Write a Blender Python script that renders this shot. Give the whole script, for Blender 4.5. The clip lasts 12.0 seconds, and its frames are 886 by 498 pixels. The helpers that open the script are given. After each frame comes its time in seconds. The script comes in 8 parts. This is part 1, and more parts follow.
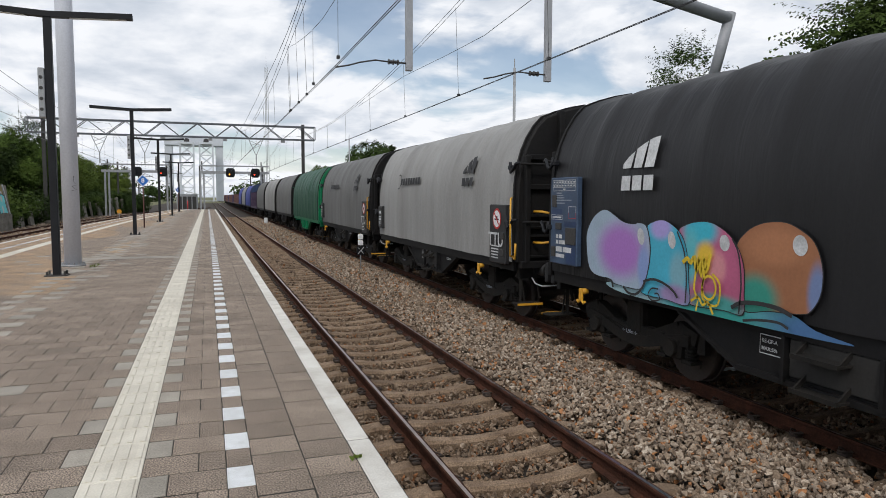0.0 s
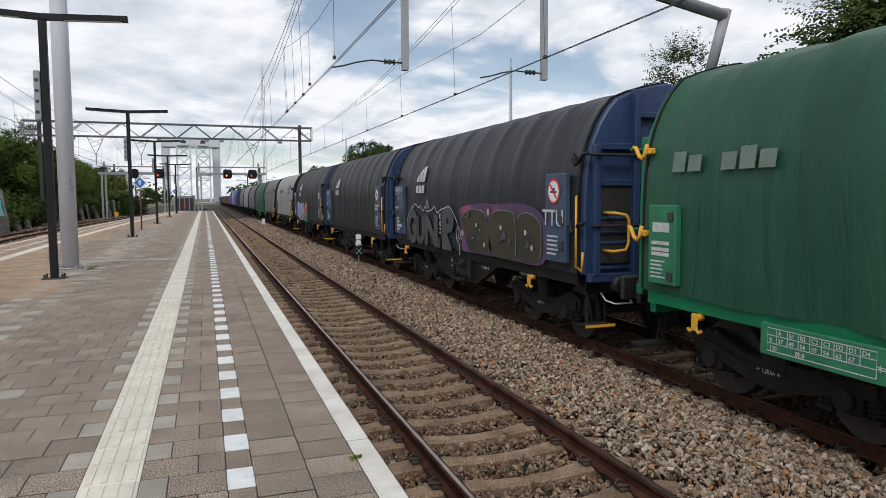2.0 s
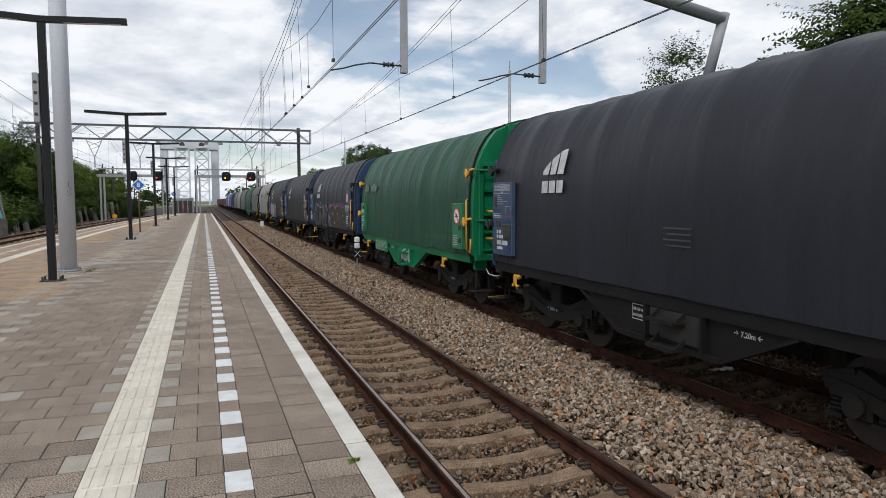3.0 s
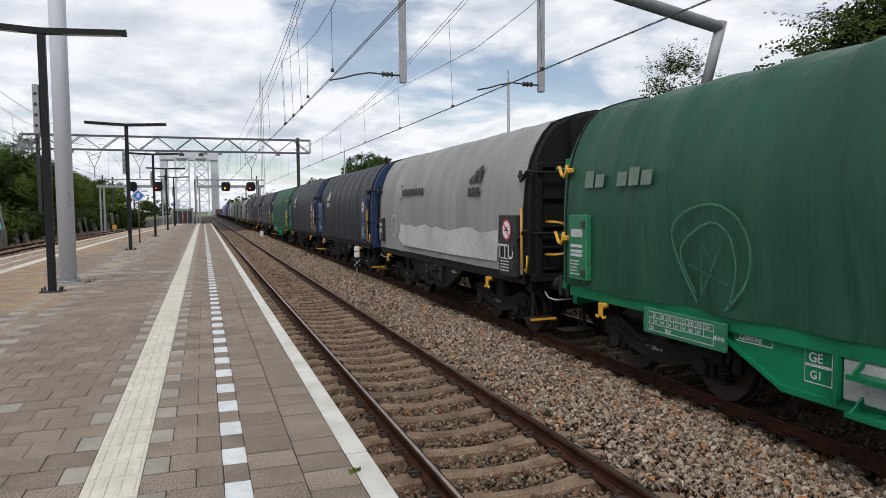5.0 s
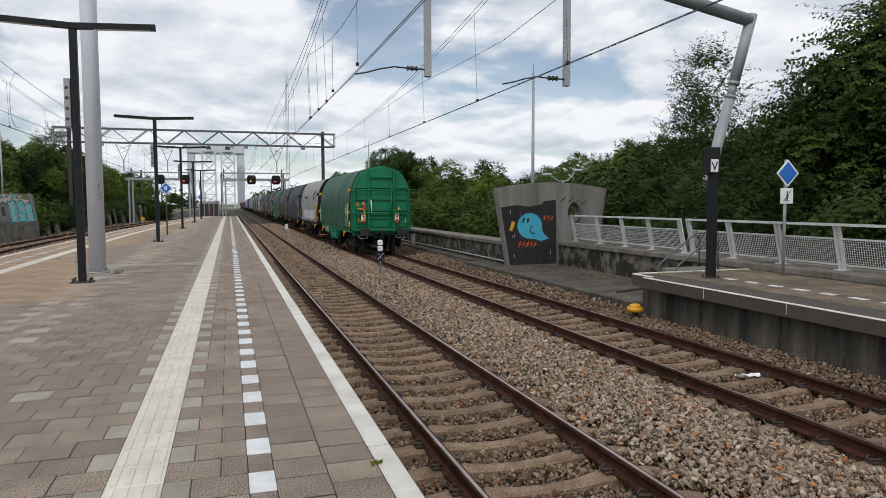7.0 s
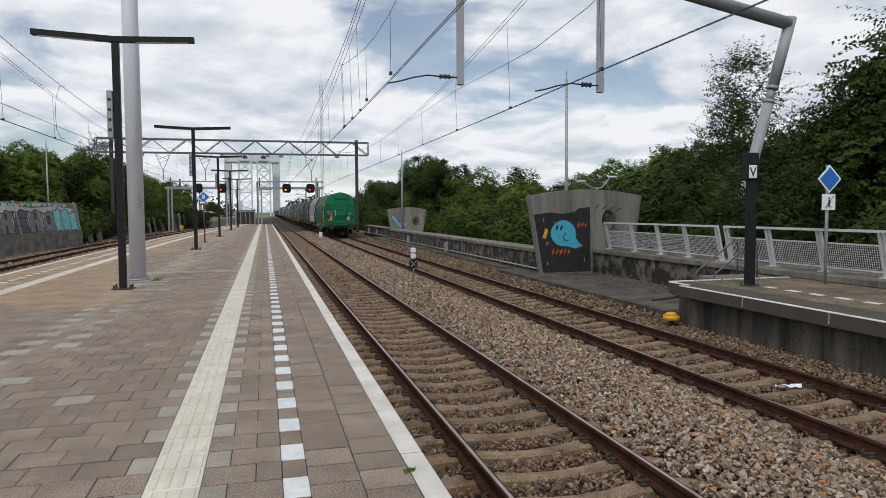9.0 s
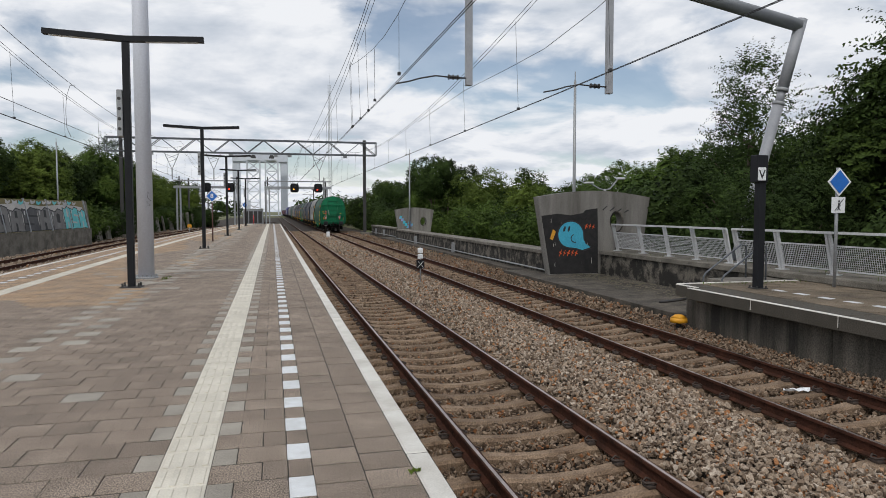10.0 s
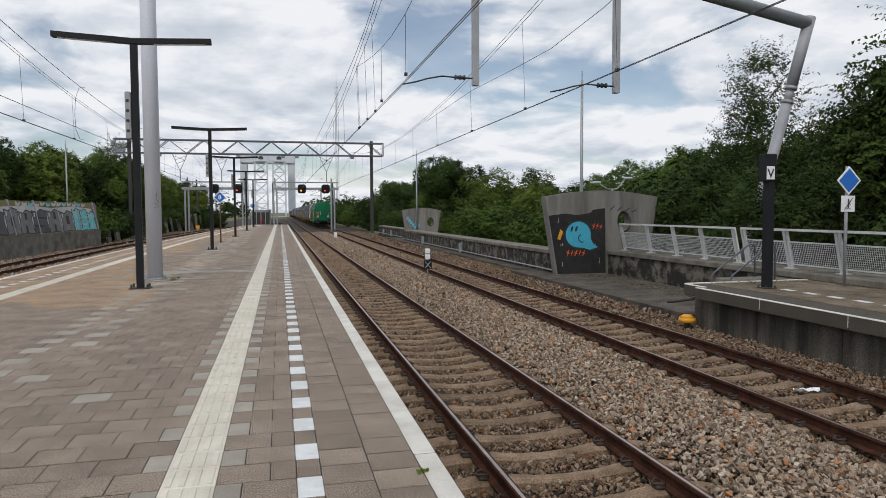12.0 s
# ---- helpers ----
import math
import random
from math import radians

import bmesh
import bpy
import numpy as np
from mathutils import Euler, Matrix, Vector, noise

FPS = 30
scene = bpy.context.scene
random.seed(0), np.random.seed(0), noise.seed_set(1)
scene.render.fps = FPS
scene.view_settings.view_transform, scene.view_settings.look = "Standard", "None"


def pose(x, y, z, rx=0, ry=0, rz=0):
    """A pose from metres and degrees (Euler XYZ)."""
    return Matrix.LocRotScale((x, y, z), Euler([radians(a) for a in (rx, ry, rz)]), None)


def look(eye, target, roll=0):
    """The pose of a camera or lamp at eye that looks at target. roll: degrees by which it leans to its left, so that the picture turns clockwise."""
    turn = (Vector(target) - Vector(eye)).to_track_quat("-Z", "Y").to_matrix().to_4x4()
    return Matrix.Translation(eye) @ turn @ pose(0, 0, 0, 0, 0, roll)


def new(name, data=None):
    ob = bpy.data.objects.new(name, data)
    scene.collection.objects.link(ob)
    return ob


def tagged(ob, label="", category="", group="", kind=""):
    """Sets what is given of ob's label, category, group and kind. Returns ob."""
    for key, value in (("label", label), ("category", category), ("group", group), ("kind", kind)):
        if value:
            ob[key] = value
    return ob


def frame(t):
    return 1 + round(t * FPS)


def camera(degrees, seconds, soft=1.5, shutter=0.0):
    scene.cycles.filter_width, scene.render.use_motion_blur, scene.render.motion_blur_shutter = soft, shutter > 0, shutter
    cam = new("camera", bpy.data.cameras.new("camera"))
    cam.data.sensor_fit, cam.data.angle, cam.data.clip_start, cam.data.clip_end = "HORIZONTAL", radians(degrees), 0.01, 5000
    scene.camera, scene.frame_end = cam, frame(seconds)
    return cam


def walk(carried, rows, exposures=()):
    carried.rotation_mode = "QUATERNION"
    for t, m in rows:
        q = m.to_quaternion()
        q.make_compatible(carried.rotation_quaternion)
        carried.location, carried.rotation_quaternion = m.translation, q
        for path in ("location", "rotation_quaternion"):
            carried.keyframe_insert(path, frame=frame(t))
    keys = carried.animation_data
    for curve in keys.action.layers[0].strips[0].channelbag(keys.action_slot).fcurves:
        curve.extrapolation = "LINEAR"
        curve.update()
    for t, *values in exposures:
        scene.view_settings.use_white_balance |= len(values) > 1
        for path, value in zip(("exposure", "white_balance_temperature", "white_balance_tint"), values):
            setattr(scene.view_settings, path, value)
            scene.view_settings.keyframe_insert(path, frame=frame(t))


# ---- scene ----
# ---- camera: a phone held by hand on the platform, turning slightly left ----
EYE = (0.0, 0.0, 1.623)
TURNS = [  # seconds, yaw, pitch, roll
    (0, -19.07, -4.34, -0.18),
    (0.5, -19.07, -4.41, -0.06),
    (1, -19.02, -4.81, 0.19),
    (1.5, -18.95, -4.78, 0.40),
    (2, -19.28, -4.39, 0.33),
    (2.5, -19.21, -4.23, 0.42),
    (3, -19.39, -4.16, 0.25),
    (5, -19.43, -3.42, 0.57),
    (5.5, -19.39, -3.36, 0.55),
    (6, -19.26, -3.57, 0.17),
    (6.5, -18.46, -3.75, 0.44),
    (7, -17.45, -3.88, 0.21),
    (9, -14.69, -3.23, 0.39),
    (9.5, -14.28, -3.31, 0.30),
    (10, -14.07, -3.18, 0.03),
    (10.5, -14.13, -2.95, -0.06),
    (11, -13.79, -2.74, 0.19),
    (11.5, -13.66, -2.93, 0.20),
    (12, -13.47, -3.15, 0.25),
]
cam = camera(66.19, 12.0, soft=0.6)
walk(cam, [(t, pose(*EYE, 90 + p, r, y)) for t, y, p, r in TURNS],
     [(0.0, -0.05), (3.0, -0.06), (5.0, -0.06), (6.5, -0.09), (7.0, -0.11), (9.0, -0.17), (12.0, -0.18)])

# ---- sky and sun: bright broken cloud ----
SUN_EL, SUN_AZ = radians(48), radians(212)   # azimuth clockwise from +y
world = bpy.data.worlds.new("sky")
scene.world = world
world.use_nodes = True


def build_sky():
    nt = world.node_tree
    N, L = nt.nodes, nt.links
    N.clear()
    out = N.new("ShaderNodeOutputWorld")
    bg = N.new("ShaderNodeBackground")
    sky = N.new("ShaderNodeTexSky")
    sky.sky_type = "NISHITA"
    sky.sun_disc = False
    sky.sun_elevation, sky.sun_rotation = SUN_EL, SUN_AZ
    sky.air_density, sky.dust_density = 1.0, 0.6
    tc = N.new("ShaderNodeTexCoord")
    sep = N.new("ShaderNodeSeparateXYZ")
    L.new(tc.outputs["Generated"], sep.inputs[0])

    def m(op, a, b=None, c=None):
        n = N.new("ShaderNodeMath")
        n.operation = op
        for i, v in enumerate((a, b, c)):
            if v is None:
                continue
            if isinstance(v, (int, float)):
                n.inputs[i].default_value = v
            else:
                L.new(v, n.inputs[i])
        return n.outputs[0]
    # a cloud deck: directions meet a gently curved layer
    zc = m("ADD", m("MAXIMUM", sep.outputs[2], 0.0), 0.23)
    px, py = m("DIVIDE", sep.outputs[0], zc), m("DIVIDE", sep.outputs[1], zc)

    def place(dx, dy):
        comb = N.new("ShaderNodeCombineXYZ")
        L.new(m("ADD", px, dx), comb.inputs[0])
        L.new(m("ADD", py, dy), comb.inputs[1])
        comb.inputs[2].default_value = 3.7
        return comb.outputs[0]

    def noise_(vec, scale, detail, rough, dist=0.0):
        n = N.new("ShaderNodeTexNoise")
        n.inputs["Scale"].default_value = scale
        n.inputs["Detail"].default_value = detail
        n.inputs["Roughness"].default_value = rough
        n.inputs["Distortion"].default_value = dist
        L.new(vec, n.inputs["Vector"])
        return n.outputs["Fac"]

    def ramp(fac, stops):
        r = N.new("ShaderNodeValToRGB")
        while len(r.color_ramp.elements) < len(stops):
            r.color_ramp.elements.new(0.5)
        for e, (p, c) in zip(r.color_ramp.elements, stops):
            e.position, e.color = p, (*c, 1)
        L.new(fac, r.inputs[0])
        return r.outputs[0]
    # cover, and the lit and shaded sides of the heaps: density here less density towards the sun
    here, sunward = noise_(place(0, 0), 1.6, 9, 0.52, 0.25), noise_(place(-0.03, -0.09), 1.6, 9, 0.52, 0.25)
    cover = ramp(here, [(0.385, (0.24, 0.24, 0.24)), (0.475, (1, 1, 1))])
    relief = m("ADD", m("MULTIPLY", m("SUBTRACT", here, sunward), 2.1), 0.5)
    puff = m("ADD", m("MULTIPLY", relief, 0.62), m("MULTIPLY", noise_(place(5, 2), 3.4, 10, 0.55, 0.1), 0.38))
    shade = ramp(puff, [(0.34, (6.0, 6.6, 7.5)), (0.46, (7.7, 8.15, 8.9)), (0.57, (9.8, 10.0, 10.4))])
    low = N.new("ShaderNodeMapRange")
    low.inputs[2].default_value, low.inputs[3].default_value, low.inputs[4].default_value = 0.11, 0.85, 0.0
    L.new(sep.outputs[2], low.inputs[0])
    mix = N.new("ShaderNodeMix")
    mix.data_type = "RGBA"
    L.new(m("MAXIMUM", cover, low.outputs[0]), mix.inputs[0])
    L.new(sky.outputs[0], mix.inputs[6])
    L.new(shade, mix.inputs[7])
    L.new(mix.outputs[2], bg.inputs[0])
    bg.inputs[1].default_value = 0.10
    L.new(bg.outputs[0], out.inputs[0])


build_sky()
sun = new("sun", bpy.data.lights.new("sun", "SUN"))
sun.data.energy, sun.data.angle, sun.data.color = 1.5, radians(14), (1.0, 0.96, 0.90)
sun.matrix_world = look((math.sin(SUN_AZ) * 50, math.cos(SUN_AZ) * 50, math.tan(SUN_EL) * 50), (0, 0, 0))

# ---- materials ----


def mat(name, col, rough=0.7, metal=0.0, col2=None, scale=3.0, fine=40.0, bump=0.2, rnd=0.0, streak=False, mid=(0.35, 0.65), spec=0.5, obj=True, grain=0.14, col3=None, chance=0.2, objvar=0.0):
    """A procedural surface: two colours mixed by a broad noise, fine grain, bump, and per-piece variation."""
    mt = bpy.data.materials.new(name)
    mt.use_nodes = True
    nt = mt.node_tree
    N, L = nt.nodes, nt.links
    b = N["Principled BSDF"]
    b.inputs["Roughness"].default_value = rough
    b.inputs["Metallic"].default_value = metal
    b.inputs["Specular IOR Level"].default_value = spec
    tc = N.new("ShaderNodeTexCoord")
    mp = N.new("ShaderNodeMapping")
    L.new(tc.outputs["Object"], mp.inputs[0])
    if streak:
        mp.inputs["Scale"].default_value = (1, 1, 0.12)
    n1 = N.new("ShaderNodeTexNoise")
    n1.inputs["Scale"].default_value = scale
    n1.inputs["Detail"].default_value = 6
    n1.inputs["Roughness"].default_value = 0.6
    L.new(mp.outputs[0], n1.inputs["Vector"])
    n2 = N.new("ShaderNodeTexNoise")
    n2.inputs["Scale"].default_value = fine
    n2.inputs["Detail"].default_value = 3
    L.new(tc.outputs["Object"], n2.inputs["Vector"])
    if rnd or obj:
        oi = N.new("ShaderNodeObjectInfo")
        off = N.new("ShaderNodeVectorMath")
        off.operation = "SCALE"
        off.inputs[0].default_value = (37, 53, 71)
        L.new(oi.outputs["Random"], off.inputs["Scale"])
        add = N.new("ShaderNodeVectorMath")
        L.new(mp.outputs[0], add.inputs[0])
        L.new(off.outputs[0], add.inputs[1])
        L.new(add.outputs[0], n1.inputs["Vector"])
    r = N.new("ShaderNodeValToRGB")
    r.color_ramp.elements[0].position, r.color_ramp.elements[1].position = mid
    c2 = col2 or tuple(c * 0.72 for c in col)
    r.color_ramp.elements[0].color, r.color_ramp.elements[1].color = (*c2, 1), (*col, 1)
    L.new(n1.outputs["Fac"], r.inputs[0])
    hs = N.new("ShaderNodeHueSaturation")
    base = r.outputs[0]
    if col3:
        # a share of the pieces has a third colour
        gi = N.new("ShaderNodeNewGeometry")
        gt = N.new("ShaderNodeMath")
        gt.operation = "LESS_THAN"
        gt.inputs[1].default_value = chance
        L.new(gi.outputs["Random Per Island"], gt.inputs[0])
        mx = N.new("ShaderNodeMix")
        mx.data_type = "RGBA"
        L.new(gt.outputs[0], mx.inputs[0])
        L.new(base, mx.inputs[6])
        mx.inputs[7].default_value = (*col3, 1)
        base = mx.outputs[2]
    L.new(base, hs.inputs["Color"])
    mr = N.new("ShaderNodeMapRange")
    mr.inputs[1].default_value, mr.inputs[2].default_value = 0.3, 0.7
    mr.inputs[3].default_value, mr.inputs[4].default_value = 1 - grain, 1 + grain
    L.new(n2.outputs["Fac"], mr.inputs[0])
    val = mr.outputs[0]
    if rnd:
        geo = N.new("ShaderNodeNewGeometry")
        s1 = N.new("ShaderNodeMath")
        s1.operation = "ADD"
        L.new(oi.outputs["Random"], s1.inputs[0])
        L.new(geo.outputs["Random Per Island"], s1.inputs[1])
        fr = N.new("ShaderNodeMath")
        fr.operation = "FRACT"
        L.new(s1.outputs[0], fr.inputs[0])
        r2 = N.new("ShaderNodeMapRange")
        r2.inputs[3].default_value, r2.inputs[4].default_value = 1 - rnd, 1 + rnd
        L.new(fr.outputs[0], r2.inputs[0])
        mu = N.new("ShaderNodeMath")
        mu.operation = "MULTIPLY"
        L.new(val, mu.inputs[0])
        L.new(r2.outputs[0], mu.inputs[1])
        val = mu.outputs[0]
    if objvar:
        r3 = N.new("ShaderNodeMapRange")
        r3.inputs[3].default_value, r3.inputs[4].default_value = 1 - objvar, 1 + objvar
        L.new(oi.outputs["Random"], r3.inputs[0])
        m3 = N.new("ShaderNodeMath")
        m3.operation = "MULTIPLY"
        L.new(val, m3.inputs[0])
        L.new(r3.outputs[0], m3.inputs[1])
        val = m3.outputs[0]
    L.new(val, hs.inputs["Value"])
    L.new(hs.outputs[0], b.inputs["Base Color"])
    if bump:
        bp = N.new("ShaderNodeBump")
        bp.inputs["Strength"].default_value = bump
        bp.inputs["Distance"].default_value = 0.02
        L.new(n2.outputs["Fac"], bp.inputs["Height"])
        L.new(bp.outputs[0], b.inputs["Normal"])
    return mt


def glow(name, col, strength):
    mt = bpy.data.materials.new(name)
    mt.use_nodes = True
    b = mt.node_tree.nodes["Principled BSDF"]
    b.inputs["Base Color"].default_value = (*col, 1)
    b.inputs["Emission Color"].default_value = (*col, 1)
    b.inputs["Emission Strength"].default_value = strength
    return mt


M = dict(
    paver=mat("paver", (0.300, 0.238, 0.187), 0.9, col2=(0.212, 0.167, 0.130), scale=2.6, fine=105, bump=0.7, rnd=0.13, grain=1.15),
    paver_orange=mat("paver_orange", (0.40, 0.270, 0.165), 0.9, col2=(0.275, 0.205, 0.145), scale=1.6, fine=105, bump=0.7, rnd=0.13, grain=1.0),
    paver_grey=mat("paver_grey", (0.37, 0.335, 0.285), 0.85, col2=(0.27, 0.245, 0.205), scale=3, fine=95, bump=0.4, rnd=0.10, grain=0.3),
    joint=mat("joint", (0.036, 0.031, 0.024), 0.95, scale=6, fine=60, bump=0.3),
    white_tile=mat("white_tile", (0.70, 0.72, 0.74), 0.75, col2=(0.55, 0.56, 0.56), scale=9, fine=120, bump=0.2, rnd=0.06),
    tactile=mat("tactile", (0.66, 0.62, 0.53), 0.75, col2=(0.55, 0.51, 0.43), scale=2.5, fine=90, bump=0.15, rnd=0.05, grain=0.08),
    edge_white=mat("edge_white", (0.70, 0.68, 0.63), 0.75, col2=(0.54, 0.51, 0.46), scale=3, fine=80, bump=0.2, rnd=0.06, grain=0.10),
    concrete=mat("concrete", (0.215, 0.195, 0.165), 0.92, col2=(0.100, 0.090, 0.073), scale=1.6, fine=45, bump=0.4, grain=0.4),
    concrete_dark=mat("concrete_dark", (0.150, 0.132, 0.108), 0.95, col2=(0.018, 0.016, 0.013), scale=2.6, fine=30, bump=0.7, mid=(0.46, 0.60), grain=0.6),
    sleeper=mat("sleeper", (0.255, 0.180, 0.120), 0.95, col2=(0.135, 0.088, 0.055), scale=3, fine=70, bump=0.5, rnd=0.14, grain=0.5),
    # bed under the loose stones: shade in their gaps is put into this colour
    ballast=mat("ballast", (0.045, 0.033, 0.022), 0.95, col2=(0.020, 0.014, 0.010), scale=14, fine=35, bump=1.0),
    rail_side=mat("rail_side", (0.078, 0.032, 0.020), 0.95, col2=(0.036, 0.017, 0.012), scale=5, fine=60, bump=0.4, spec=0.12, grain=0.35),
    rail_top=mat("rail_top", (0.46, 0.39, 0.36), 0.30, metal=1.0, scale=5, fine=60, bump=0.02),
    platform_old=mat("platform_old", (0.185, 0.143, 0.098), 0.95, col2=(0.110, 0.085, 0.058), scale=1.8, fine=90, bump=0.5, rnd=0.18, grain=0.3),
    slab_edge=mat("slab_edge", (0.075, 0.065, 0.052), 0.95, col2=(0.060, 0.052, 0.040), scale=2.4, fine=50, bump=0.5, grain=0.25),
    concrete_streak=mat("concrete_streak", (0.120, 0.105, 0.085), 0.95, col2=(0.020, 0.018, 0.014), scale=1.9, fine=40, bump=0.5, streak=True, mid=(0.40, 0.64), grain=0.5),
    path=mat("path", (0.110, 0.092, 0.072), 0.95, col2=(0.028, 0.024, 0.018), scale=1.3, fine=40, bump=0.5, grain=0.4),
    # the mast post's paint again, darkened for the backlit leg and cross tube
    grey_paint_shaded=mat("grey_paint_shaded", (0.34, 0.35, 0.375), 0.5, col2=(0.27, 0.28, 0.30), scale=1.5, fine=25, bump=0.05, grain=0.08),
    slab_grey=mat("slab_grey", (0.240, 0.228, 0.210), 0.92, mid=(0.36, 0.60), col2=(0.125, 0.116, 0.103), scale=1.7, fine=45, bump=0.4, streak=True, grain=0.3),
    steel_mid=mat("steel_mid", (0.11, 0.12, 0.135), 0.5, col2=(0.08, 0.088, 0.10), scale=3, fine=30, bump=0.1),
    clip=mat("clip", (0.06, 0.042, 0.033), 0.8, scale=9, fine=60, bump=0.2),
    # mast paint on the post, with its sunlit brightness put into the colour
    grey_paint_lit=mat("grey_paint_lit", (0.64, 0.66, 0.73), 0.5, col2=(0.56, 0.58, 0.64), scale=1.5, fine=25, bump=0.05, streak=True, grain=0.06),
    galv=mat("galv", (0.36, 0.37, 0.38), 0.5, col2=(0.28, 0.29, 0.30), scale=6, fine=40, bump=0.05, metal=0.3),
    light_metal=mat("light_metal", (0.60, 0.605, 0.61), 0.5, col2=(0.48, 0.485, 0.49), scale=3, fine=40, bump=0.05),
    black_paint=mat("black_paint", (0.010, 0.011, 0.014), 0.55, spec=0.3, col2=(0.007, 0.0075, 0.010), scale=3, fine=40, bump=0.05),
    steel_dark=mat("steel_dark", (0.040, 0.038, 0.037), 0.6, col2=(0.035, 0.033, 0.032), scale=3, fine=30, bump=0.2),
    wire=mat("wire", (0.03, 0.03, 0.032), 0.5, bump=0),
    blue_sign=mat("blue_sign", (0.012, 0.14, 0.52), 0.4, col2=(0.012, 0.13, 0.48), bump=0.02),
    white_sign=mat("white_sign", (0.78, 0.79, 0.80), 0.5, col2=(0.72, 0.73, 0.74), bump=0.02),
    yellow=mat("yellow", (0.72, 0.38, 0.03), 0.45, col2=(0.6, 0.3, 0.03), scale=8, bump=0.05),
    orange=mat("orange", (0.78, 0.36, 0.02), 0.5, bump=0.05),
    red=mat("red", (0.55, 0.03, 0.03), 0.45, bump=0.05),
    soil=mat("soil", (0.20, 0.17, 0.13), 0.95, col2=(0.12, 0.11, 0.07), scale=1.5, fine=20, bump=0.5),
    grass=mat("grass", (0.10, 0.13, 0.045), 0.95, col2=(0.15, 0.13, 0.07), scale=0.4, fine=15, bump=0.6),
    bark=mat("bark", (0.10, 0.075, 0.055), 0.95, scale=4, fine=25, bump=0.6),
    bridge_white=mat("bridge_white", (0.60, 0.63, 0.68), 0.55, col2=(0.52, 0.55, 0.60), scale=0.3, fine=8, bump=0.05),
)


def stone_mat(name, dim, warm):
    """Broken stone: each lump takes one of several greys, buffs and rusts."""
    mt = mat(name, (0.3, 0.25, 0.2), 0.92, scale=9, fine=70, bump=0.35, grain=0.28)
    nt = mt.node_tree
    N, L = nt.nodes, nt.links
    r = N.new("ShaderNodeValToRGB")
    stops = [(0.0, (0.085, 0.062, 0.046)), (0.14, (0.19, 0.148, 0.112)), (0.34, (0.30, 0.245, 0.190)), (0.52, (0.40, 0.345, 0.285)), (0.66, (0.22, 0.185, 0.152)), (0.80, (0.52, 0.475, 0.415)), (0.90, (0.36, 0.29, 0.22)), (0.945, (0.37, 0.185, 0.085))]
    while len(r.color_ramp.elements) < len(stops):
        r.color_ramp.elements.new(0.5)
    for e, (p, c) in zip(r.color_ramp.elements, stops):
        e.position, e.color = p, (c[0] * dim * warm, c[1] * dim, c[2] * dim / warm, 1)
    g = N.new("ShaderNodeNewGeometry")
    L.new(g.outputs["Random Per Island"], r.inputs[0])
    hs = next(n for n in N if n.type == "HUE_SAT")
    L.new(r.outputs[0], hs.inputs["Color"])
    return mt


M["stone"] = stone_mat("stone", 0.90, 1.085)
M["stone_rust"] = stone_mat("stone_rust", 0.54, 1.20)

# ---- mesh helpers ----


def mesh(name, bm, material, parent=None, label="", smooth=False):
    me = bpy.data.meshes.new(name)
    bm.normal_update()
    bm.to_mesh(me)
    bm.free()
    for mt in (material if isinstance(material, (list, tuple)) else [material]):
        me.materials.append(mt)
    if smooth:
        for p in me.polygons:
            p.use_smooth = True
    ob = new(name, me)
    if parent:
        ob.parent = parent
    if label:
        ob["label"] = label
    return ob


part = mesh


def empty(name, x=0, y=0, z=0, rz=0):
    ob = new(name)
    ob.matrix_basis = pose(x, y, z, 0, 0, rz)
    ob.empty_display_size = 0.2
    return ob


def box(bm, x0, x1, y0, y1, z0, z1, m=None, mi=0, bevel=0.0):
    c = Matrix.Translation(((x0 + x1) / 2, (y0 + y1) / 2, (z0 + z1) / 2)) @ Matrix.Diagonal((x1 - x0, y1 - y0, z1 - z0, 1))
    r = bmesh.ops.create_cube(bm, size=1, matrix=(m @ c) if m else c)
    fs = {f for v in r["verts"] for f in v.link_faces}
    if bevel:
        es = {e for v in r["verts"] for e in v.link_edges}
        b = bmesh.ops.bevel(bm, geom=list(es), offset=bevel, segments=1, affect="EDGES")
        fs = {f for v in b["verts"] for f in v.link_faces} | {f for f in fs if f.is_valid}
    for f in fs:
        f.material_index = mi
    return r


def rod(bm, a, b, r, seg=8, r2=None, mi=0, caps=True):
    a, b = Vector(a), Vector(b)
    d = b - a
    q = d.to_track_quat("Z", "Y").to_matrix().to_4x4()
    k = bmesh.ops.create_cone(bm, cap_ends=caps, segments=seg, radius1=r, radius2=r if r2 is None else r2, depth=d.length,
                              matrix=Matrix.Translation((a + b) / 2) @ q)
    for f in {f for v in k["verts"] for f in v.link_faces}:
        f.material_index = mi
        f.smooth = seg > 6 and len(f.verts) == 4
    return k


def bar(bm, a, b, w, h=None, mi=0):
    """A square bar from a to b."""
    a, b = Vector(a), Vector(b)
    d = b - a
    q = d.to_track_quat("Z", "Y").to_matrix().to_4x4()
    c = Matrix.Translation((a + b) / 2) @ q @ Matrix.Diagonal((w, h or w, d.length, 1))
    r = bmesh.ops.create_cube(bm, size=1, matrix=c)
    for f in {f for v in r["verts"] for f in v.link_faces}:
        f.material_index = mi


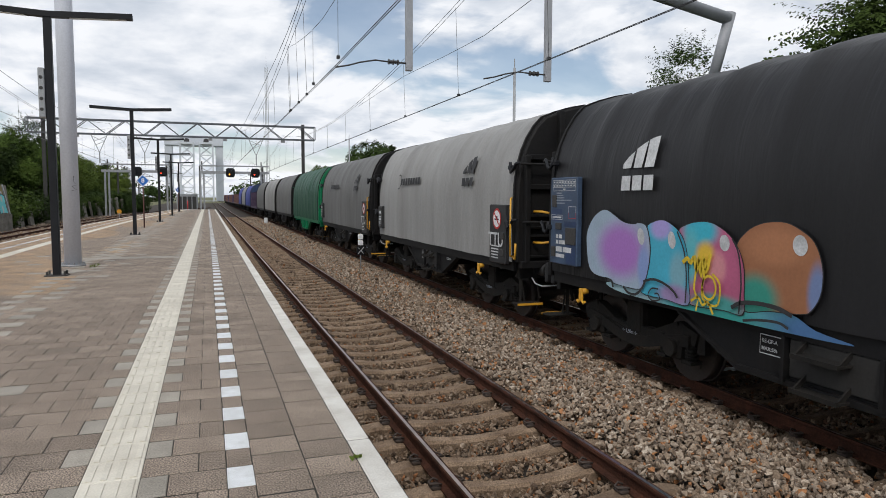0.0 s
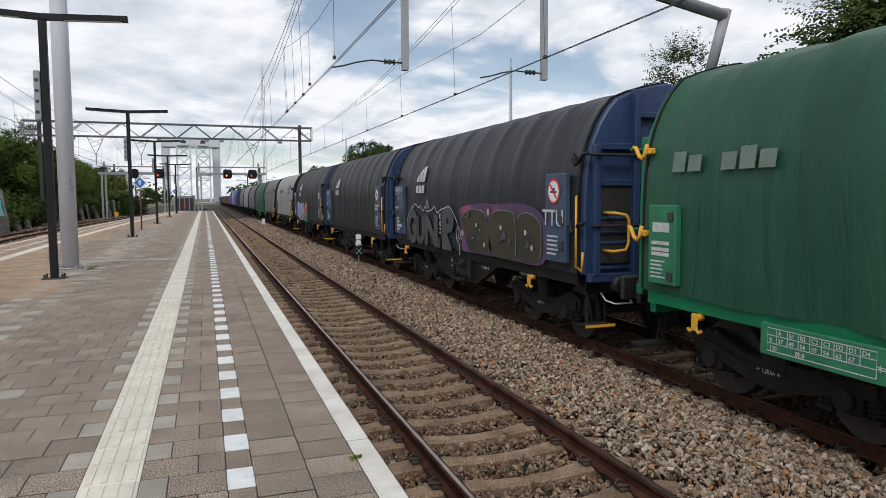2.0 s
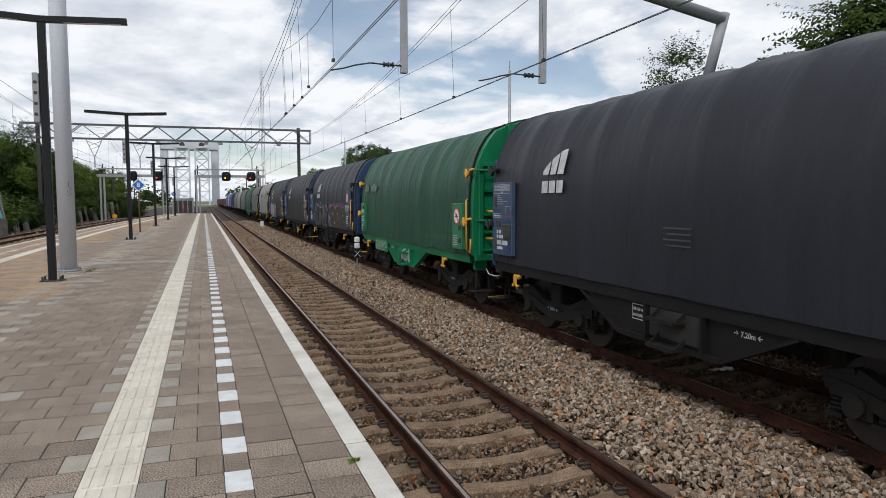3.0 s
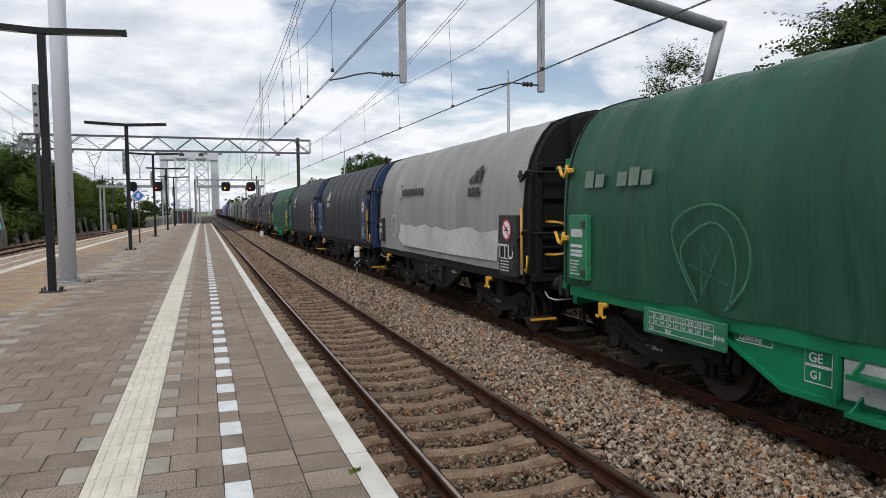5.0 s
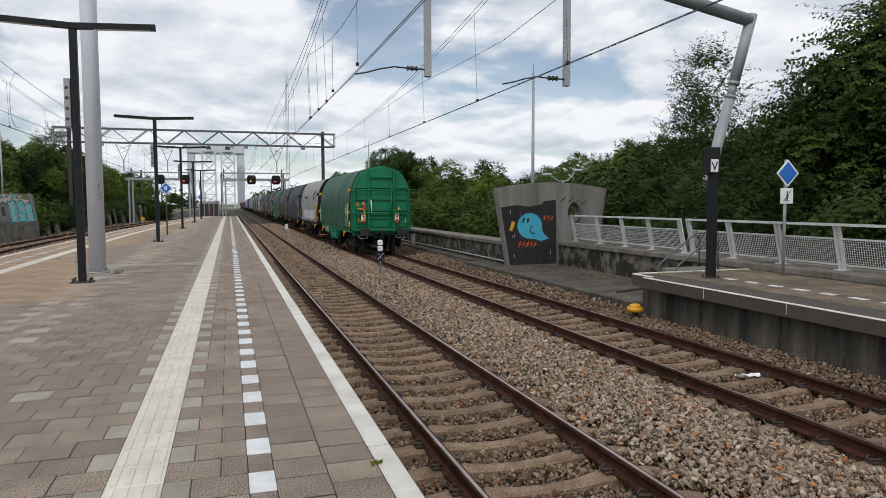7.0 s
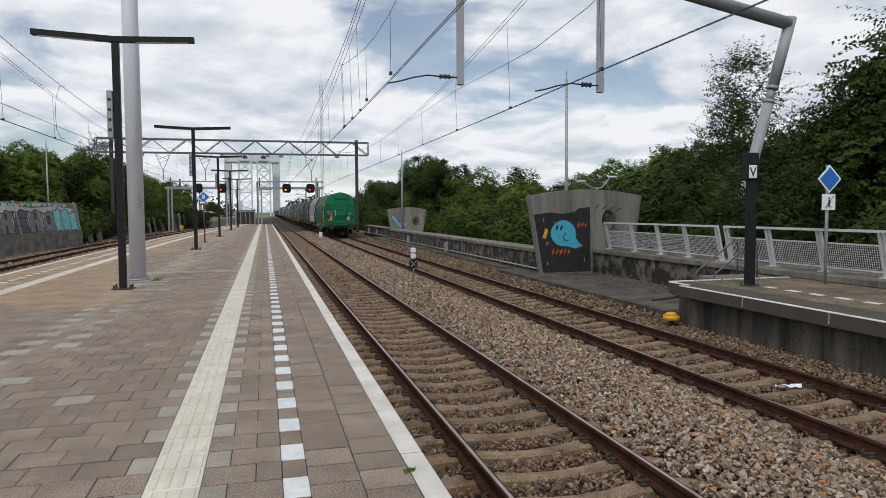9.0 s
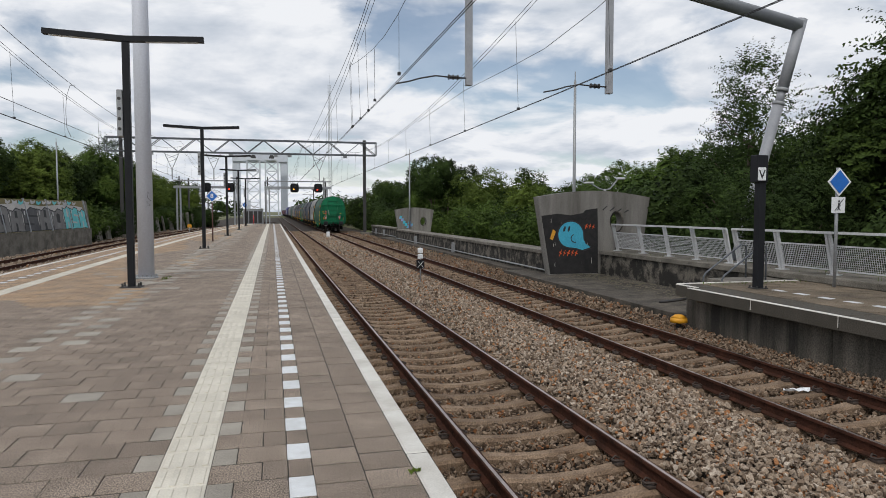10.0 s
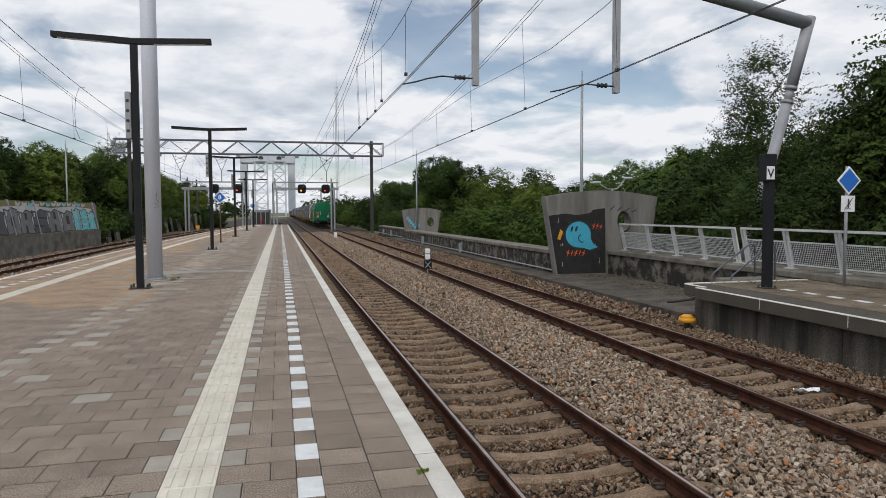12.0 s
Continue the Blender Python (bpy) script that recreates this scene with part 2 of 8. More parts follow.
def tube(bm, pts, r, seg=8):
    """A bent tube through pts."""
    pts = [Vector(p) for p in pts]
    rings = []
    up = None
    for i, p in enumerate(pts):
        d = ((pts[i] - pts[i - 1]).normalized() if i else Vector()) + ((pts[i + 1] - p).normalized() if i < len(pts) - 1 else Vector())
        d.normalize()
        if up is None:
            up = d.orthogonal().normalized()
        up = (up - d * up.dot(d)).normalized()
        s = d.cross(up)
        rings.append([bm.verts.new(p + r * (math.cos(t) * up + math.sin(t) * s)) for t in [2 * math.pi * k / seg for k in range(seg)]])
    for a, b in zip(rings, rings[1:]):
        for k in range(seg):
            f = bm.faces.new((a[k], a[(k + 1) % seg], b[(k + 1) % seg], b[k]))
            f.smooth = True
    bm.faces.new(rings[0][::-1])
    bm.faces.new(rings[-1])


def extrude_profile(bm, prof, y0, y1, closed=True, mi=0):
    """A profile of (x, z) points drawn out along y."""
    a = [bm.verts.new((x, y0, z)) for x, z in prof]
    b = [bm.verts.new((x, y1, z)) for x, z in prof]
    n = len(prof)
    for i in range(n if closed else n - 1):
        j = (i + 1) % n
        bm.faces.new((a[i], b[i], b[j], a[j])).material_index = mi
    if closed:
        bm.faces.new(a).material_index = mi
        bm.faces.new(b[::-1]).material_index = mi


ZR = -0.761            # rail top
ZB = ZR - 0.20         # ballast
T1, T2, T3 = 2.69, 6.77, -12.0   # track centres
EDGE = 1.0             # platform edge
GAUGE = 1.507


def left_edge(y):
    return -6.85 + 0.0006 * max(0.0, y - 22) ** 2


def left_track(y):
    return T3 + 0.0009 * max(0.0, y - 45) ** 2

# ---- ground, platform bodies and tracks ----


def ground_sheet():
    bm = bmesh.new()
    xs = [-1500, -300, -60, -25, -15.5, -7.2, 1.0, 9.2, 12, 14, 30, 80, 300, 1500]
    ys = [-400, -60, -20, 0, 20, 40, 60, 80, 100, 130, 180, 300, 600, 2500]
    V = [[bm.verts.new((x, y, ZB - 0.10)) for x in xs] for y in ys]
    for i in range(len(ys) - 1):
        for j in range(len(xs) - 1):
            f = bm.faces.new((V[i][j], V[i][j + 1], V[i + 1][j + 1], V[i + 1][j]))
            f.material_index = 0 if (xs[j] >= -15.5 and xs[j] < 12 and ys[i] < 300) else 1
    tagged(mesh("ground", bm, [M["ballast"], M["grass"]]), "brown ballast bed darkened as shade between the stones, with green verges", "ground", kind="structure")


ground_sheet()


def platform_body():
    bm = bmesh.new()
    ys = [-12 + 4 * i for i in range(27)]          # to y = 92
    prev = None
    for y in ys:
        xl = left_edge(y)
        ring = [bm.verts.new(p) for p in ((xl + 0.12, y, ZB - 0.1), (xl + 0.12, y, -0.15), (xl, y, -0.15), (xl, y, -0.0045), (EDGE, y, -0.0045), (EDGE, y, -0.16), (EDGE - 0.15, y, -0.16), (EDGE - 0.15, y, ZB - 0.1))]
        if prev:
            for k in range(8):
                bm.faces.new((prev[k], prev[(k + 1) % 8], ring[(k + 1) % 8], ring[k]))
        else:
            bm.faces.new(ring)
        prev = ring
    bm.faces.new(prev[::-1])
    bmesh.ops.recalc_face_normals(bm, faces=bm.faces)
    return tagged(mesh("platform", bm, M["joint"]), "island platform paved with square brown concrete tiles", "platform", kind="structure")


platform = platform_body()


def rail_profile():
    r = [(0.017, 0), (0.033, -0.003), (0.036, -0.03), (0.010, -0.045), (0.010, -0.13), (0.070, -0.148), (0.070, -0.16)]
    return r + [(-x, z) for x, z in r[::-1]]


def rail(fx, y0, y1, name="rail", step=None):
    bm = bmesh.new()
    ys = [y0, y1] if step is None else [y0 + (y1 - y0) * i / step for i in range(step + 1)]
    prof = rail_profile()
    prev = None
    for y in ys:
        ring = [bm.verts.new((fx(y) + x, y, ZR + z)) for x, z in prof]
        if prev:
            for k in range(len(prof)):
                f = bm.faces.new((prev[k], prev[(k + 1) % len(prof)], ring[(k + 1) % len(prof)], ring[k]))
                f.material_index = 1 if k == len(prof) - 1 else 0
        prev = ring
    bmesh.ops.recalc_face_normals(bm, faces=bm.faces)
    return mesh(name, bm, [M["rail_side"], M["rail_top"]])


for tc in (T1, T2):
    for s in (-1, 1):
        tagged(rail(lambda y, c=tc + s * GAUGE / 2: c, -25, 420), "rusty brown steel rail with a polished head", "rail", "rails", "structure")
for s in (-1, 1):
    tagged(rail(lambda y, c=s * GAUGE / 2: left_track(y) + c, 10, 160, step=30), "rusty brown steel rail with a polished head", "rail", "rails", "structure")

# ---- the goods train ----
PITCH, BODY = 11.78, 10.30      # wagon spacing, hood length


def tail_at(t):
    """The rear end of the last wagon along the line; the train slows a little."""
    return 7.12 + 16.17 * (t - 5.5) - 0.033 * (t - 5.5) ** 2


SLACK = {4: -0.15}              # a coupling drawn tighter than the rest
MOVERS, WHEELS = [], []         # (wagon, index), wheelsets
CACHE = {}

TM = dict(
    green_tarp=mat("green_tarp", (0.018, 0.086, 0.048), 0.5, col2=(0.012, 0.056, 0.033), scale=1.1, fine=26, bump=0.05, streak=True, spec=0.3, grain=0.10),
    dark_tarp=mat("dark_tarp", (0.0165, 0.0162, 0.0178), 0.5, col2=(0.0115, 0.0113, 0.0125), scale=1.0, fine=26, bump=0.05, streak=True, spec=0.3, grain=0.10),
    navy_tarp=mat("navy_tarp", (0.023, 0.0245, 0.033), 0.5, col2=(0.016, 0.0175, 0.024), scale=1.0, fine=26, bump=0.05, streak=True, spec=0.3, grain=0.10),
    grey_tarp=mat("grey_tarp", (0.315, 0.313, 0.305), 0.65, col2=(0.225, 0.22, 0.212), scale=1.0, fine=26, bump=0.05, streak=True, grain=0.07),
    dim_tarp=mat("dim_tarp", (0.15, 0.15, 0.147), 0.65, col2=(0.105, 0.104, 0.10), scale=1.0, fine=26, bump=0.05, streak=True, grain=0.08),
    green_steel=mat("green_steel", (0.004, 0.185, 0.078), 0.42, col2=(0.004, 0.120, 0.050), scale=1.1, fine=20, bump=0.03, streak=True, spec=0.35, grain=0.05),
    blue_steel=mat("blue_steel", (0.022, 0.050, 0.135), 0.5, col2=(0.016, 0.034, 0.085), scale=2, fine=20, bump=0.06, streak=True),
    black_steel=mat("black_steel", (0.009, 0.009, 0.010), 0.65, spec=0.2, col2=(0.013, 0.012, 0.0115), scale=2, fine=20, bump=0.08),
    blue_panel=mat("blue_panel", (0.050, 0.084, 0.150), 0.55, col2=(0.036, 0.060, 0.105), scale=3, fine=30, bump=0.05),
    green_panel=mat("green_panel", (0.025, 0.20, 0.095), 0.5, col2=(0.02, 0.15, 0.07), scale=3, fine=30, bump=0.05),
    black_panel=mat("black_panel", (0.025, 0.025, 0.027), 0.5, scale=3, fine=30, bump=0.05),
    blue_tarp=mat("blue_tarp", (0.03, 0.05, 0.33), 0.6, col2=(0.02, 0.035, 0.24), scale=1.0, fine=16, bump=0.12),
    bogie=mat("bogie", (0.011, 0.0105, 0.010), 0.85, col2=(0.018, 0.015, 0.0125), spec=0.25, scale=5, fine=40, bump=0.3),
    buffer_black=mat("buffer_black", (0.020, 0.0205, 0.022), 0.55, col2=(0.012, 0.012, 0.013), scale=4, fine=30, bump=0.08),
    wheel=mat("wheel", (0.030, 0.025, 0.023), 0.65, col2=(0.045, 0.032, 0.026), scale=5, fine=40, bump=0.2),
    chalk=mat("chalk", (0.60, 0.61, 0.62), 0.7, col2=(0.42, 0.43, 0.44), scale=6, fine=40, bump=0.0),
    grime=mat("grime", (0.026, 0.024, 0.022), 0.8, col2=(0.015, 0.014, 0.013), scale=2, fine=30, bump=0.1, streak=True),
    faded_print=mat("faded_print", (0.30, 0.33, 0.38), 0.7, scale=6, fine=40, bump=0.0),
    faded=mat("faded", (0.15, 0.21, 0.17), 0.7, col2=(0.12, 0.17, 0.13), scale=6, fine=40, bump=0.0),
    ink=mat("ink", (0.03, 0.03, 0.033), 0.7, bump=0.0),
    brown_steel=mat("brown_steel", (0.13, 0.055, 0.045), 0.7, col2=(0.09, 0.045, 0.04), scale=2, fine=20, bump=0.1),
    purple_steel=mat("purple_steel", (0.06, 0.03, 0.07), 0.7, col2=(0.04, 0.025, 0.05), scale=2, fine=20, bump=0.1),
)


def creased(mt, strength):
    """Long slack folds and short wrinkles in a tarpaulin."""
    nt = mt.node_tree
    N, L = nt.nodes, nt.links
    b = N["Principled BSDF"]
    tc = next(n for n in N if n.type == "TEX_COORD")
    last = next(n for n in N if n.type == "BUMP")
    for scale, turn, dist in (((0.6, 3.2, 0.55), 0.35, 0.10), ((1.2, 7.0, 1.6), -0.5, 0.03)):
        mp = N.new("ShaderNodeMapping")
        mp.inputs["Rotation"].default_value = (turn, 0, 0)
        mp.inputs["Scale"].default_value = scale
        L.new(tc.outputs["Object"], mp.inputs[0])
        n = N.new("ShaderNodeTexNoise")
        n.inputs["Scale"].default_value, n.inputs["Detail"].default_value, n.inputs["Distortion"].default_value = 1.0, 3, 0.6
        L.new(mp.outputs[0], n.inputs["Vector"])
        bp = N.new("ShaderNodeBump")
        bp.inputs["Strength"].default_value, bp.inputs["Distance"].default_value = strength, dist
        L.new(n.outputs["Fac"], bp.inputs["Height"])
        L.new(last.outputs[0], bp.inputs["Normal"])
        last = bp
    L.new(last.outputs[0], b.inputs["Normal"])


creased(TM["green_tarp"], 0.75)
for k_ in ("dark_tarp", "navy_tarp", "grey_tarp", "dim_tarp"):
    creased(TM[k_], 0.30)
GM_PLATE = mat("pale_plate", (0.42, 0.43, 0.42), 0.6, col2=(0.28, 0.29, 0.28), scale=3, fine=30, bump=0.05)
HALF = [(1.45, 1.20), (1.45, 1.55), (1.45, 1.95), (1.445, 2.35), (1.43, 2.65), (1.39, 2.95), (1.31, 3.23), (1.20, 3.48), (1.06, 3.70), (0.90, 3.87), (0.62, 3.98), (0.31, 4.07)]
PROFILE = [(-x, z) for x, z in HALF] + [(0.0, 4.13)] + HALF[::-1]


def shared(key, make):
    """An object whose mesh is made once for all that are alike."""
    if key not in CACHE:
        ob = make()
        CACHE[key] = ob.data
        return ob
    return new(key[0], CACHE[key])


def hood_mesh(material, seed, slack):
    """A tarpaulin over bows: drawn in a little between them, with folds; slack cloth hangs in waves at the hem."""
    rnd = random.Random(seed)
    bm = bmesh.new()
    n = 82
    bows = [0.05 + (BODY - 0.1) * i / 9 for i in range(10)]
    rows = []
    ph = [rnd.uniform(0, 6.28) for _ in range(4)]
    for i in range(n + 1):
        y = 0.03 + (BODY - 0.06) * i / n
        d = min(abs(y - b) for b in bows)
        row = []
        for j, (x, z) in enumerate(PROFILE):
            roof = max(0.0, min(1.0, (z - 2.5) / 1.0))
            sink = (0.035 * roof + 0.010) * (1 - math.exp(-(d / 0.16) ** 2))
            wob = noise.noise(Vector((y * 1.6 + seed, x * 0.8, z * 0.35))) * (0.012 + 0.028 * slack)
            fold = 0.010 * roof * math.sin(y * 14 + z * 4 + ph[0]) * (0.4 + noise.noise(Vector((y * 0.7, z, seed))))
            k = 1 - (sink - wob - fold) / 1.45
            zz = 1.2 + (z - 1.2) * (1 - (sink - wob) / 3.6)
            if z < 1.3:
                zz += slack * (0.05 * noise.noise(Vector((y * 1.1, seed, 0))) - 0.02 + 0.10 * math.exp(-(y - 0.2) ** 2 / 0.5) * 0)
                k += slack * 0.012 * math.sin(y * 5 + ph[1])
            row.append(bm.verts.new((x * k, y, zz)))
        rows.append(row)
    for a, b in zip(rows, rows[1:]):
        for j in range(len(PROFILE) - 1):
            f = bm.faces.new((a[j], b[j], b[j + 1], a[j + 1]))
            f.smooth = True
    bmesh.ops.recalc_face_normals(bm, faces=bm.faces)
    return mesh("tarpaulin", bm, material)


def end_rim(material, y):
    bm = bmesh.new()
    for yy, w, o in ((y - 0.025, 0.05, 0.012),):
        outer = [(x * (1 + o / 1.45), z + (o if z > 3 else 0)) for x, z in PROFILE]
        inner = [(x * (1 - 0.03 / 1.45), z - (0.03 if z > 3 else 0)) for x, z in PROFILE]
        pa = [[bm.verts.new((x, q, z)) for x, z in s] for q in (yy, yy + w) for s in (outer, inner)]
        for i in range(len(PROFILE) - 1):
            for a, b in ((0, 2), (2, 3), (3, 1), (1, 0)):
                bm.faces.new((pa[a][i], pa[a][i + 1], pa[b][i + 1], pa[b][i]))
    bmesh.ops.recalc_face_normals(bm, faces=bm.faces)
    return mesh("end_rim", bm, material)


def end_sheet(material, y, s):
    """The end wall: a shallow steel box standing proud of the hood."""
    bm = bmesh.new()
    prof = [(x * 0.985, z - 0.02 if z > 3 else z) for x, z in PROFILE]
    rings = [[bm.verts.new((x * k, y + s * d, z if z < 2 else 2 + (z - 2) * k)) for x, z in prof] for d, k in ((-0.03, 1.0), (0.12, 1.0), (0.14, 0.985))]
    bm.faces.new(rings[0])
    bm.faces.new(rings[2][::-1])
    for a, b in zip(rings, rings[1:]):
        for i in range(len(prof)):
            j = (i + 1) % len(prof)
            bm.faces.new((a[i], a[j], b[j], b[i]))
    bmesh.ops.recalc_face_normals(bm, faces=bm.faces)
    return mesh("end_wall", bm, material)


def bar_mesh(name, material, w, d, h):
    """A bevelled bar centred on its origin."""
    bm = bmesh.new()
    box(bm, -w / 2, w / 2, -d / 2, d / 2, -h / 2, h / 2, bevel=0.01)
    return mesh(name, bm, material)


def end_wall(w, steel, y, s):
    """The steel end wall with its posts, ribs and locking rods; s = -1: faces the rear."""
    m_ = TM[steel]
    sheet = shared(("end_wall", steel, s), lambda: end_sheet(m_, y, s))
    sheet.parent = w
    c = y + s * 0.20

    def put(name, key, make, *at):
        o = shared((name, steel, key), make)
        o.parent = sheet
        o.matrix_basis = pose(*at)
    for x in (-0.60, 0.60):
        put("end_post", "long", lambda: bar_mesh("end_post", m_, 0.10, 0.14, 2.93), x, c, 2.51)
    for x in (-1.27, 1.27):
        put("end_post", "short", lambda: bar_mesh("end_post", m_, 0.10, 0.13, 1.95), x, c, 2.17)
    put("end_rib", "top", lambda: bar_mesh("end_rib", m_, 1.10, 0.08, 0.09), 0, c, 3.60)
    for z in (3.12, 2.58):
        put("end_rib", "wide", lambda: bar_mesh("end_rib", m_, 2.52, 0.07, 0.10), 0, c - s * 0.02, z)
    for z in (2.05, 1.83, 1.68, 1.30):
        put("end_rib", "thin", lambda: bar_mesh("end_rib", m_, 2.52, 0.05, 0.05), 0, c - s * 0.025, z)
    put("end_sill", "sill", lambda: bar_mesh("end_sill", m_, 2.76, 0.14, 0.13), 0, c - s * 0.02, 1.155)

    if steel == "blue_steel":
        for x, w_ in ((-0.91, 0.64), (0, 0.90), (0.91, 0.64)):
            put("end_plate", w_, lambda: bar_mesh("end_plate", TM["grime"], w_, 0.05, 1.20), x, c - s * 0.045, 1.96)

    def lock(l_):
        bm = bmesh.new()
        rod(bm, (-l_, 0, 0), (l_, 0, 0), 0.022)
        return mesh("lock_rod", bm, M["black_paint"] if steel == "blue_steel" else m_)
    put("lock_rod", "a", lambda: lock(1.46), 0, y + s * 0.30, 2.99)
    put("lock_rod", "b", lambda: lock(1.40), 0, y + s * 0.29, 1.94)

    def lever():
        bm = bmesh.new()
        rod(bm, (-0.09, 0, -0.62), (0.02, 0, 0.82), 0.03)
        box(bm, -0.05, 0.11, -0.03, 0.03, 0.76, 0.95, bevel=0.015)
        box(bm, -0.15, -0.04, -0.03, 0.03, -0.70, -0.42, bevel=0.015)
        return mesh("lock_lever", bm, m_)
    put("lock_lever", "l", lever, 0.46, y + s * 0.29, 2.12)
    return sheet


def underframe(material):
    bm = bmesh.new()
    for s in (-1, 1):
        x0, x1 = sorted((s * 1.34, s * 1.41))
        box(bm, x0, x1, 0.05, BODY - 0.05, 1.02, 1.19)
        # fish-belly girder between the bogies
        a = [(3.15, 1.03), (4.15, 0.58), (6.15, 0.58), (7.10, 1.03)]
        va = [bm.verts.new((s * 1.36, y, z)) for y, z in a]
        vb = [bm.verts.new((s * 1.30, y, z)) for y, z in a]
        bm.faces.new(va), bm.faces.new(vb[::-1])
        for i in range(4):
            bm.faces.new((va[i], va[(i + 1) % 4], vb[(i + 1) % 4], vb[i]))
        x0, x1 = sorted((s * 1.30, s * 1.42))
        box(bm, x0, x1, 4.15, 6.15, 0.54, 0.60)
        for (y0, z0), (y1, z1) in (((3.12, 1.02), (4.17, 0.56)), ((6.13, 0.56), (7.13, 1.02))):
            bar(bm, (s * 1.36, y0, z0), (s * 1.36, y1, z1), 0.12, 0.035)
        for y in (4.45, 5.50):
            box(bm, *sorted((s * 1.30, s * 1.45)), y - 0.02, y + 0.02, 0.58, 1.03)
    box(bm, -1.3, 1.3, 0.1, BODY - 0.1, 1.0, 1.12)
    box(bm, -0.25, 0.25, 0.1, BODY - 0.1, 0.75, 1.0)
    for y0 in (-0.02, BODY - 0.10):
        box(bm, -1.32, 1.32, y0, y0 + 0.12, 0.88, 1.20)
    bmesh.ops.recalc_face_normals(bm, faces=bm.faces)
    return mesh("underframe", bm, material)


def buffer_mesh():
    bm = bmesh.new()
    rod(bm, (0, 0, 0), (0, -0.34, 0), 0.125, 14)
    rod(bm, (0, -0.34, 0), (0, -0.58, 0), 0.09, 12)
    box(bm, -0.225, 0.225, -0.66, -0.58, -0.18, 0.18, bevel=0.03)
    box(bm, -0.17, 0.17, -0.03, 0.0, -0.17, 0.17)
    return mesh("buffer", bm, TM["buffer_black"])


def bogie_frame():
    bm = bmesh.new()
    for s in (-1, 1):
        x = s * 1.02
        pts = [(-1.30, 0.62), (-0.95, 0.72), (-0.45, 0.52), (0.45, 0.52), (0.95, 0.72), (1.30, 0.62)]
        for (y0, z0), (y1, z1) in zip(pts, pts[1:]):
            bar(bm, (x, y0, z0), (x, y1, z1), 0.13, 0.17)
        for y in (-0.9, 0.9):
            box(bm, x - 0.11, x + 0.13 * (1 if s > 0 else 1), y - 0.15, y + 0.15, 0.32, 0.60, bevel=0.03)
            rod(bm, (x + s * 0.10, y, 0.46), (x + s * 0.17, y, 0.46), 0.11, 12)
            for d in (-0.25, 0.25):
                for k in range(6):
                    zc = 0.36 + k * 0.045
                    rod(bm, (x, y + d, zc), (x, y + d, zc + 0.026), 0.085, 10)
                rod(bm, (x, y + d, 0.33), (x, y + d, 0.66), 0.06, 8)
                box(bm, x - 0.09, x + 0.09, y + d - 0.09, y + d + 0.09, 0.29, 0.335)
        top = [(-1.2 + 0.15 * i, 0.66 - 0.20 * math.cos((-1.2 + 0.15 * i) * 1.31) ** 2) for i in range(17)]
        ring = [(y, z) for y, z in top] + [(y, z - 0.15) for y, z in top[::-1]]
        va, vb = ([bm.verts.new((x + s * q, y, z)) for y, z in ring] for q in (0.05, 0.10))
        for i in range(16):
            j = len(ring) - 1 - i
            bm.faces.new((va[i], va[i + 1], va[j - 1], va[j]))
            bm.faces.new((vb[i + 1], vb[i], vb[j], vb[j - 1]))
        for i in range(len(ring)):
            j = (i + 1) % len(ring)
            bm.faces.new((va[i], va[j], vb[j], vb[i]))
        box(bm, x - 0.08, x + 0.06, -0.18, 0.18, 0.40, 0.95, bevel=0.03)
        box(bm, x - 0.03, x + 0.05, -1.42, -1.28, 0.45, 0.75)
        rod(bm, (x + s * 0.07, -0.55, 0.42), (x + s * 0.07, 0.5, 0.60), 0.025)
    box(bm, -1.0, 1.0, -0.2, 0.2, 0.55, 0.85)
    return mesh("bogie_frame", bm, TM["bogie"])


def wheelset_mesh():
    bm = bmesh.new()
    rod(bm, (-1.0, 0, 0), (1.0, 0, 0), 0.08, 10)
    for s in (-1, 1):
        x = s * 0.753
        rod(bm, (x - 0.065, 0, 0), (x + 0.065, 0, 0), 0.455, 28)
        rod(bm, (x - s * 0.065, 0, 0), (x - s * 0.095, 0, 0), 0.48, 28)
        for k in range(3):
            a = k * 2.094
            box(bm, x + s * 0.066 - 0.01, x + s * 0.066 + 0.012, 0.2, 0.32, -0.03, 0.03, m=Matrix.Rotation(a, 4, "X"))
    return mesh("wheelset", bm, TM["wheel"])


def skin(z, off=0.03):
    """The outside of the hood at a height."""
    return -float(np.interp(z, [q for _, q in HALF], [q for q, _ in HALF])) - off


def side_poly(name, pts, material, parent, x=None, label="", off=0.03):
    """A flat painted shape on the wagon's side: (y, z) points in order; it follows the hood unless x is given."""
    bm = bmesh.new()
    v = [bm.verts.new((skin(z, off) if x is None else x, y, z)) for y, z in pts]
    f = bm.faces.new(v)
    f.normal_update()
    if f.normal.x > 0:
        f.normal_flip()
    return mesh(name, bm, material, parent, label)


def side_bars(name, bars, material, parent, x=None, label="", off=0.032):
    bm = bmesh.new()
    for y0, y1, z0, z1 in bars:
        bm.faces.new([bm.verts.new((skin(z, off) if x is None else x, y, z)) for y, z in ((y1, z0), (y0, z0), (y0, z1), (y1, z1))])
    return mesh(name, bm, material, parent, label)


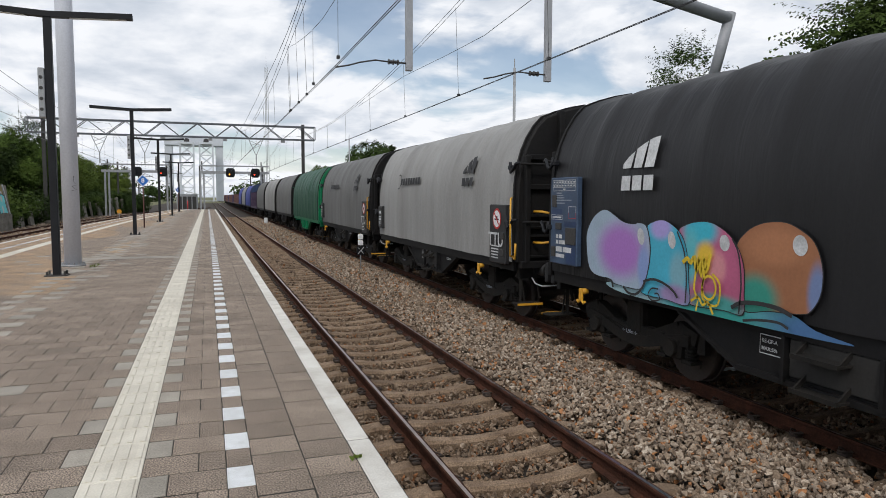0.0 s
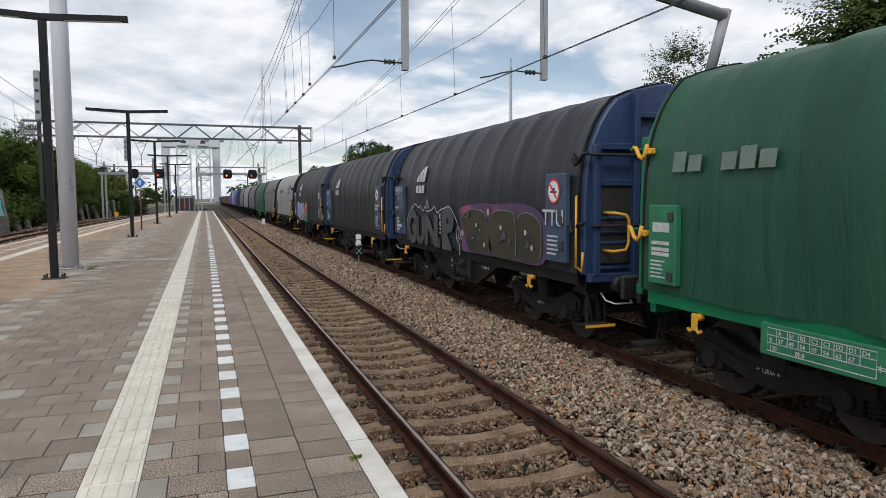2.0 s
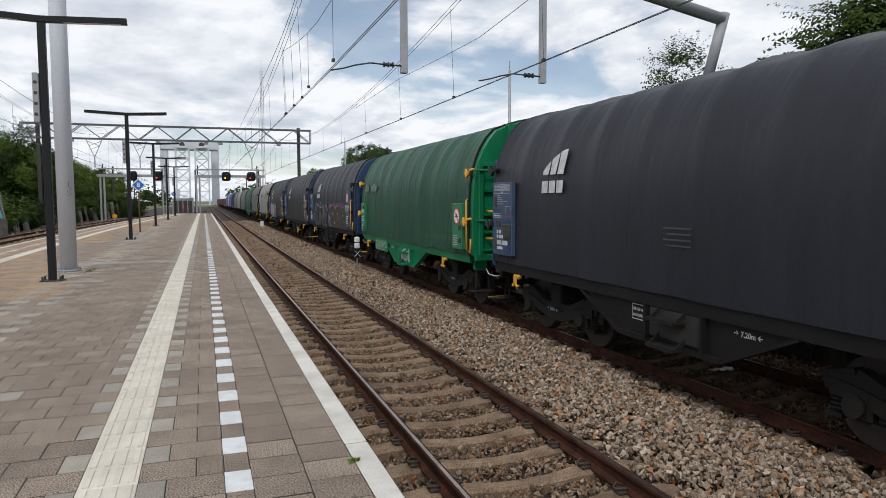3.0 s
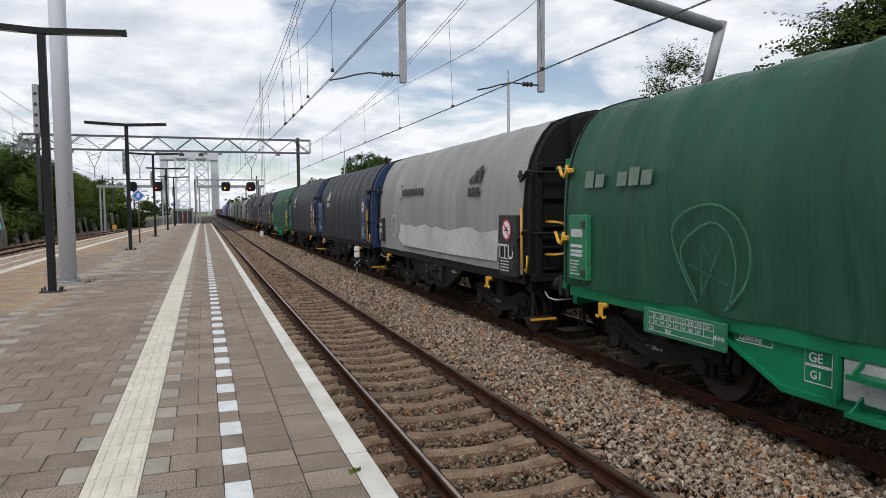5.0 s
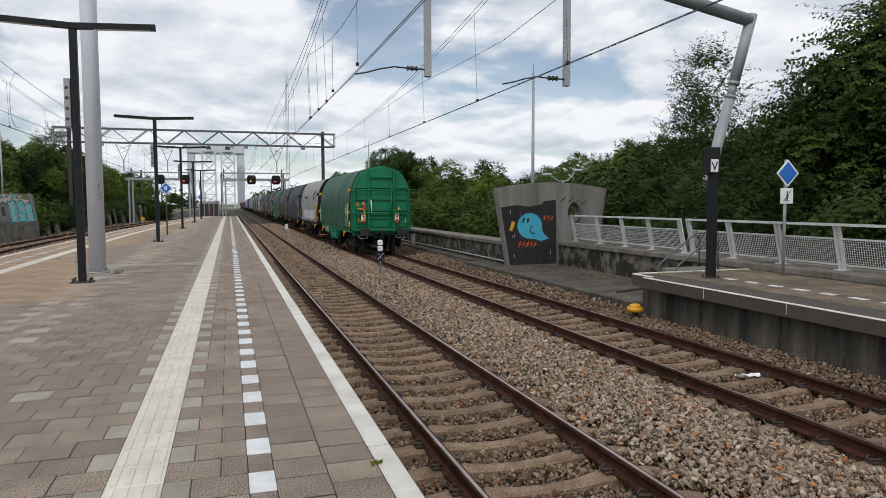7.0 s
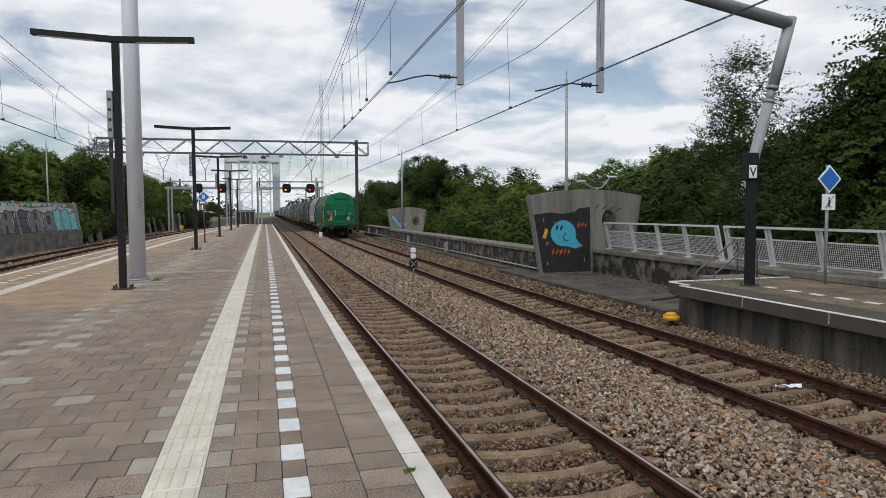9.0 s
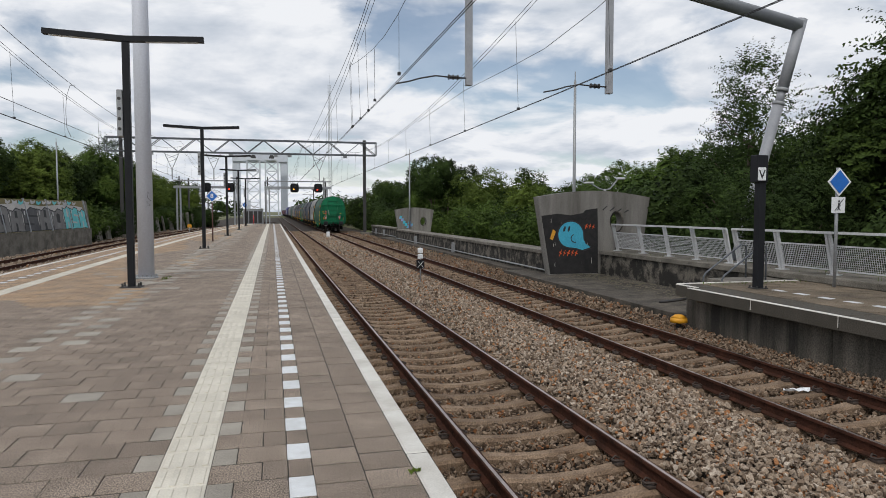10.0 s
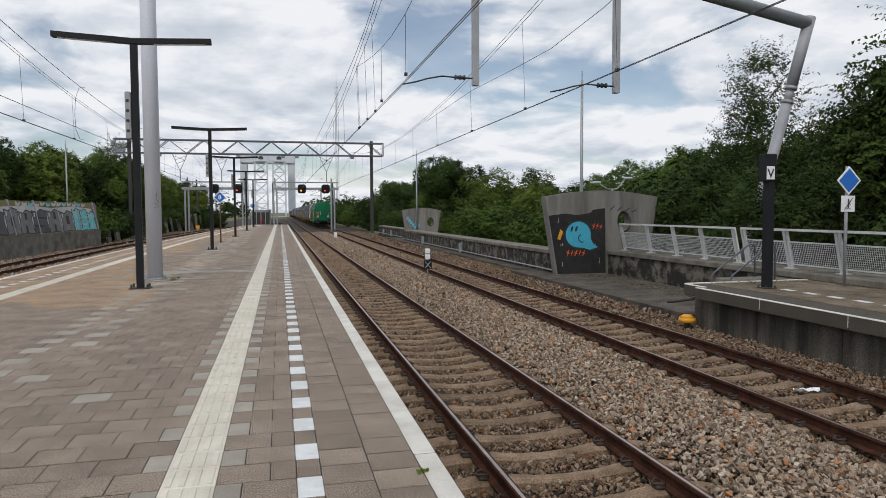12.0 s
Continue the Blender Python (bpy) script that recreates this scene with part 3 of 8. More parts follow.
def side_line(name, pts, wd, material, parent, off=0.045, flat=None):
    """A sprayed line along (y, z) points."""
    bm = bmesh.new()
    L_, R_ = [], []
    for i, (y, z) in enumerate(pts):
        a, b = pts[max(0, i - 1)], pts[min(len(pts) - 1, i + 1)]
        d = Vector((b[0] - a[0], b[1] - a[1])).normalized()
        n = Vector((-d.y, d.x)) * wd / 2
        L_.append(bm.verts.new((flat or skin(z, off), y + n.x, z + n.y)))
        R_.append(bm.verts.new((flat or skin(z, off), y - n.x, z - n.y)))
    for i in range(len(pts) - 1):
        bm.faces.new((L_[i], L_[i + 1], R_[i + 1], R_[i]))
    bmesh.ops.recalc_face_normals(bm, faces=bm.faces)
    return mesh(name, bm, material, parent)


def side_text(name, txt, size, y, z, material, parent, x=-1.49, m=None):
    cu = bpy.data.curves.new(name, "FONT")
    cu.body, cu.size, cu.extrude, cu.offset = txt, size, 0.001, size * 0.012
    cu.materials.append(material)
    ob = new(name, cu)
    ob.parent = parent
    ob.matrix_basis = m or pose(x, y, z, 90, 0, -90)
    return ob


def blob(cy, cz, ry, rz, n=28, lob=0.0, ph=0.0, tilt=0.0):
    out = []
    for i in range(n):
        a = 2 * math.pi * i / n
        r = 1 + lob * math.sin(3 * a + ph)
        u, v = ry * r * math.cos(a), rz * r * math.sin(a)
        out.append((cy + u * math.cos(tilt) - v * math.sin(tilt), cz + u * math.sin(tilt) + v * math.cos(tilt)))
    return out


def emblem(w, y, z, s, material):
    """The owner's mark: three strips of an arch over a row of bars."""
    def arch(u):
        return 0.08 + 0.46 * math.sin(min(1.0, u / 0.98) * math.pi / 2) ** 0.8
    for a, b in ((0.0, 0.27), (0.33, 0.60), (0.66, 0.95)):
        q = [(y - s * (a + 0.02), z + 0.43 * s)]
        q += [(y - s * (a + (b - a) * i / 4 + 0.18 * arch(a + (b - a) * i / 4) * (1 - a)), z + s * (0.43 + arch(a + (b - a) * i / 4))) for i in range(5)]
        q += [(y - s * b, z + 0.43 * s)]
        side_poly("owner_mark", q, material, w)
    for i in range(3):
        side_bars("owner_letter_block", [(y - s * (0.30 + 0.34 * i), y - s * (0.02 + 0.34 * i), z + 0.02 * s, z + 0.29 * s)], material, w)


def sign_panel(w, y0, y1, z0, z1, material, circle=None, tall=False, seed=0):
    bm = bmesh.new()
    box(bm, -1.53, -1.44, y0, y1, z0, z1, bevel=0.012)
    p = mesh("marking_panel", bm, material, w)
    h, d = z1 - z0, y1 - y0
    rr = random.Random(seed * 31 + int(y0 * 100))
    rows = []
    for i in range(5):
        zz = z0 + h * (0.08 + 0.05 * i)
        rows.append((y0 + d * rr.uniform(0.30, 0.5), y0 + d * 0.88, zz, zz + h * 0.02))
    side_bars("lettering_block", rows, TM["chalk"], p, -1.536)
    for zz in (z0 + h * 0.14, z0 + h * 0.42) if circle else (z0 + h * 0.06, z0 + h * 0.80):
        bm = bmesh.new()
        box(bm, -1.56, -1.525, y0 + d * 0.08, y0 + d * 0.24, zz, zz + h * 0.11, bevel=0.008)
        mesh("panel_catch", bm, M["steel_dark"], p)
    if circle:
        cy, cz, r = circle
        side_poly("sign_ring", blob(cy, cz, r, r), M["red"], p, -1.536)
        side_poly("sign_face", blob(cy, cz, r * 0.80, r * 0.80), M["white_sign"], p, -1.540)
        side_bars("sign_symbol", [(cy - r * .5, cy + r * .5, cz - r * .12, cz + r * .02), (cy - r * .2, cy + r * .1, cz, cz + r * .25)], TM["ink"], p, -1.543)
        side_poly("sign_slash", [(cy + r * .6, cz + r * .48), (cy + r * .48, cz + r * .6), (cy - r * .6, cz - r * .48), (cy - r * .48, cz - r * .6)], M["red"], p, -1.546)
    else:
        side_bars("white_plate", [(y0 + d * 0.2, y0 + d * 0.82, z0 + h * 0.66, z0 + h * 0.78)], TM["chalk"], p, -1.536)
        side_bars("number_bars", [(y0 + d * 0.2, y0 + d * 0.85, z0 + h * q, z0 + h * (q + 0.045)) for q in (0.42, 0.36, 0.50)], TM["chalk"], p, -1.536)
    return p


def number_panel(w, y0, y1, z0, z1, material, k):
    """A tall blue board with a load table, small print, recessed catches and rows of number bars."""
    bm = bmesh.new()
    box(bm, -1.53, -1.44, y0, y1, z0, z1, bevel=0.012)
    p = mesh("marking_panel", bm, material, w)
    h, d = z1 - z0, y1 - y0

    def at(u, v):                            # u from the far edge towards the tail, v up
        return y1 - d * u, z0 + h * v

    def bars(name, cells, mt, x=-1.536):
        out = []
        for u0, u1, v0, v1 in cells:
            (a, c), (b, e) = at(u0, v0), at(u1, v1)
            out.append((b, a, c, e))
        if name.endswith("line"):
            side_bars(name, out, mt, p, x)
        else:
            for q in out:
                side_bars(name, [q], mt, p, x)
    bars("fresh_patch", [(0.06, 0.46, 0.50, 0.64), (0.62, 0.97, 0.02, 0.30), (0.55, 0.97, 0.44, 0.50)], TM["blue_steel"], -1.5335)
    grid = [(0.10, 0.94, v, v + 0.005) for v in (0.965, 0.925, 0.885, 0.845)]
    grid += [(0.10 + 0.105 * i, 0.107 + 0.105 * i, 0.885, 0.97) for i in range(9)] + [(0.10, 0.107, 0.845, 0.97), (0.935, 0.942, 0.845, 0.97)]
    bars("table_line", grid, TM["chalk"])
    bars("table_figure", [(0.125 + 0.105 * i, 0.185 + 0.105 * i, v, v + 0.018) for i in range(8) for v in (0.937, 0.897)] + [(0.48, 0.58, 0.857, 0.873)], TM["chalk"])
    bars("small_print", [(0.24, u, v, v + 0.012) for u, v in ((0.44, 0.815), (0.50, 0.788), (0.54, 0.761), (0.80, 0.734), (0.56, 0.700))], TM["faded_print"])
    bars("plate_line", [(0.05, 0.48, 0.565, 0.571), (0.05, 0.48, 0.515, 0.521), (0.05, 0.06, 0.515, 0.571), (0.47, 0.48, 0.515, 0.571), (0.70, 0.97, 0.665, 0.671), (0.70, 0.71, 0.60, 0.671), (0.96, 0.97, 0.60, 0.671)], TM["chalk"])
    bars("plate_print", [(0.09, 0.44, 0.532, 0.552)], TM["chalk"])
    bars("red_line", [(0.70, 0.97, 0.535, 0.540), (0.70, 0.707, 0.535, 0.60), (0.963, 0.97, 0.535, 0.60)], M["red"])
    bars("number_bar", [(0.24, 0.32, 0.30, 0.345), (0.35, 0.47, 0.30, 0.345), (0.24, 0.32, 0.235, 0.28), (0.35, 0.58, 0.235, 0.28), (0.24, 0.47, 0.145, 0.205), (0.51, 0.82, 0.145, 0.205), (0.24, 0.56, 0.08, 0.12)], TM["chalk"])
    if k == 6:
        for txt, s, u, v in (("12,04m", 0.075, 0.09, 0.60), ("21550kg", 0.068, 0.72, 0.615), ("20,00 t", 0.068, 0.74, 0.555)):
            a, b = at(u, v)
            side_text("panel_letters", txt, s, a, b, TM["chalk"], p, -1.538)
    for u0, u1, v0, v1 in ((0.10, 0.24, 0.66, 0.80), (0.08, 0.22, 0.08, 0.20), (0.62, 0.97, 0.24, 0.43), (0.24, 0.44, 0.40, 0.48)):
        (a, c), (b, e) = at(u0, v0), at(u1, v1)
        bm = bmesh.new()
        box(bm, -1.555, -1.525, b, a, c, e, bevel=0.008)
        mesh("panel_catch", bm, M["steel_dark"], p)
    return p


def hand_rail(w, pts, r=0.018, material=None):
    bm = bmesh.new()
    tube(bm, pts, r, 6)
    return mesh("hand_rail", bm, material or M["yellow"], w)


def tail_piece(name, make, parent, *at):
    o = shared((name,), make)
    o.parent = parent
    o.matrix_basis = pose(*at)
    return o


def latch_mesh(material):
    """A cranked hood lock: a clamp on the rim and a bent arm that reaches round the end."""
    bm = bmesh.new()
    box(bm, -0.10, 0.0, 0.02, 0.16, -0.05, 0.03, bevel=0.015)
    tube(bm, [(-0.04, -0.26, 0.06), (-0.08, -0.16, 0.05), (-0.10, -0.05, -0.07), (-0.10, 0.02, -0.10), (-0.09, 0.06, -0.04), (-0.08, 0.08, 0.08)], 0.028, 8)
    return mesh("hood_latch", bm, material)


def front_latch(material):
    bm = bmesh.new()
    box(bm, -0.10, 0.0, -0.16, -0.02, -0.05, 0.03, bevel=0.015)
    tube(bm, [(-0.04, 0.26, 0.06), (-0.08, 0.16, 0.05), (-0.10, 0.05, -0.07), (-0.10, -0.02, -0.10), (-0.09, -0.06, -0.04), (-0.08, -0.08, 0.08)], 0.028, 8)
    return mesh("hood_latch", bm, material)


def brake_mesh():
    """A cast changeover handle: a short boss with a plate that ends in two hooks."""
    bm = bmesh.new()
    rod(bm, (0.06, 0, 0), (-0.05, 0, 0), 0.045, 10)
    box(bm, -0.07, -0.03, -0.045, 0.045, -0.15, 0.05, bevel=0.012)
    for d in (-1, 1):
        tube(bm, [(-0.05, d * 0.03, -0.13), (-0.05, d * 0.07, -0.17), (-0.05, d * 0.11, -0.14)], 0.02, 6)
    return mesh("brake_lever", bm, M["yellow"])


def step_mesh():
    bm = bmesh.new()
    box(bm, -0.16, 0.34, -0.24, 0.02, 0.0, 0.03, bevel=0.008)
    bar(bm, (0.0, 0.0, 0.01), (0.02, 0.04, 0.62), 0.05, 0.03)
    bar(bm, (0.10, 0.0, 0.01), (0.06, 0.04, 0.40), 0.03, 0.02)
    return mesh("step", bm, TM["bogie"])


def step_edge():
    bm = bmesh.new()
    box(bm, -0.165, 0.345, -0.252, -0.238, -0.005, 0.035)
    return mesh("step_edge", bm, M["yellow"])


def buffer_handle():
    """A bent wire hand-hold below the buffer."""
    bm = bmesh.new()
    tube(bm, [(-0.20, 0, 0.90), (-0.19, -0.12, 0.80), (-0.14, -0.30, 0.77), (0.16, -0.30, 0.77), (0.20, -0.14, 0.82), (0.20, 0, 0.90)], 0.013, 6)
    return mesh("hand_hold", bm, M["light_metal"])


def side_step(material):
    """A tread of grating on two bent brackets."""
    bm = bmesh.new()
    box(bm, -0.20, -0.03, -0.26, 0.26, -0.02, 0.012, bevel=0.006)
    for y in (-0.24, 0.24):
        bar(bm, (-0.17, y, -0.01), (0.0, y, 0.13), 0.022, 0.05)
    bar(bm, (-0.205, -0.26, 0.0), (-0.205, 0.26, 0.0), 0.03, 0.045)
    return mesh("side_step", bm, material)


def coupling_mesh():
    bm = bmesh.new()
    box(bm, -0.09, 0.09, -0.30, 0.0, 0.95, 1.12, bevel=0.03)
    tube(bm, [(0, -0.28, 1.02), (0, -0.40, 0.85), (0, -0.36, 0.62), (0, -0.28, 0.52)], 0.04, 8)
    for x in (-0.36, 0.38):
        tube(bm, [(x, 0, 0.98), (x, -0.16, 0.85), (x * 0.9, -0.20, 0.62), (x * 0.7, -0.14, 0.45)], 0.03, 6)
    box(bm, -0.30, 0.30, -0.06, 0.0, 0.82, 0.95)
    return mesh("coupling", bm, TM["bogie"])


def hood_wagon(k, tarp, steel, frame_mat, panel, label, seed, slack=0.2, near=True):
    w = empty("tarpaulin_wagon")
    tagged(w, label, "goods wagon", "wagons of the train")
    MOVERS.append((w, k))
    shared(("tarpaulin", tarp, seed), lambda: hood_mesh(TM[tarp], seed, slack)).parent = w
    for y in (0.0, BODY):
        rim = "black_steel"
        shared(("end_rim", rim, y), lambda: end_rim(TM[rim], y)).parent = w
    end_wall(w, steel, 0.0, -1)
    end_wall(w, "black_steel" if frame_mat == "black_steel" else steel, BODY, 1)
    uf = "green_steel" if frame_mat == "green_steel" else "black_steel"
    shared(("underframe", uf), lambda: underframe(TM[uf])).parent = w
    for y, s in ((0.0, 0), (BODY, 180)):
        for x in (-0.875, 0.875):
            tail_piece("buffer", buffer_mesh, w, x, y, 1.05, 0, 0, s)
        tail_piece("coupling", coupling_mesh, w, 0, y, 0, 0, 0, s)
    for y in (1.82, BODY - 1.82):
        bo = empty("bogie", 0, y, 0)
        bo.parent = w
        shared(("bogie_frame",), bogie_frame).parent = bo
        if k < 10:
            side_text("bogie_mark", "\u2192 1,80m \u2190", 0.075, 0.22, 0.47, TM["faded_print"], bo, -1.135)
        for d in (-0.9, 0.9):
            ws = shared(("wheelset",), wheelset_mesh)
            ws.parent = bo
            ws.matrix_basis = pose(0, d, 0.46)
            if k < 8:
                WHEELS.append((ws, d))
    if near:
        if panel == "green_panel":
            sign_panel(w, 0.24, 0.82, 1.30, 2.30, TM[panel], (0.52, 2.02, 0.19), seed=k)
            sign_panel(w, BODY - 0.72, BODY - 0.20, 1.30, 2.27, TM[panel], seed=k)
        elif panel == "blue_panel":
            tall = k in (3, 5)
            sign_panel(w, 0.26, 0.92, 1.34, 2.74, TM[panel], (0.62, 2.46, 0.21), seed=k)
            if tall:
                side_text("panel_letters", "TTU", 0.36, 0.97, 1.92, TM["chalk"], w, -1.55)
            number_panel(w, BODY - 0.95, BODY - 0.12, 1.34, 2.70, TM[panel], k)
        else:
            sign_panel(w, 0.16, 0.92, 1.13, 2.25, TM[panel], (0.55, 1.98, 0.20), seed=k)
            side_text("panel_letters", "TTU", 0.37, 0.93, 1.46, TM["chalk"], w, -1.55)
            sign_panel(w, BODY - 0.62, BODY - 0.16, 1.40, 2.1, TM[panel], seed=k)
        hand_rail(w, [(-1.46, -0.02, 1.30), (-1.56, -0.12, 1.32), (-1.56, -0.12, 2.36), (-1.46, 0.04, 2.38)])
        hand_rail(w, [(-1.12, -0.18, 1.56), (-1.04, -0.36, 1.56), (-0.88, -0.40, 1.58), (-0.83, -0.40, 1.68), (-0.83, -0.40, 2.02), (-0.88, -0.40, 2.10), (-1.04, -0.36, 2.13), (-1.12, -0.18, 2.13)], 0.024)
        hand_rail(w, [(-1.47, -0.02, 1.30), (-1.50, -0.20, 1.26), (-1.50, -0.22, 1.55)], 0.02)
        latch = "yellow" if steel == "green_steel" else "black_paint"
        for z in (2.95, 1.92):
            tail_piece("hood_latch_" + latch, lambda: latch_mesh(M[latch]), w, -1.40 if z > 2.5 else -1.46, 0.0, z)
            tail_piece("hood_latch_front_" + latch, lambda: front_latch(M[latch]), w, -1.40 if z > 2.5 else -1.46, BODY, z)
        for y in (1.57, BODY - 1.04):
            tail_piece("brake_lever", brake_mesh, w, -1.44, y, 0.98)
        for y, s in ((-0.02, 0), (BODY + 0.02, 180)):
            tail_piece("step", step_mesh, w, -1.30 if s == 0 else -1.12, y, 0.42, 0, 0, s)
            if uf != "green_steel":
                tail_piece("step_edge", step_edge, w, -1.30 if s == 0 else -1.12, y, 0.42, 0, 0, s)
        for x in (-0.875, 0.875):
            tail_piece("hand_hold", buffer_handle, w, x, -0.05, 0)
        if uf == "green_steel":
            bm = bmesh.new()
            box(bm, -1.47, -1.42, BODY - 3.45, BODY - 2.00, 0.78, 1.10, bevel=0.008)
            pl = mesh("load_table", bm, TM["green_panel"], w)
            side_line("table_frame", [(BODY - 3.28, 0.83), (BODY - 2.10, 0.83), (BODY - 2.10, 1.06), (BODY - 3.28, 1.06), (BODY - 3.28, 0.83)], 0.010, TM["chalk"], pl, flat=-1.474)
            for z in (0.905, 0.985):
                side_bars("table_line", [(BODY - 3.28, BODY - 2.10, z, z + 0.009)], TM["chalk"], pl, -1.474)
            for i in range(8):
                side_bars("table_line", [(BODY - 3.13 + 0.13 * i, BODY - 3.121 + 0.13 * i, 0.91, 1.06)], TM["chalk"], pl, -1.474)
            for i, head in enumerate(("A", "B1", "B2", "C2", "C3", "D2", "D3", "D4")):
                side_text("table_figures", head, 0.062, BODY - 2.235 - 0.13 * i, 1.002, TM["chalk"], pl, -1.477)
                side_text("table_figures", ("37", "49", "54", "59", "54", "63", "67", "")[i], 0.062, BODY - 2.235 - 0.13 * i, 0.922, TM["chalk"], pl, -1.477)
            side_text("table_figures", "S", 0.062, BODY - 2.13, 0.922, TM["chalk"], pl, -1.477)
            side_text("table_figures", "120             00,0", 0.062, BODY - 2.13, 0.842, TM["chalk"], pl, -1.477)
            side_text("table_stars", "***", 0.13, BODY - 3.29, 0.86, TM["chalk"], pl, -1.477)
        for z in (0.90, 0.57):
            tail_piece("side_step_" + uf, lambda: side_step(TM["green_steel" if uf == "green_steel" else "bogie"]), w, -1.37, 5.02, z)
        bm = bmesh.new()
        box(bm, -1.40, -1.362, 4.50, 5.46, 0.64, 1.01, bevel=0.01)
        mesh("access_plate", bm, GM_PLATE if uf == "green_steel" else TM["grime"], w)
        for txt, sz, y, z in (("\u2192 7,20m \u2190", 0.085, 4.02, 0.90), ("KE-GP-A", 0.056, 5.85, 0.905), ("MAX:58t", 0.056, 5.85, 0.825)) if uf != "green_steel" else (("22880kg", 0.095, 6.76, 0.955), ("GE", 0.13, 5.86, 0.90), ("G1", 0.11, 5.84, 0.74)):
            side_text("frame_letters", txt, sz, y, z, TM["chalk"], w, -1.366)
        for y0, y1, z0, z1 in ((5.53, 5.87, 0.79, 0.985),) if uf != "green_steel" else ((5.60, 5.90, 0.70, 0.86), (5.60, 5.90, 0.875, 1.03), (6.30, 6.80, 0.935, 1.04)):
            side_line("letter_frame", [(y0, z0), (y1, z0), (y1, z1), (y0, z1), (y0, z0)], 0.012, TM["chalk"], w, flat=-1.366)
    return w


KINDS = {
    0: ("green_tarp", "green_steel", "green_steel", "green_panel", "goods wagon under a dark green tarpaulin with bright green end wall", 1, 1.0),
    1: ("grey_tarp", "black_steel", "black_steel", "black_panel", "light grey tarpaulin wagon with a whitewashed band", 2, 0.3),
    2: ("navy_tarp", "blue_steel", "blue_steel", "blue_panel", "dark charcoal tarpaulin wagon with blue steel ends", 3, 0.2),
    3: ("navy_tarp", "blue_steel", "blue_steel", "blue_panel", "dark charcoal tarpaulin wagon with blue marking panels", 4, 0.2),
    4: ("green_tarp", "green_steel", "green_steel", "green_panel", "goods wagon under a dark green tarpaulin scribbled with chalk", 1, 1.0),
    5: ("navy_tarp", "blue_steel", "blue_steel", "blue_panel", "charcoal tarpaulin wagon with purple and olive graffiti", 3, 0.2),
    6: ("dark_tarp", "blue_steel", "blue_steel", "blue_panel", "charcoal black tarpaulin wagon with blue marking panels", 4, 0.2),
    7: ("dark_tarp", "blue_steel", "black_steel", "blue_panel", "black tarpaulin wagon with four bright balloon graffiti shapes", 3, 0.2),
    8: ("grey_tarp", "black_steel", "black_steel", "black_panel", "light grey tarpaulin wagon with black steel ends", 2, 0.3),
    9: ("dim_tarp", "black_steel", "black_steel", "black_panel", "dusty grey tarpaulin wagon with black steel ends", 5, 0.2),
    10: ("green_tarp", "green_steel", "green_steel", "green_panel", "goods wagon under a faded green tarpaulin", 1, 1.0),
    11: ("dim_tarp", "black_steel", "black_steel", "black_panel", "dusty grey tarpaulin wagon with black steel ends", 5, 0.2),
    12: ("grey_tarp", "black_steel", "black_steel", "black_panel", "light grey tarpaulin wagon with black steel ends", 2, 0.3),
    13: ("dim_tarp", "black_steel", "black_steel", "black_panel", "dusty grey tarpaulin wagon with black steel ends", 5, 0.2),
    15: ("blue_tarp", "blue_steel", "blue_steel", "blue_panel", "goods wagon under a bright blue tarpaulin", 1, 0.6),
    16: ("grey_tarp", "blue_steel", "blue_steel", "blue_panel", "pale tarpaulin wagon with blue steel ends", 2, 0.3),
    17: ("blue_tarp", "blue_steel", "blue_steel", "blue_panel", "goods wagon under a bright blue tarpaulin", 1, 0.6),
}
hoods = {}
for k, (tarp, steel, fr, pan, lab, seed, slack) in KINDS.items():
    hoods[k] = hood_wagon(k, tarp, steel, fr, pan, lab, seed, slack, near=k < 10)


def stake_wagon(k, material):
    w = tagged(empty("flat_wagon"), "low flat wagon with upright steel stakes", "goods wagon", "wagons of the train")
    MOVERS.append((w, k))

    def deck():
        bm = bmesh.new()
        box(bm, -1.4, 1.4, -0.4, BODY + 0.4, 1.0, 1.25)
        box(bm, -0.3, 0.3, 0, BODY, 0.6, 1.0)
        return mesh("deck", bm, TM[material])
    shared(("deck", material), deck).parent = w

    def stake():
        bm = bmesh.new()
        box(bm, -0.06, 0.06, -0.08, 0.08, 0, 1.7)
        return mesh("stake", bm, TM[material])
    for i in range(8):
        for x in (-1.36, 1.36):
            o = shared(("stake", material), stake)
            o.parent = w
            o.matrix_basis = pose(x, 0.4 + i * 1.36, 1.2)
    for y in (1.75, BODY - 1.75):
        bo = empty("bogie", 0, y, 0)
        bo.parent = w
        shared(("bogie_frame",), bogie_frame).parent = bo
        for d in (-0.9, 0.9):
            ws = shared(("wheelset",), wheelset_mesh)
            ws.parent = bo
            ws.matrix_basis = pose(0, d, 0.46)


for k, m_ in ((14, "purple_steel"), (18, "brown_steel"), (19, "brown_steel"), (20, "purple_steel"), (21, "brown_steel"), (22, "brown_steel"), (23, "purple_steel"), (24, "brown_steel"), (25, "brown_steel"), (26, "purple_steel"), (27, "brown_steel")):
    stake_wagon(k, m_)

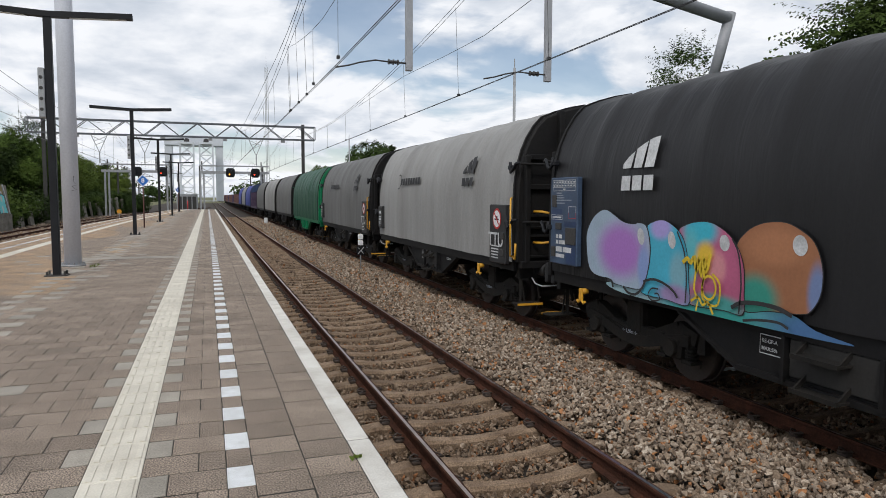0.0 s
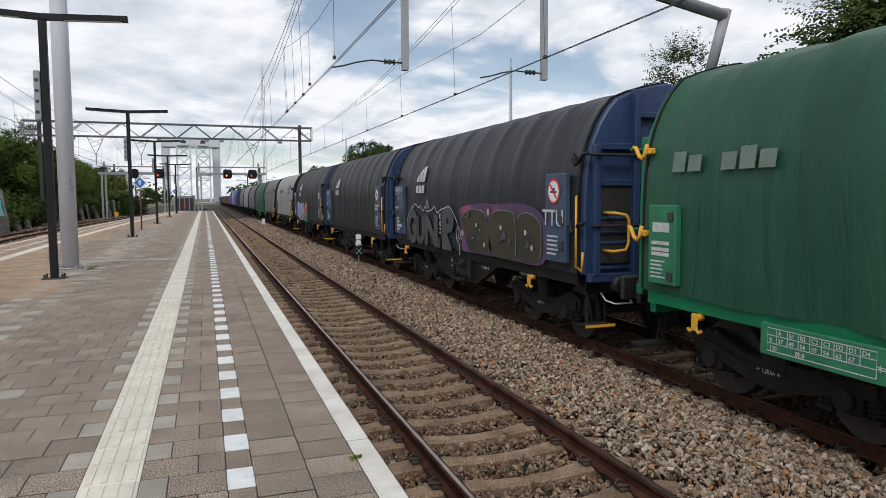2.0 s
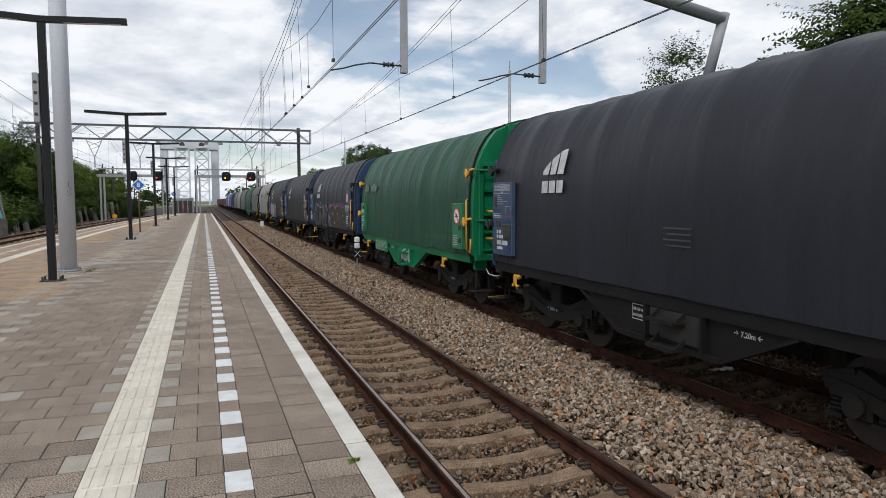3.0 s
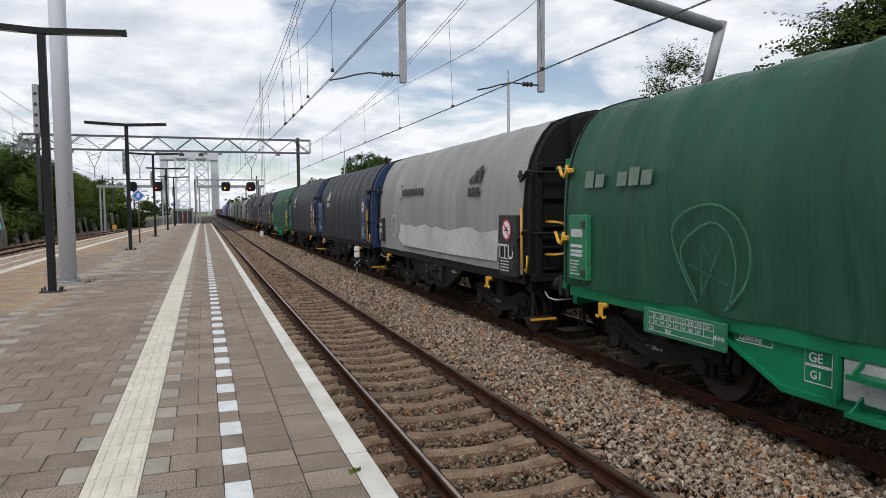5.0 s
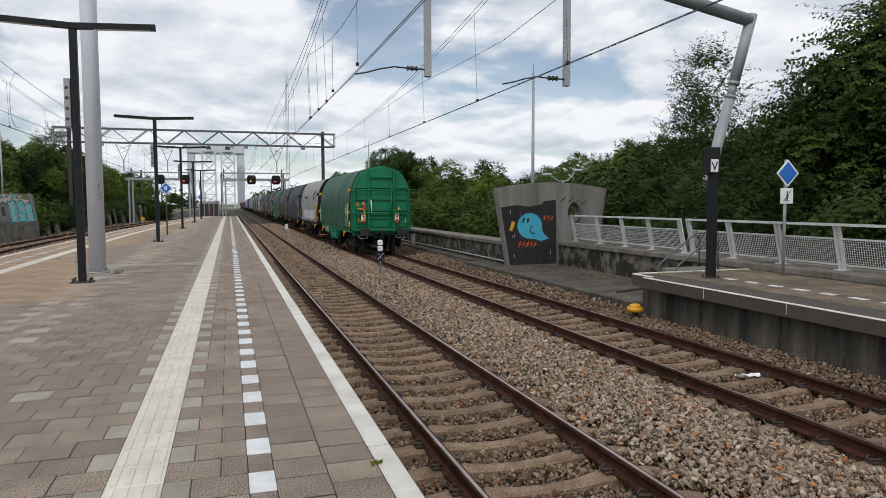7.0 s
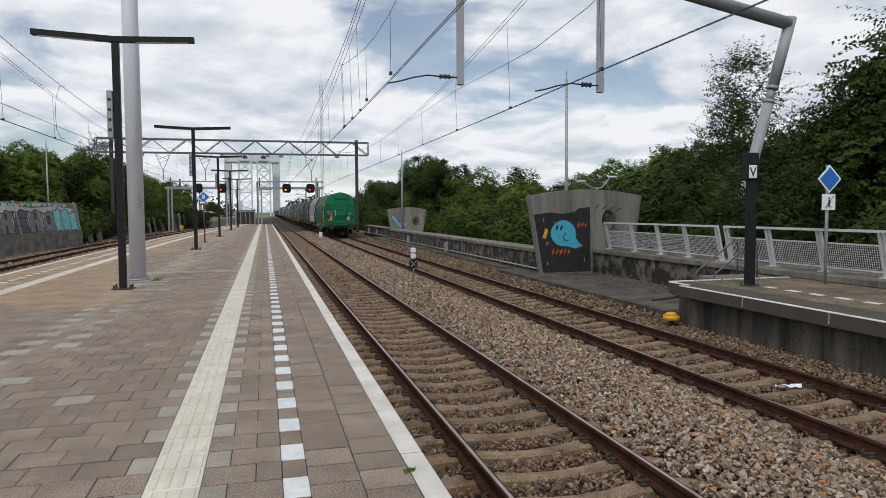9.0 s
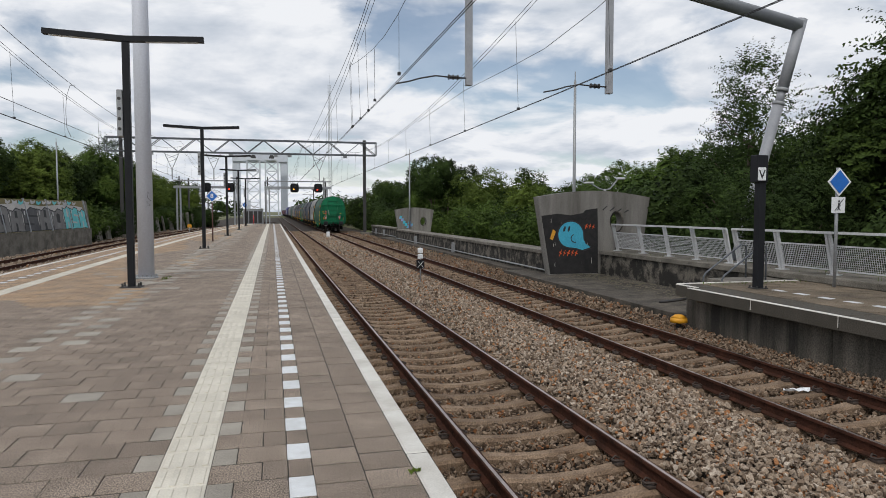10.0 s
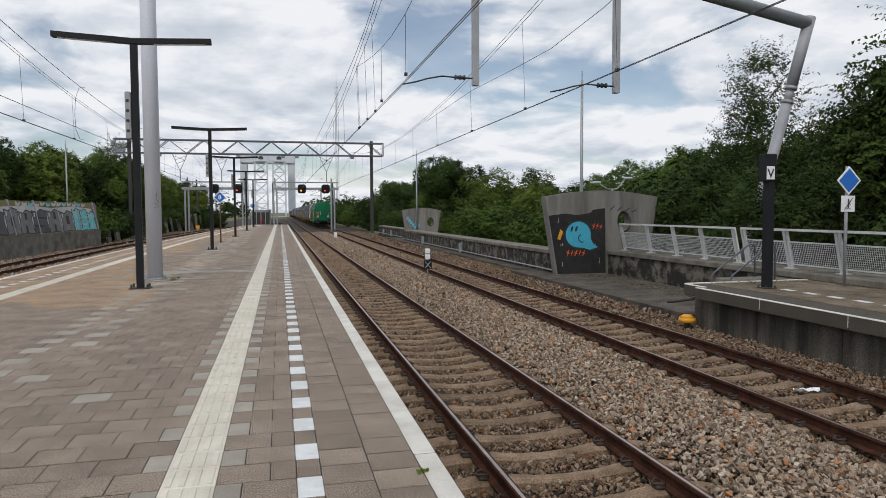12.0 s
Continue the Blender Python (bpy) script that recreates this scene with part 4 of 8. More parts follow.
# ---- marks and graffiti on the sides ----
GM = dict(
    soot=mat("soot", (0.026, 0.024, 0.025), 0.85, col2=(0.012, 0.012, 0.012), scale=4, fine=30, bump=0.1),
    chalk_green=mat("chalk_green", (0.06, 0.20, 0.11), 0.8, col2=(0.035, 0.13, 0.075), scale=6, fine=40, bump=0.0),
    cyan=mat("cyan_spray", (0.06, 0.42, 0.58), 0.7, col2=(0.05, 0.36, 0.52), scale=3, fine=30, bump=0.05),
    spray_orange=mat("spray_orange", (0.75, 0.12, 0.03), 0.7, bump=0.0),
    sky_blue=mat("sky_blue_spray", (0.05, 0.48, 0.60), 0.6, col2=(0.34, 0.26, 0.58), mid=(0.40, 0.54), scale=1.4, fine=30, bump=0.0),
    teal=mat("teal_spray", (0.04, 0.25, 0.28), 0.6, col2=(0.05, 0.15, 0.30), scale=1.2, fine=30, bump=0.0),
    lime=mat("yellow_spray", (0.78, 0.55, 0.03), 0.6, bump=0.0),
    olive=mat("olive_spray", (0.075, 0.068, 0.030), 0.6, col2=(0.045, 0.040, 0.028), scale=1.5, fine=30, bump=0.0),
    violet=mat("violet_spray", (0.10, 0.045, 0.11), 0.6, col2=(0.045, 0.028, 0.055), scale=1.5, fine=30, bump=0.0),
    silver=mat("silver_spray", (0.078, 0.078, 0.082), 0.6, col2=(0.036, 0.036, 0.040), scale=1.5, fine=30, bump=0.0),
    dull_grey=mat("dull_grey_spray", (0.20, 0.195, 0.19), 0.7, col2=(0.13, 0.125, 0.12), scale=1.5, fine=30, bump=0.0),
    pale=mat("pale_spray", (0.52, 0.50, 0.47), 0.7, col2=(0.40, 0.38, 0.36), scale=1.5, fine=30, bump=0.0),
    mint=mat("mint_spray", (0.16, 0.55, 0.55), 0.7, col2=(0.10, 0.45, 0.48), scale=1.5, fine=30, bump=0.0),
    rose=mat("rose_spray", (0.55, 0.36, 0.33), 0.7, col2=(0.42, 0.26, 0.25), scale=1.5, fine=30, bump=0.0),
    ochre_wall=mat("ochre_wall", (0.21, 0.17, 0.075), 0.85, col2=(0.15, 0.13, 0.06), scale=0.8, fine=20, bump=0.2),
    whitewash=mat("whitewash", (0.55, 0.55, 0.55), 0.75, col2=(0.42, 0.42, 0.41), scale=1.2, fine=20, bump=0.0),
)


def spray(name, base, spots):
    """Spray paint: soft clouds of colour (y, z, half width, half height, colour) over a first coat, on the wagon's side."""
    mt = mat(name, base, 0.6, col2=tuple(c * 0.86 for c in base), scale=2, fine=30, bump=0.0, grain=0.06)
    nt = mt.node_tree
    N, L = nt.nodes, nt.links
    hs = next(n for n in N if n.type == "HUE_SAT")
    col = hs.inputs["Color"].links[0].from_socket
    tc = next(n for n in N if n.type == "TEX_COORD")
    for y, z, ry, rz, c in spots:
        mp = N.new("ShaderNodeMapping")
        mp.vector_type = "TEXTURE"
        mp.inputs["Location"].default_value = (-1.48, y, z)
        mp.inputs["Scale"].default_value = (5.0, ry, rz)
        L.new(tc.outputs["Object"], mp.inputs[0])
        ln = N.new("ShaderNodeVectorMath")
        ln.operation = "LENGTH"
        L.new(mp.outputs[0], ln.inputs[0])
        mr = N.new("ShaderNodeMapRange")
        mr.interpolation_type = "SMOOTHSTEP"
        mr.inputs[1].default_value, mr.inputs[2].default_value, mr.inputs[3].default_value, mr.inputs[4].default_value = 0.45, 1.1, 1.0, 0.0
        L.new(ln.outputs["Value"], mr.inputs[0])
        mx = N.new("ShaderNodeMix")
        mx.data_type = "RGBA"
        L.new(mr.outputs[0], mx.inputs[0])
        L.new(col, mx.inputs[6])
        mx.inputs[7].default_value = (*c, 1)
        col = mx.outputs[2]
    L.new(col, hs.inputs["Color"])
    return mt


def smooth(pts, n=4):
    """A closed curve rounded through its corner points."""
    out, k = [], len(pts)
    for i in range(k):
        p0, p1, p2, p3 = (Vector(pts[(i + j) % k]) for j in (-1, 0, 1, 2))
        for q in range(n):
            u = q / n
            v = 0.5 * (2 * p1 + (p2 - p0) * u + (2 * p0 - 5 * p1 + 4 * p2 - p3) * u * u + (3 * p1 - p0 - 3 * p2 + p3) * u ** 3)
            out.append((v.x, v.y))
    return out


def wave(pts, n=4):
    """An open curve rounded through its points."""
    q = [pts[0]] + list(pts) + [pts[-1]]
    out = []
    for i in range(1, len(q) - 2):
        p0, p1, p2, p3 = (Vector(q[i + j]) for j in (-1, 0, 1, 2))
        for j in range(n):
            u = j / n
            v = 0.5 * (2 * p1 + (p2 - p0) * u + (2 * p0 - 5 * p1 + 4 * p2 - p3) * u * u + (3 * p1 - p0 - 3 * p2 + p3) * u ** 3)
            out.append((v.x, v.y))
    return out + [tuple(pts[-1])]


def arc(cy, cz, ry, rz, a0, a1, n=16):
    return [(cy + ry * math.cos(radians(a0 + (a1 - a0) * i / n)), cz + rz * math.sin(radians(a0 + (a1 - a0) * i / n))) for i in range(n + 1)]


for k in (2, 3, 5, 6, 7):
    emblem(hoods[k], 8.32, 2.47, 0.72, TM["chalk"])
    if k not in (5, 7):
        side_bars("lettering_block", [(4.6, 5.1 - 0.06 * (i % 2), 2.02 - 0.07 * i, 2.04 - 0.07 * i) for i in range(4)], GM["silver"], hoods[k])
for k in (1, 8, 9):
    emblem(hoods[k], 2.70, 2.62, 0.66, TM["ink"])
    side_bars("company_letter_block", [(7.75 - 0.24 * i - 0.19, 7.75 - 0.24 * i, 2.74, 2.92) for i in range(8)], TM["ink"], hoods[k])
    side_line("company_ring", arc(7.86, 2.83, 0.2, 0.2, 60, 300), 0.03, TM["ink"], hoods[k])
for k in (0, 4):
    side_bars("company_letter_block", [(9.75 - 0.27 * i - 0.22, 9.75 - 0.27 * i, 2.66, 2.90 - 0.05 * (i % 2)) for i in range(6) if i != 2], TM["faded"], hoods[k])
r_ = random.Random(6)
for i in range(11):
    y0 = 3.0 - 0.2 * i
    side_line("chalk_scribble", [(y0, 1.42 + r_.uniform(0, .06)), (y0 - .05, 1.55 + r_.uniform(0, .06)), (y0 - .10, 1.42), (y0 - .13, 1.56)], 0.018, TM["faded"], hoods[4])
side_line("chalk_ring", wave([(7.26, 1.28), (7.54, 1.66), (7.73, 2.08), (7.50, 2.32), (7.03, 2.40), (6.66, 2.24), (6.48, 1.91), (6.55, 1.55), (6.83, 1.25)]), 0.026, GM["chalk_green"], hoods[0])
side_line("chalk_ring", wave([(7.30, 1.40), (7.54, 1.75), (7.50, 1.98), (7.09, 2.20), (6.80, 2.08), (6.69, 1.80), (6.69, 1.60), (6.77, 1.30)]), 0.022, GM["chalk_green"], hoods[0])
side_line("chalk_star", [(7.20, 1.38), (7.21, 1.96), (6.80, 1.53), (7.42, 1.71), (6.90, 1.95), (7.20, 1.38)], 0.016, GM["chalk_green"], hoods[0])

# four bright balloons over a blue-green shadow
w = hoods[7]
BAND = spray("band_spray", (0.10, 0.36, 0.42), [(8.1, 1.12, 0.9, 0.3, (0.30, 0.45, 0.50)), (6.5, 1.12, 0.8, 0.3, (0.03, 0.30, 0.27)), (4.9, 1.12, 0.9, 0.3, (0.06, 0.15, 0.32))])
side_poly("blue_shadow", smooth([(8.6, 1.20), (7.72, 1.27), (6.84, 1.24), (5.96, 1.30), (5.40, 1.27), (5.10, 1.16), (4.70, 1.10), (5.6, 1.08), (6.9, 1.08), (8.2, 1.10)]), BAND, w, off=0.022)
BALLOONS = (
    ([(6.13, 1.86), (6.0, 2.03), (5.82, 2.12), (5.63, 2.15), (5.46, 2.14), (5.29, 2.07), (5.16, 1.98), (5.08, 1.83), (5.05, 1.67), (5.07, 1.49), (5.16, 1.34), (5.28, 1.29), (5.66, 1.26), (6.00, 1.22), (6.06, 1.55)],
     (0.34, 0.14, 0.065), [(5.85, 1.36, 0.36, 0.30, (0.03, 0.26, 0.20)), (5.10, 1.50, 0.13, 0.34, (0.16, 0.22, 0.40)), (5.60, 1.90, 0.45, 0.22, (0.40, 0.17, 0.08))], (5.31, 1.94, 0.085, 0.10)),
    ([(7.06, 1.99), (6.93, 2.07), (6.74, 2.11), (6.53, 2.11), (6.33, 2.04), (6.18, 1.94), (6.07, 1.80), (6.01, 1.63), (6.0, 1.39), (6.01, 1.17), (6.29, 1.17), (6.90, 1.17), (6.93, 1.47), (6.96, 1.76)],
     (0.48, 0.11, 0.22), [(6.70, 2.02, 0.36, 0.22, (0.04, 0.42, 0.55)), (6.85, 1.70, 0.18, 0.40, (0.10, 0.42, 0.48)), (6.60, 1.70, 0.20, 0.24, (0.70, 0.46, 0.04)), (6.40, 1.62, 0.16, 0.22, (0.62, 0.25, 0.28)), (6.40, 1.20, 0.55, 0.16, (0.06, 0.30, 0.28))], (6.30, 1.90, 0.075, 0.09)),
    ([(7.68, 2.00), (7.52, 2.09), (7.35, 2.11), (7.19, 2.06), (7.05, 1.98), (6.95, 1.86), (6.89, 1.67), (6.86, 1.4), (6.86, 1.14), (7.26, 1.15), (7.76, 1.17), (7.70, 1.39), (7.66, 1.68)],
     (0.06, 0.42, 0.58), [(7.40, 2.02, 0.26, 0.18, (0.36, 0.30, 0.62)), (7.05, 1.50, 0.20, 0.30, (0.18, 0.38, 0.46)), (7.10, 1.22, 0.40, 0.16, (0.30, 0.22, 0.40))], (7.18, 1.88, 0.07, 0.105)),
    ([(9.12, 1.76), (9.08, 1.93), (8.94, 2.10), (8.75, 2.20), (8.59, 2.21), (8.40, 2.14), (8.19, 2.06), (7.97, 2.04), (7.84, 2.06), (7.70, 2.03), (7.63, 1.89), (7.60, 1.71), (7.63, 1.49), (7.70, 1.31), (7.80, 1.21), (8.10, 1.20), (8.43, 1.22), (8.52, 1.27), (8.72, 1.27), (8.94, 1.31), (9.06, 1.44)],
     (0.33, 0.42, 0.52), [(8.25, 1.68, 0.66, 0.46, (0.36, 0.16, 0.48)), (7.72, 1.50, 0.16, 0.34, (0.22, 0.30, 0.55))], (7.79, 1.89, 0.07, 0.11)),
)
for j, (pts, base, spots, (hy, hz, hr, hv)) in enumerate(BALLOONS):
    cy, cz = sum(p[0] for p in pts) / len(pts), sum(p[1] for p in pts) / len(pts)
    side_poly("balloon_outline", smooth([(cy + (y - cy) * 1.022, cz + (z - cz) * 1.02) for y, z in pts]), TM["ink"], w, off=0.024 + 0.006 * j)
    side_poly("balloon", smooth(pts), spray("balloon_spray", base, spots), w, off=0.027 + 0.006 * j)
    side_poly("balloon_highlight", blob(hy, hz, hr, hv, tilt=-0.3), TM["chalk"], w, off=0.030 + 0.006 * j)
for pts, wd in (([(7.70, 1.32), (7.49, 1.37), (7.27, 1.34), (7.10, 1.27), (7.02, 1.20)], 0.032), ([(7.39, 1.26), (7.52, 1.25), (7.59, 1.16), (7.50, 1.10), (7.36, 1.13), (7.39, 1.20), (7.46, 1.19)], 0.020),
                ([(6.14, 1.22), (6.01, 1.29), (5.78, 1.32), (5.52, 1.31), (5.34, 1.26)], 0.045), ([(5.97, 1.11), (5.77, 1.15), (5.51, 1.17), (5.38, 1.13)], 0.028), ([(8.52, 1.25), (8.42, 1.24), (8.38, 1.16)], 0.04),
                ([(8.14, 1.20), (8.02, 1.13), (7.86, 1.13), (7.74, 1.21), (7.66, 1.32)], 0.035), ([(6.88, 1.16), (6.87, 1.45), (6.92, 1.75), (7.06, 1.99)], 0.022), ([(6.03, 1.17), (6.01, 1.5), (6.06, 1.8), (6.16, 1.96)], 0.022)):
    side_line("black_curl", wave(pts), wd, TM["ink"], w, off=0.062)
for pts, wd in (([(6.94, 1.63), (6.86, 1.69), (6.80, 1.64), (6.74, 1.72), (6.70, 1.55), (6.66, 1.73), (6.62, 1.50), (6.58, 1.74), (6.54, 1.56), (6.48, 1.77)], 0.05), ([(6.70, 1.60), (6.73, 1.35), (6.66, 1.25)], 0.03),
                (arc(6.49, 1.39, 0.11, 0.13, 0, 350, 12), 0.028), ([(6.56, 1.60), (6.60, 1.30), (6.52, 1.22)], 0.03), ([(6.44, 1.55), (6.32, 1.45), (6.34, 1.22), (6.50, 1.20)], 0.026), ([(6.78, 1.20), (6.66, 1.26), (6.58, 1.18), (6.50, 1.23), (6.41, 1.10)], 0.03), ([(6.66, 1.22), (6.69, 1.10)], 0.022)):
    side_line("yellow_scrawl", wave(pts, 3), wd, GM["lime"], w, off=0.064)

# silver letters, then an olive and violet throw-up
w = hoods[5]
for txt, y0, wd, hi in (("G", 9.02, 0.72, 0.80), ("U", 8.28, 0.74, 0.66), ("N", 7.56, 0.98, 0.70), ("R", 6.22, 1.12, 0.88)):
    o = side_text("silver_letter", txt, 1.0, 0, 0, GM["silver"], w)
    o.data.offset, o.data.extrude = 0.055, 0.002
    o.matrix_basis = pose(-1.484, y0, 1.22, 90, 0, -90) @ Matrix.Diagonal((wd / 0.70, hi / 0.72, 1, 1))
side_poly("silver_letter", blob(6.40, 1.28, 0.10, 0.12), GM["silver"], w, off=0.034)
side_line("white_crown", wave([(9.10, 1.35), (9.06, 1.70), (8.88, 1.96), (8.60, 2.10), (8.31, 2.20), (8.0, 2.10), (7.86, 2.16), (7.74, 2.08), (7.60, 2.04), (7.45, 2.14), (7.31, 2.03), (6.95, 2.06), (6.75, 2.15), (6.62, 2.10), (6.48, 2.00), (6.25, 2.08), (6.03, 2.11), (5.80, 2.15), (5.61, 2.14), (5.33, 1.98), (5.12, 1.78), (5.16, 1.46), (4.98, 1.34), (4.97, 1.11)]), 0.022, TM["chalk"], w)
for i, z in enumerate((2.10, 2.17, 2.24)):
    side_line("white_arc", wave([(7.45 - 0.05 * i, z), (7.30, z + 0.06), (7.12 + 0.05 * i, z)]), 0.018, TM["chalk"], w)
for i in range(3):
    side_line("white_arc", wave([(5.02 - 0.09 * i, 1.74 - 0.05 * i), (4.97 - 0.09 * i, 1.60 - 0.03 * i), (5.04 - 0.09 * i, 1.44)]), 0.018, TM["chalk"], w, off=0.056)
for i, ch in enumerate("KGZ"):
    side_text("tag_letter", ch, 0.18, 6.33, 1.86 - 0.17 * i, TM["chalk"], w, -1.50)
CLOUD = spray("violet_spray", (0.085, 0.040, 0.10), [(4.62, 2.12, 0.45, 0.14, (0.26, 0.06, 0.14)), (4.70, 1.40, 0.30, 0.35, (0.13, 0.055, 0.15)), (3.0, 2.05, 0.25, 0.22, (0.20, 0.05, 0.11)), (2.0, 1.5, 0.8, 0.6, (0.06, 0.032, 0.075))])
side_poly("violet_cloud", smooth([(5.06, 2.08), (4.80, 2.17), (4.37, 2.22), (3.84, 2.25), (3.0, 2.24), (2.0, 2.26), (1.3, 2.16), (1.0, 1.9), (1.05, 1.26), (2.4, 1.22), (3.6, 1.22), (4.36, 1.20), (4.80, 1.24), (4.87, 1.57), (4.92, 1.81)]), CLOUD, w, off=0.030)
OLIVE = spray("olive_spray", (0.040, 0.035, 0.016), [(4.25, 1.45, 0.35, 0.30, (0.022, 0.021, 0.020)), (3.3, 1.7, 0.5, 0.35, (0.048, 0.041, 0.015)), (1.8, 1.5, 0.4, 0.3, (0.026, 0.024, 0.020))])
for q in ([(4.83, 1.92), (4.61, 2.05), (4.20, 2.12), (3.67, 2.09), (3.41, 1.96), (3.34, 1.60), (3.31, 1.27), (4.32, 1.24), (4.49, 1.30), (4.68, 1.58)], [(3.30, 1.96), (3.0, 2.10), (2.5, 2.12), (2.15, 2.0), (2.1, 1.30), (3.26, 1.28)], [(2.05, 2.0), (1.75, 2.10), (1.35, 2.04), (1.12, 1.85), (1.15, 1.32), (2.02, 1.30)]):
    side_poly("olive_letter", smooth(q), OLIVE, w, off=0.036)
    side_line("letter_outline", wave(q[:5]), 0.022, GM["dull_grey"], w, off=0.050)
for y, z, r, m_ in ((4.44, 2.02, 0.075, "silver"), (3.98, 1.80, 0.045, "pale"), (4.76, 1.60, 0.06, "rose"), (3.55, 1.42, 0.05, "pale"), (3.36, 2.08, 0.07, "rose"), (2.75, 1.80, 0.05, "pale"), (2.35, 1.56, 0.06, "silver"), (1.70, 1.75, 0.05, "pale"), (1.45, 1.50, 0.05, "rose"), (3.80, 1.70, 0.018, "pale"), (4.56, 1.96, 0.018, "pale"), (4.2, 1.52, 0.02, "pale")):
    side_poly("spray_dot", blob(y, z, r, r, 14), GM[m_], w, off=0.054)
for q in ([(4.0, 1.66), (3.86, 1.76), (3.74, 1.66), (3.88, 1.68)], [(4.05, 1.45), (3.80, 1.60), (3.66, 1.52), (3.86, 1.50)], [(2.9, 1.5), (2.6, 1.75), (2.5, 1.6), (2.7, 1.55)], [(1.8, 1.45), (1.6, 1.62), (1.5, 1.5), (1.65, 1.48)]):
    side_poly("letter_counter", q, GM["silver"], w, off=0.052)

# a maker's plate and a hand wheel on the charcoal wagon
w = hoods[6]
side_bars("owner_plate", [(0.36, 0.87, 1.97, 2.14)], GM["pale"], w, -1.545)
side_bars("owner_letter_block", [(0.42 + 0.052 * i, 0.458 + 0.052 * i, 2.03, 2.08) for i in range(8)], TM["ink"], w, -1.549)
bm = bmesh.new()
tube(bm, [(-1.50, 3.80 + 0.17 * math.cos(a), 0.64 + 0.17 * math.sin(a)) for a in [2 * math.pi * i / 24 for i in range(25)]], 0.022, 8)
for i in range(5):
    a = 2 * math.pi * i / 5
    bar(bm, (-1.49, 3.80, 0.64), (-1.50, 3.80 + 0.16 * math.cos(a), 0.64 + 0.16 * math.sin(a)), 0.028, 0.016)
rod(bm, (-1.52, 3.80, 0.64), (-1.30, 3.80, 0.64), 0.03, 10)
mesh("hand_wheel", bm, M["yellow"], w, "yellow spoked brake hand wheel")

# whitewashed band
w = hoods[1]
edge = [(1.05 + 0.45 * i, 1.93 + r_.uniform(-0.06, 0.07)) for i in range(16)]
side_poly("whitewash_band", edge + [(8.05, 1.55), (7.6, 1.36), (4.0, 1.34), (1.1, 1.36)], GM["whitewash"], w, off=0.030)
side_line("grey_scribble", arc(8.5, 1.9, 0.3, 0.3, 0, 340), 0.03, TM["chalk"], w)

# tail lamps and warning plates on the last wagon
w = hoods[0]


def end_plate(name, pts, material, y=-0.175, parent=w):
    bm = bmesh.new()
    f = bm.faces.new([bm.verts.new((x, y, z)) for x, z in pts])
    f.normal_update()
    if f.normal.y > 0:
        f.normal_flip()
    return mesh(name, bm, material, parent)


for x in (-0.86, 0.72):
    bm = bmesh.new()
    box(bm, x - 0.095, x + 0.095, -0.30, -0.20, 1.54, 1.84, bevel=0.015)
    for dx in (-0.07, 0.07):
        bar(bm, (x + dx, -0.25, 1.83), (x + dx, -0.25, 1.91), 0.02)
    bar(bm, (x - 0.08, -0.25, 1.91), (x + 0.08, -0.25, 1.91), 0.022)
    lp = mesh("tail_lamp", bm, M["white_sign"], w, "white tail lamp plate with red triangles")
    for z0, z1 in ((1.56, 1.70), (1.82, 1.68)):
        end_plate("red_triangle", [(x - 0.085, z0), (x + 0.085, z0), (x, z1)], M["red"], -0.306, lp)
    bm = bmesh.new()
    box(bm, x - 0.05, x + 0.05, -0.29, -0.19, 1.44, 1.54, bevel=0.01)
    mesh("lamp_foot", bm, M["red"], lp)
for x, z, blue in ((-1.12, 2.35, False), (-0.83, 2.38, True), (0.85, 2.13, False)):
    if blue:
        end_plate("blue_board", [(x - .12, z - .38), (x + .12, z - .38), (x + .12, z + .14), (x - .12, z + .14)], TM["blue_steel"], -0.146)
        end_plate("orange_sign", blob(x, z - .24, .10, .10, 16), M["red"], -0.150)
    end_plate("warning_triangle", [(x - .10, z - .08), (x + .10, z - .08), (x, z + .10)], M["yellow"], -0.152)
    end_plate("warning_symbol", [(x - .02, z - .06), (x + .025, z - .06), (x + .01, z + .04)], TM["ink"], -0.156)
bm = bmesh.new()
rod(bm, (-0.47, -0.27, 1.92), (-0.50, -0.27, 2.52), 0.026, 8)
mesh("white_lever", bm, M["white_sign"], w)
for x in (-1.1, 1.15):
    bm = bmesh.new()
    rod(bm, (x, -0.20, 1.46), (x, -0.20, 1.68), 0.022, 6)
    mesh("lamp_bracket", bm, M["yellow"], w)

# ---- platform furniture ----


def flange(bm, x, y, r, n):
    rod(bm, (x, y, 0.0), (x, y, 0.035), r, 24)
    for i in range(n):
        a = 2 * math.pi * i / n
        c = (x + math.cos(a) * r * 0.88, y + math.sin(a) * r * 0.88)
        rod(bm, (*c, 0.03), (*c, 0.085), 0.022, 6)


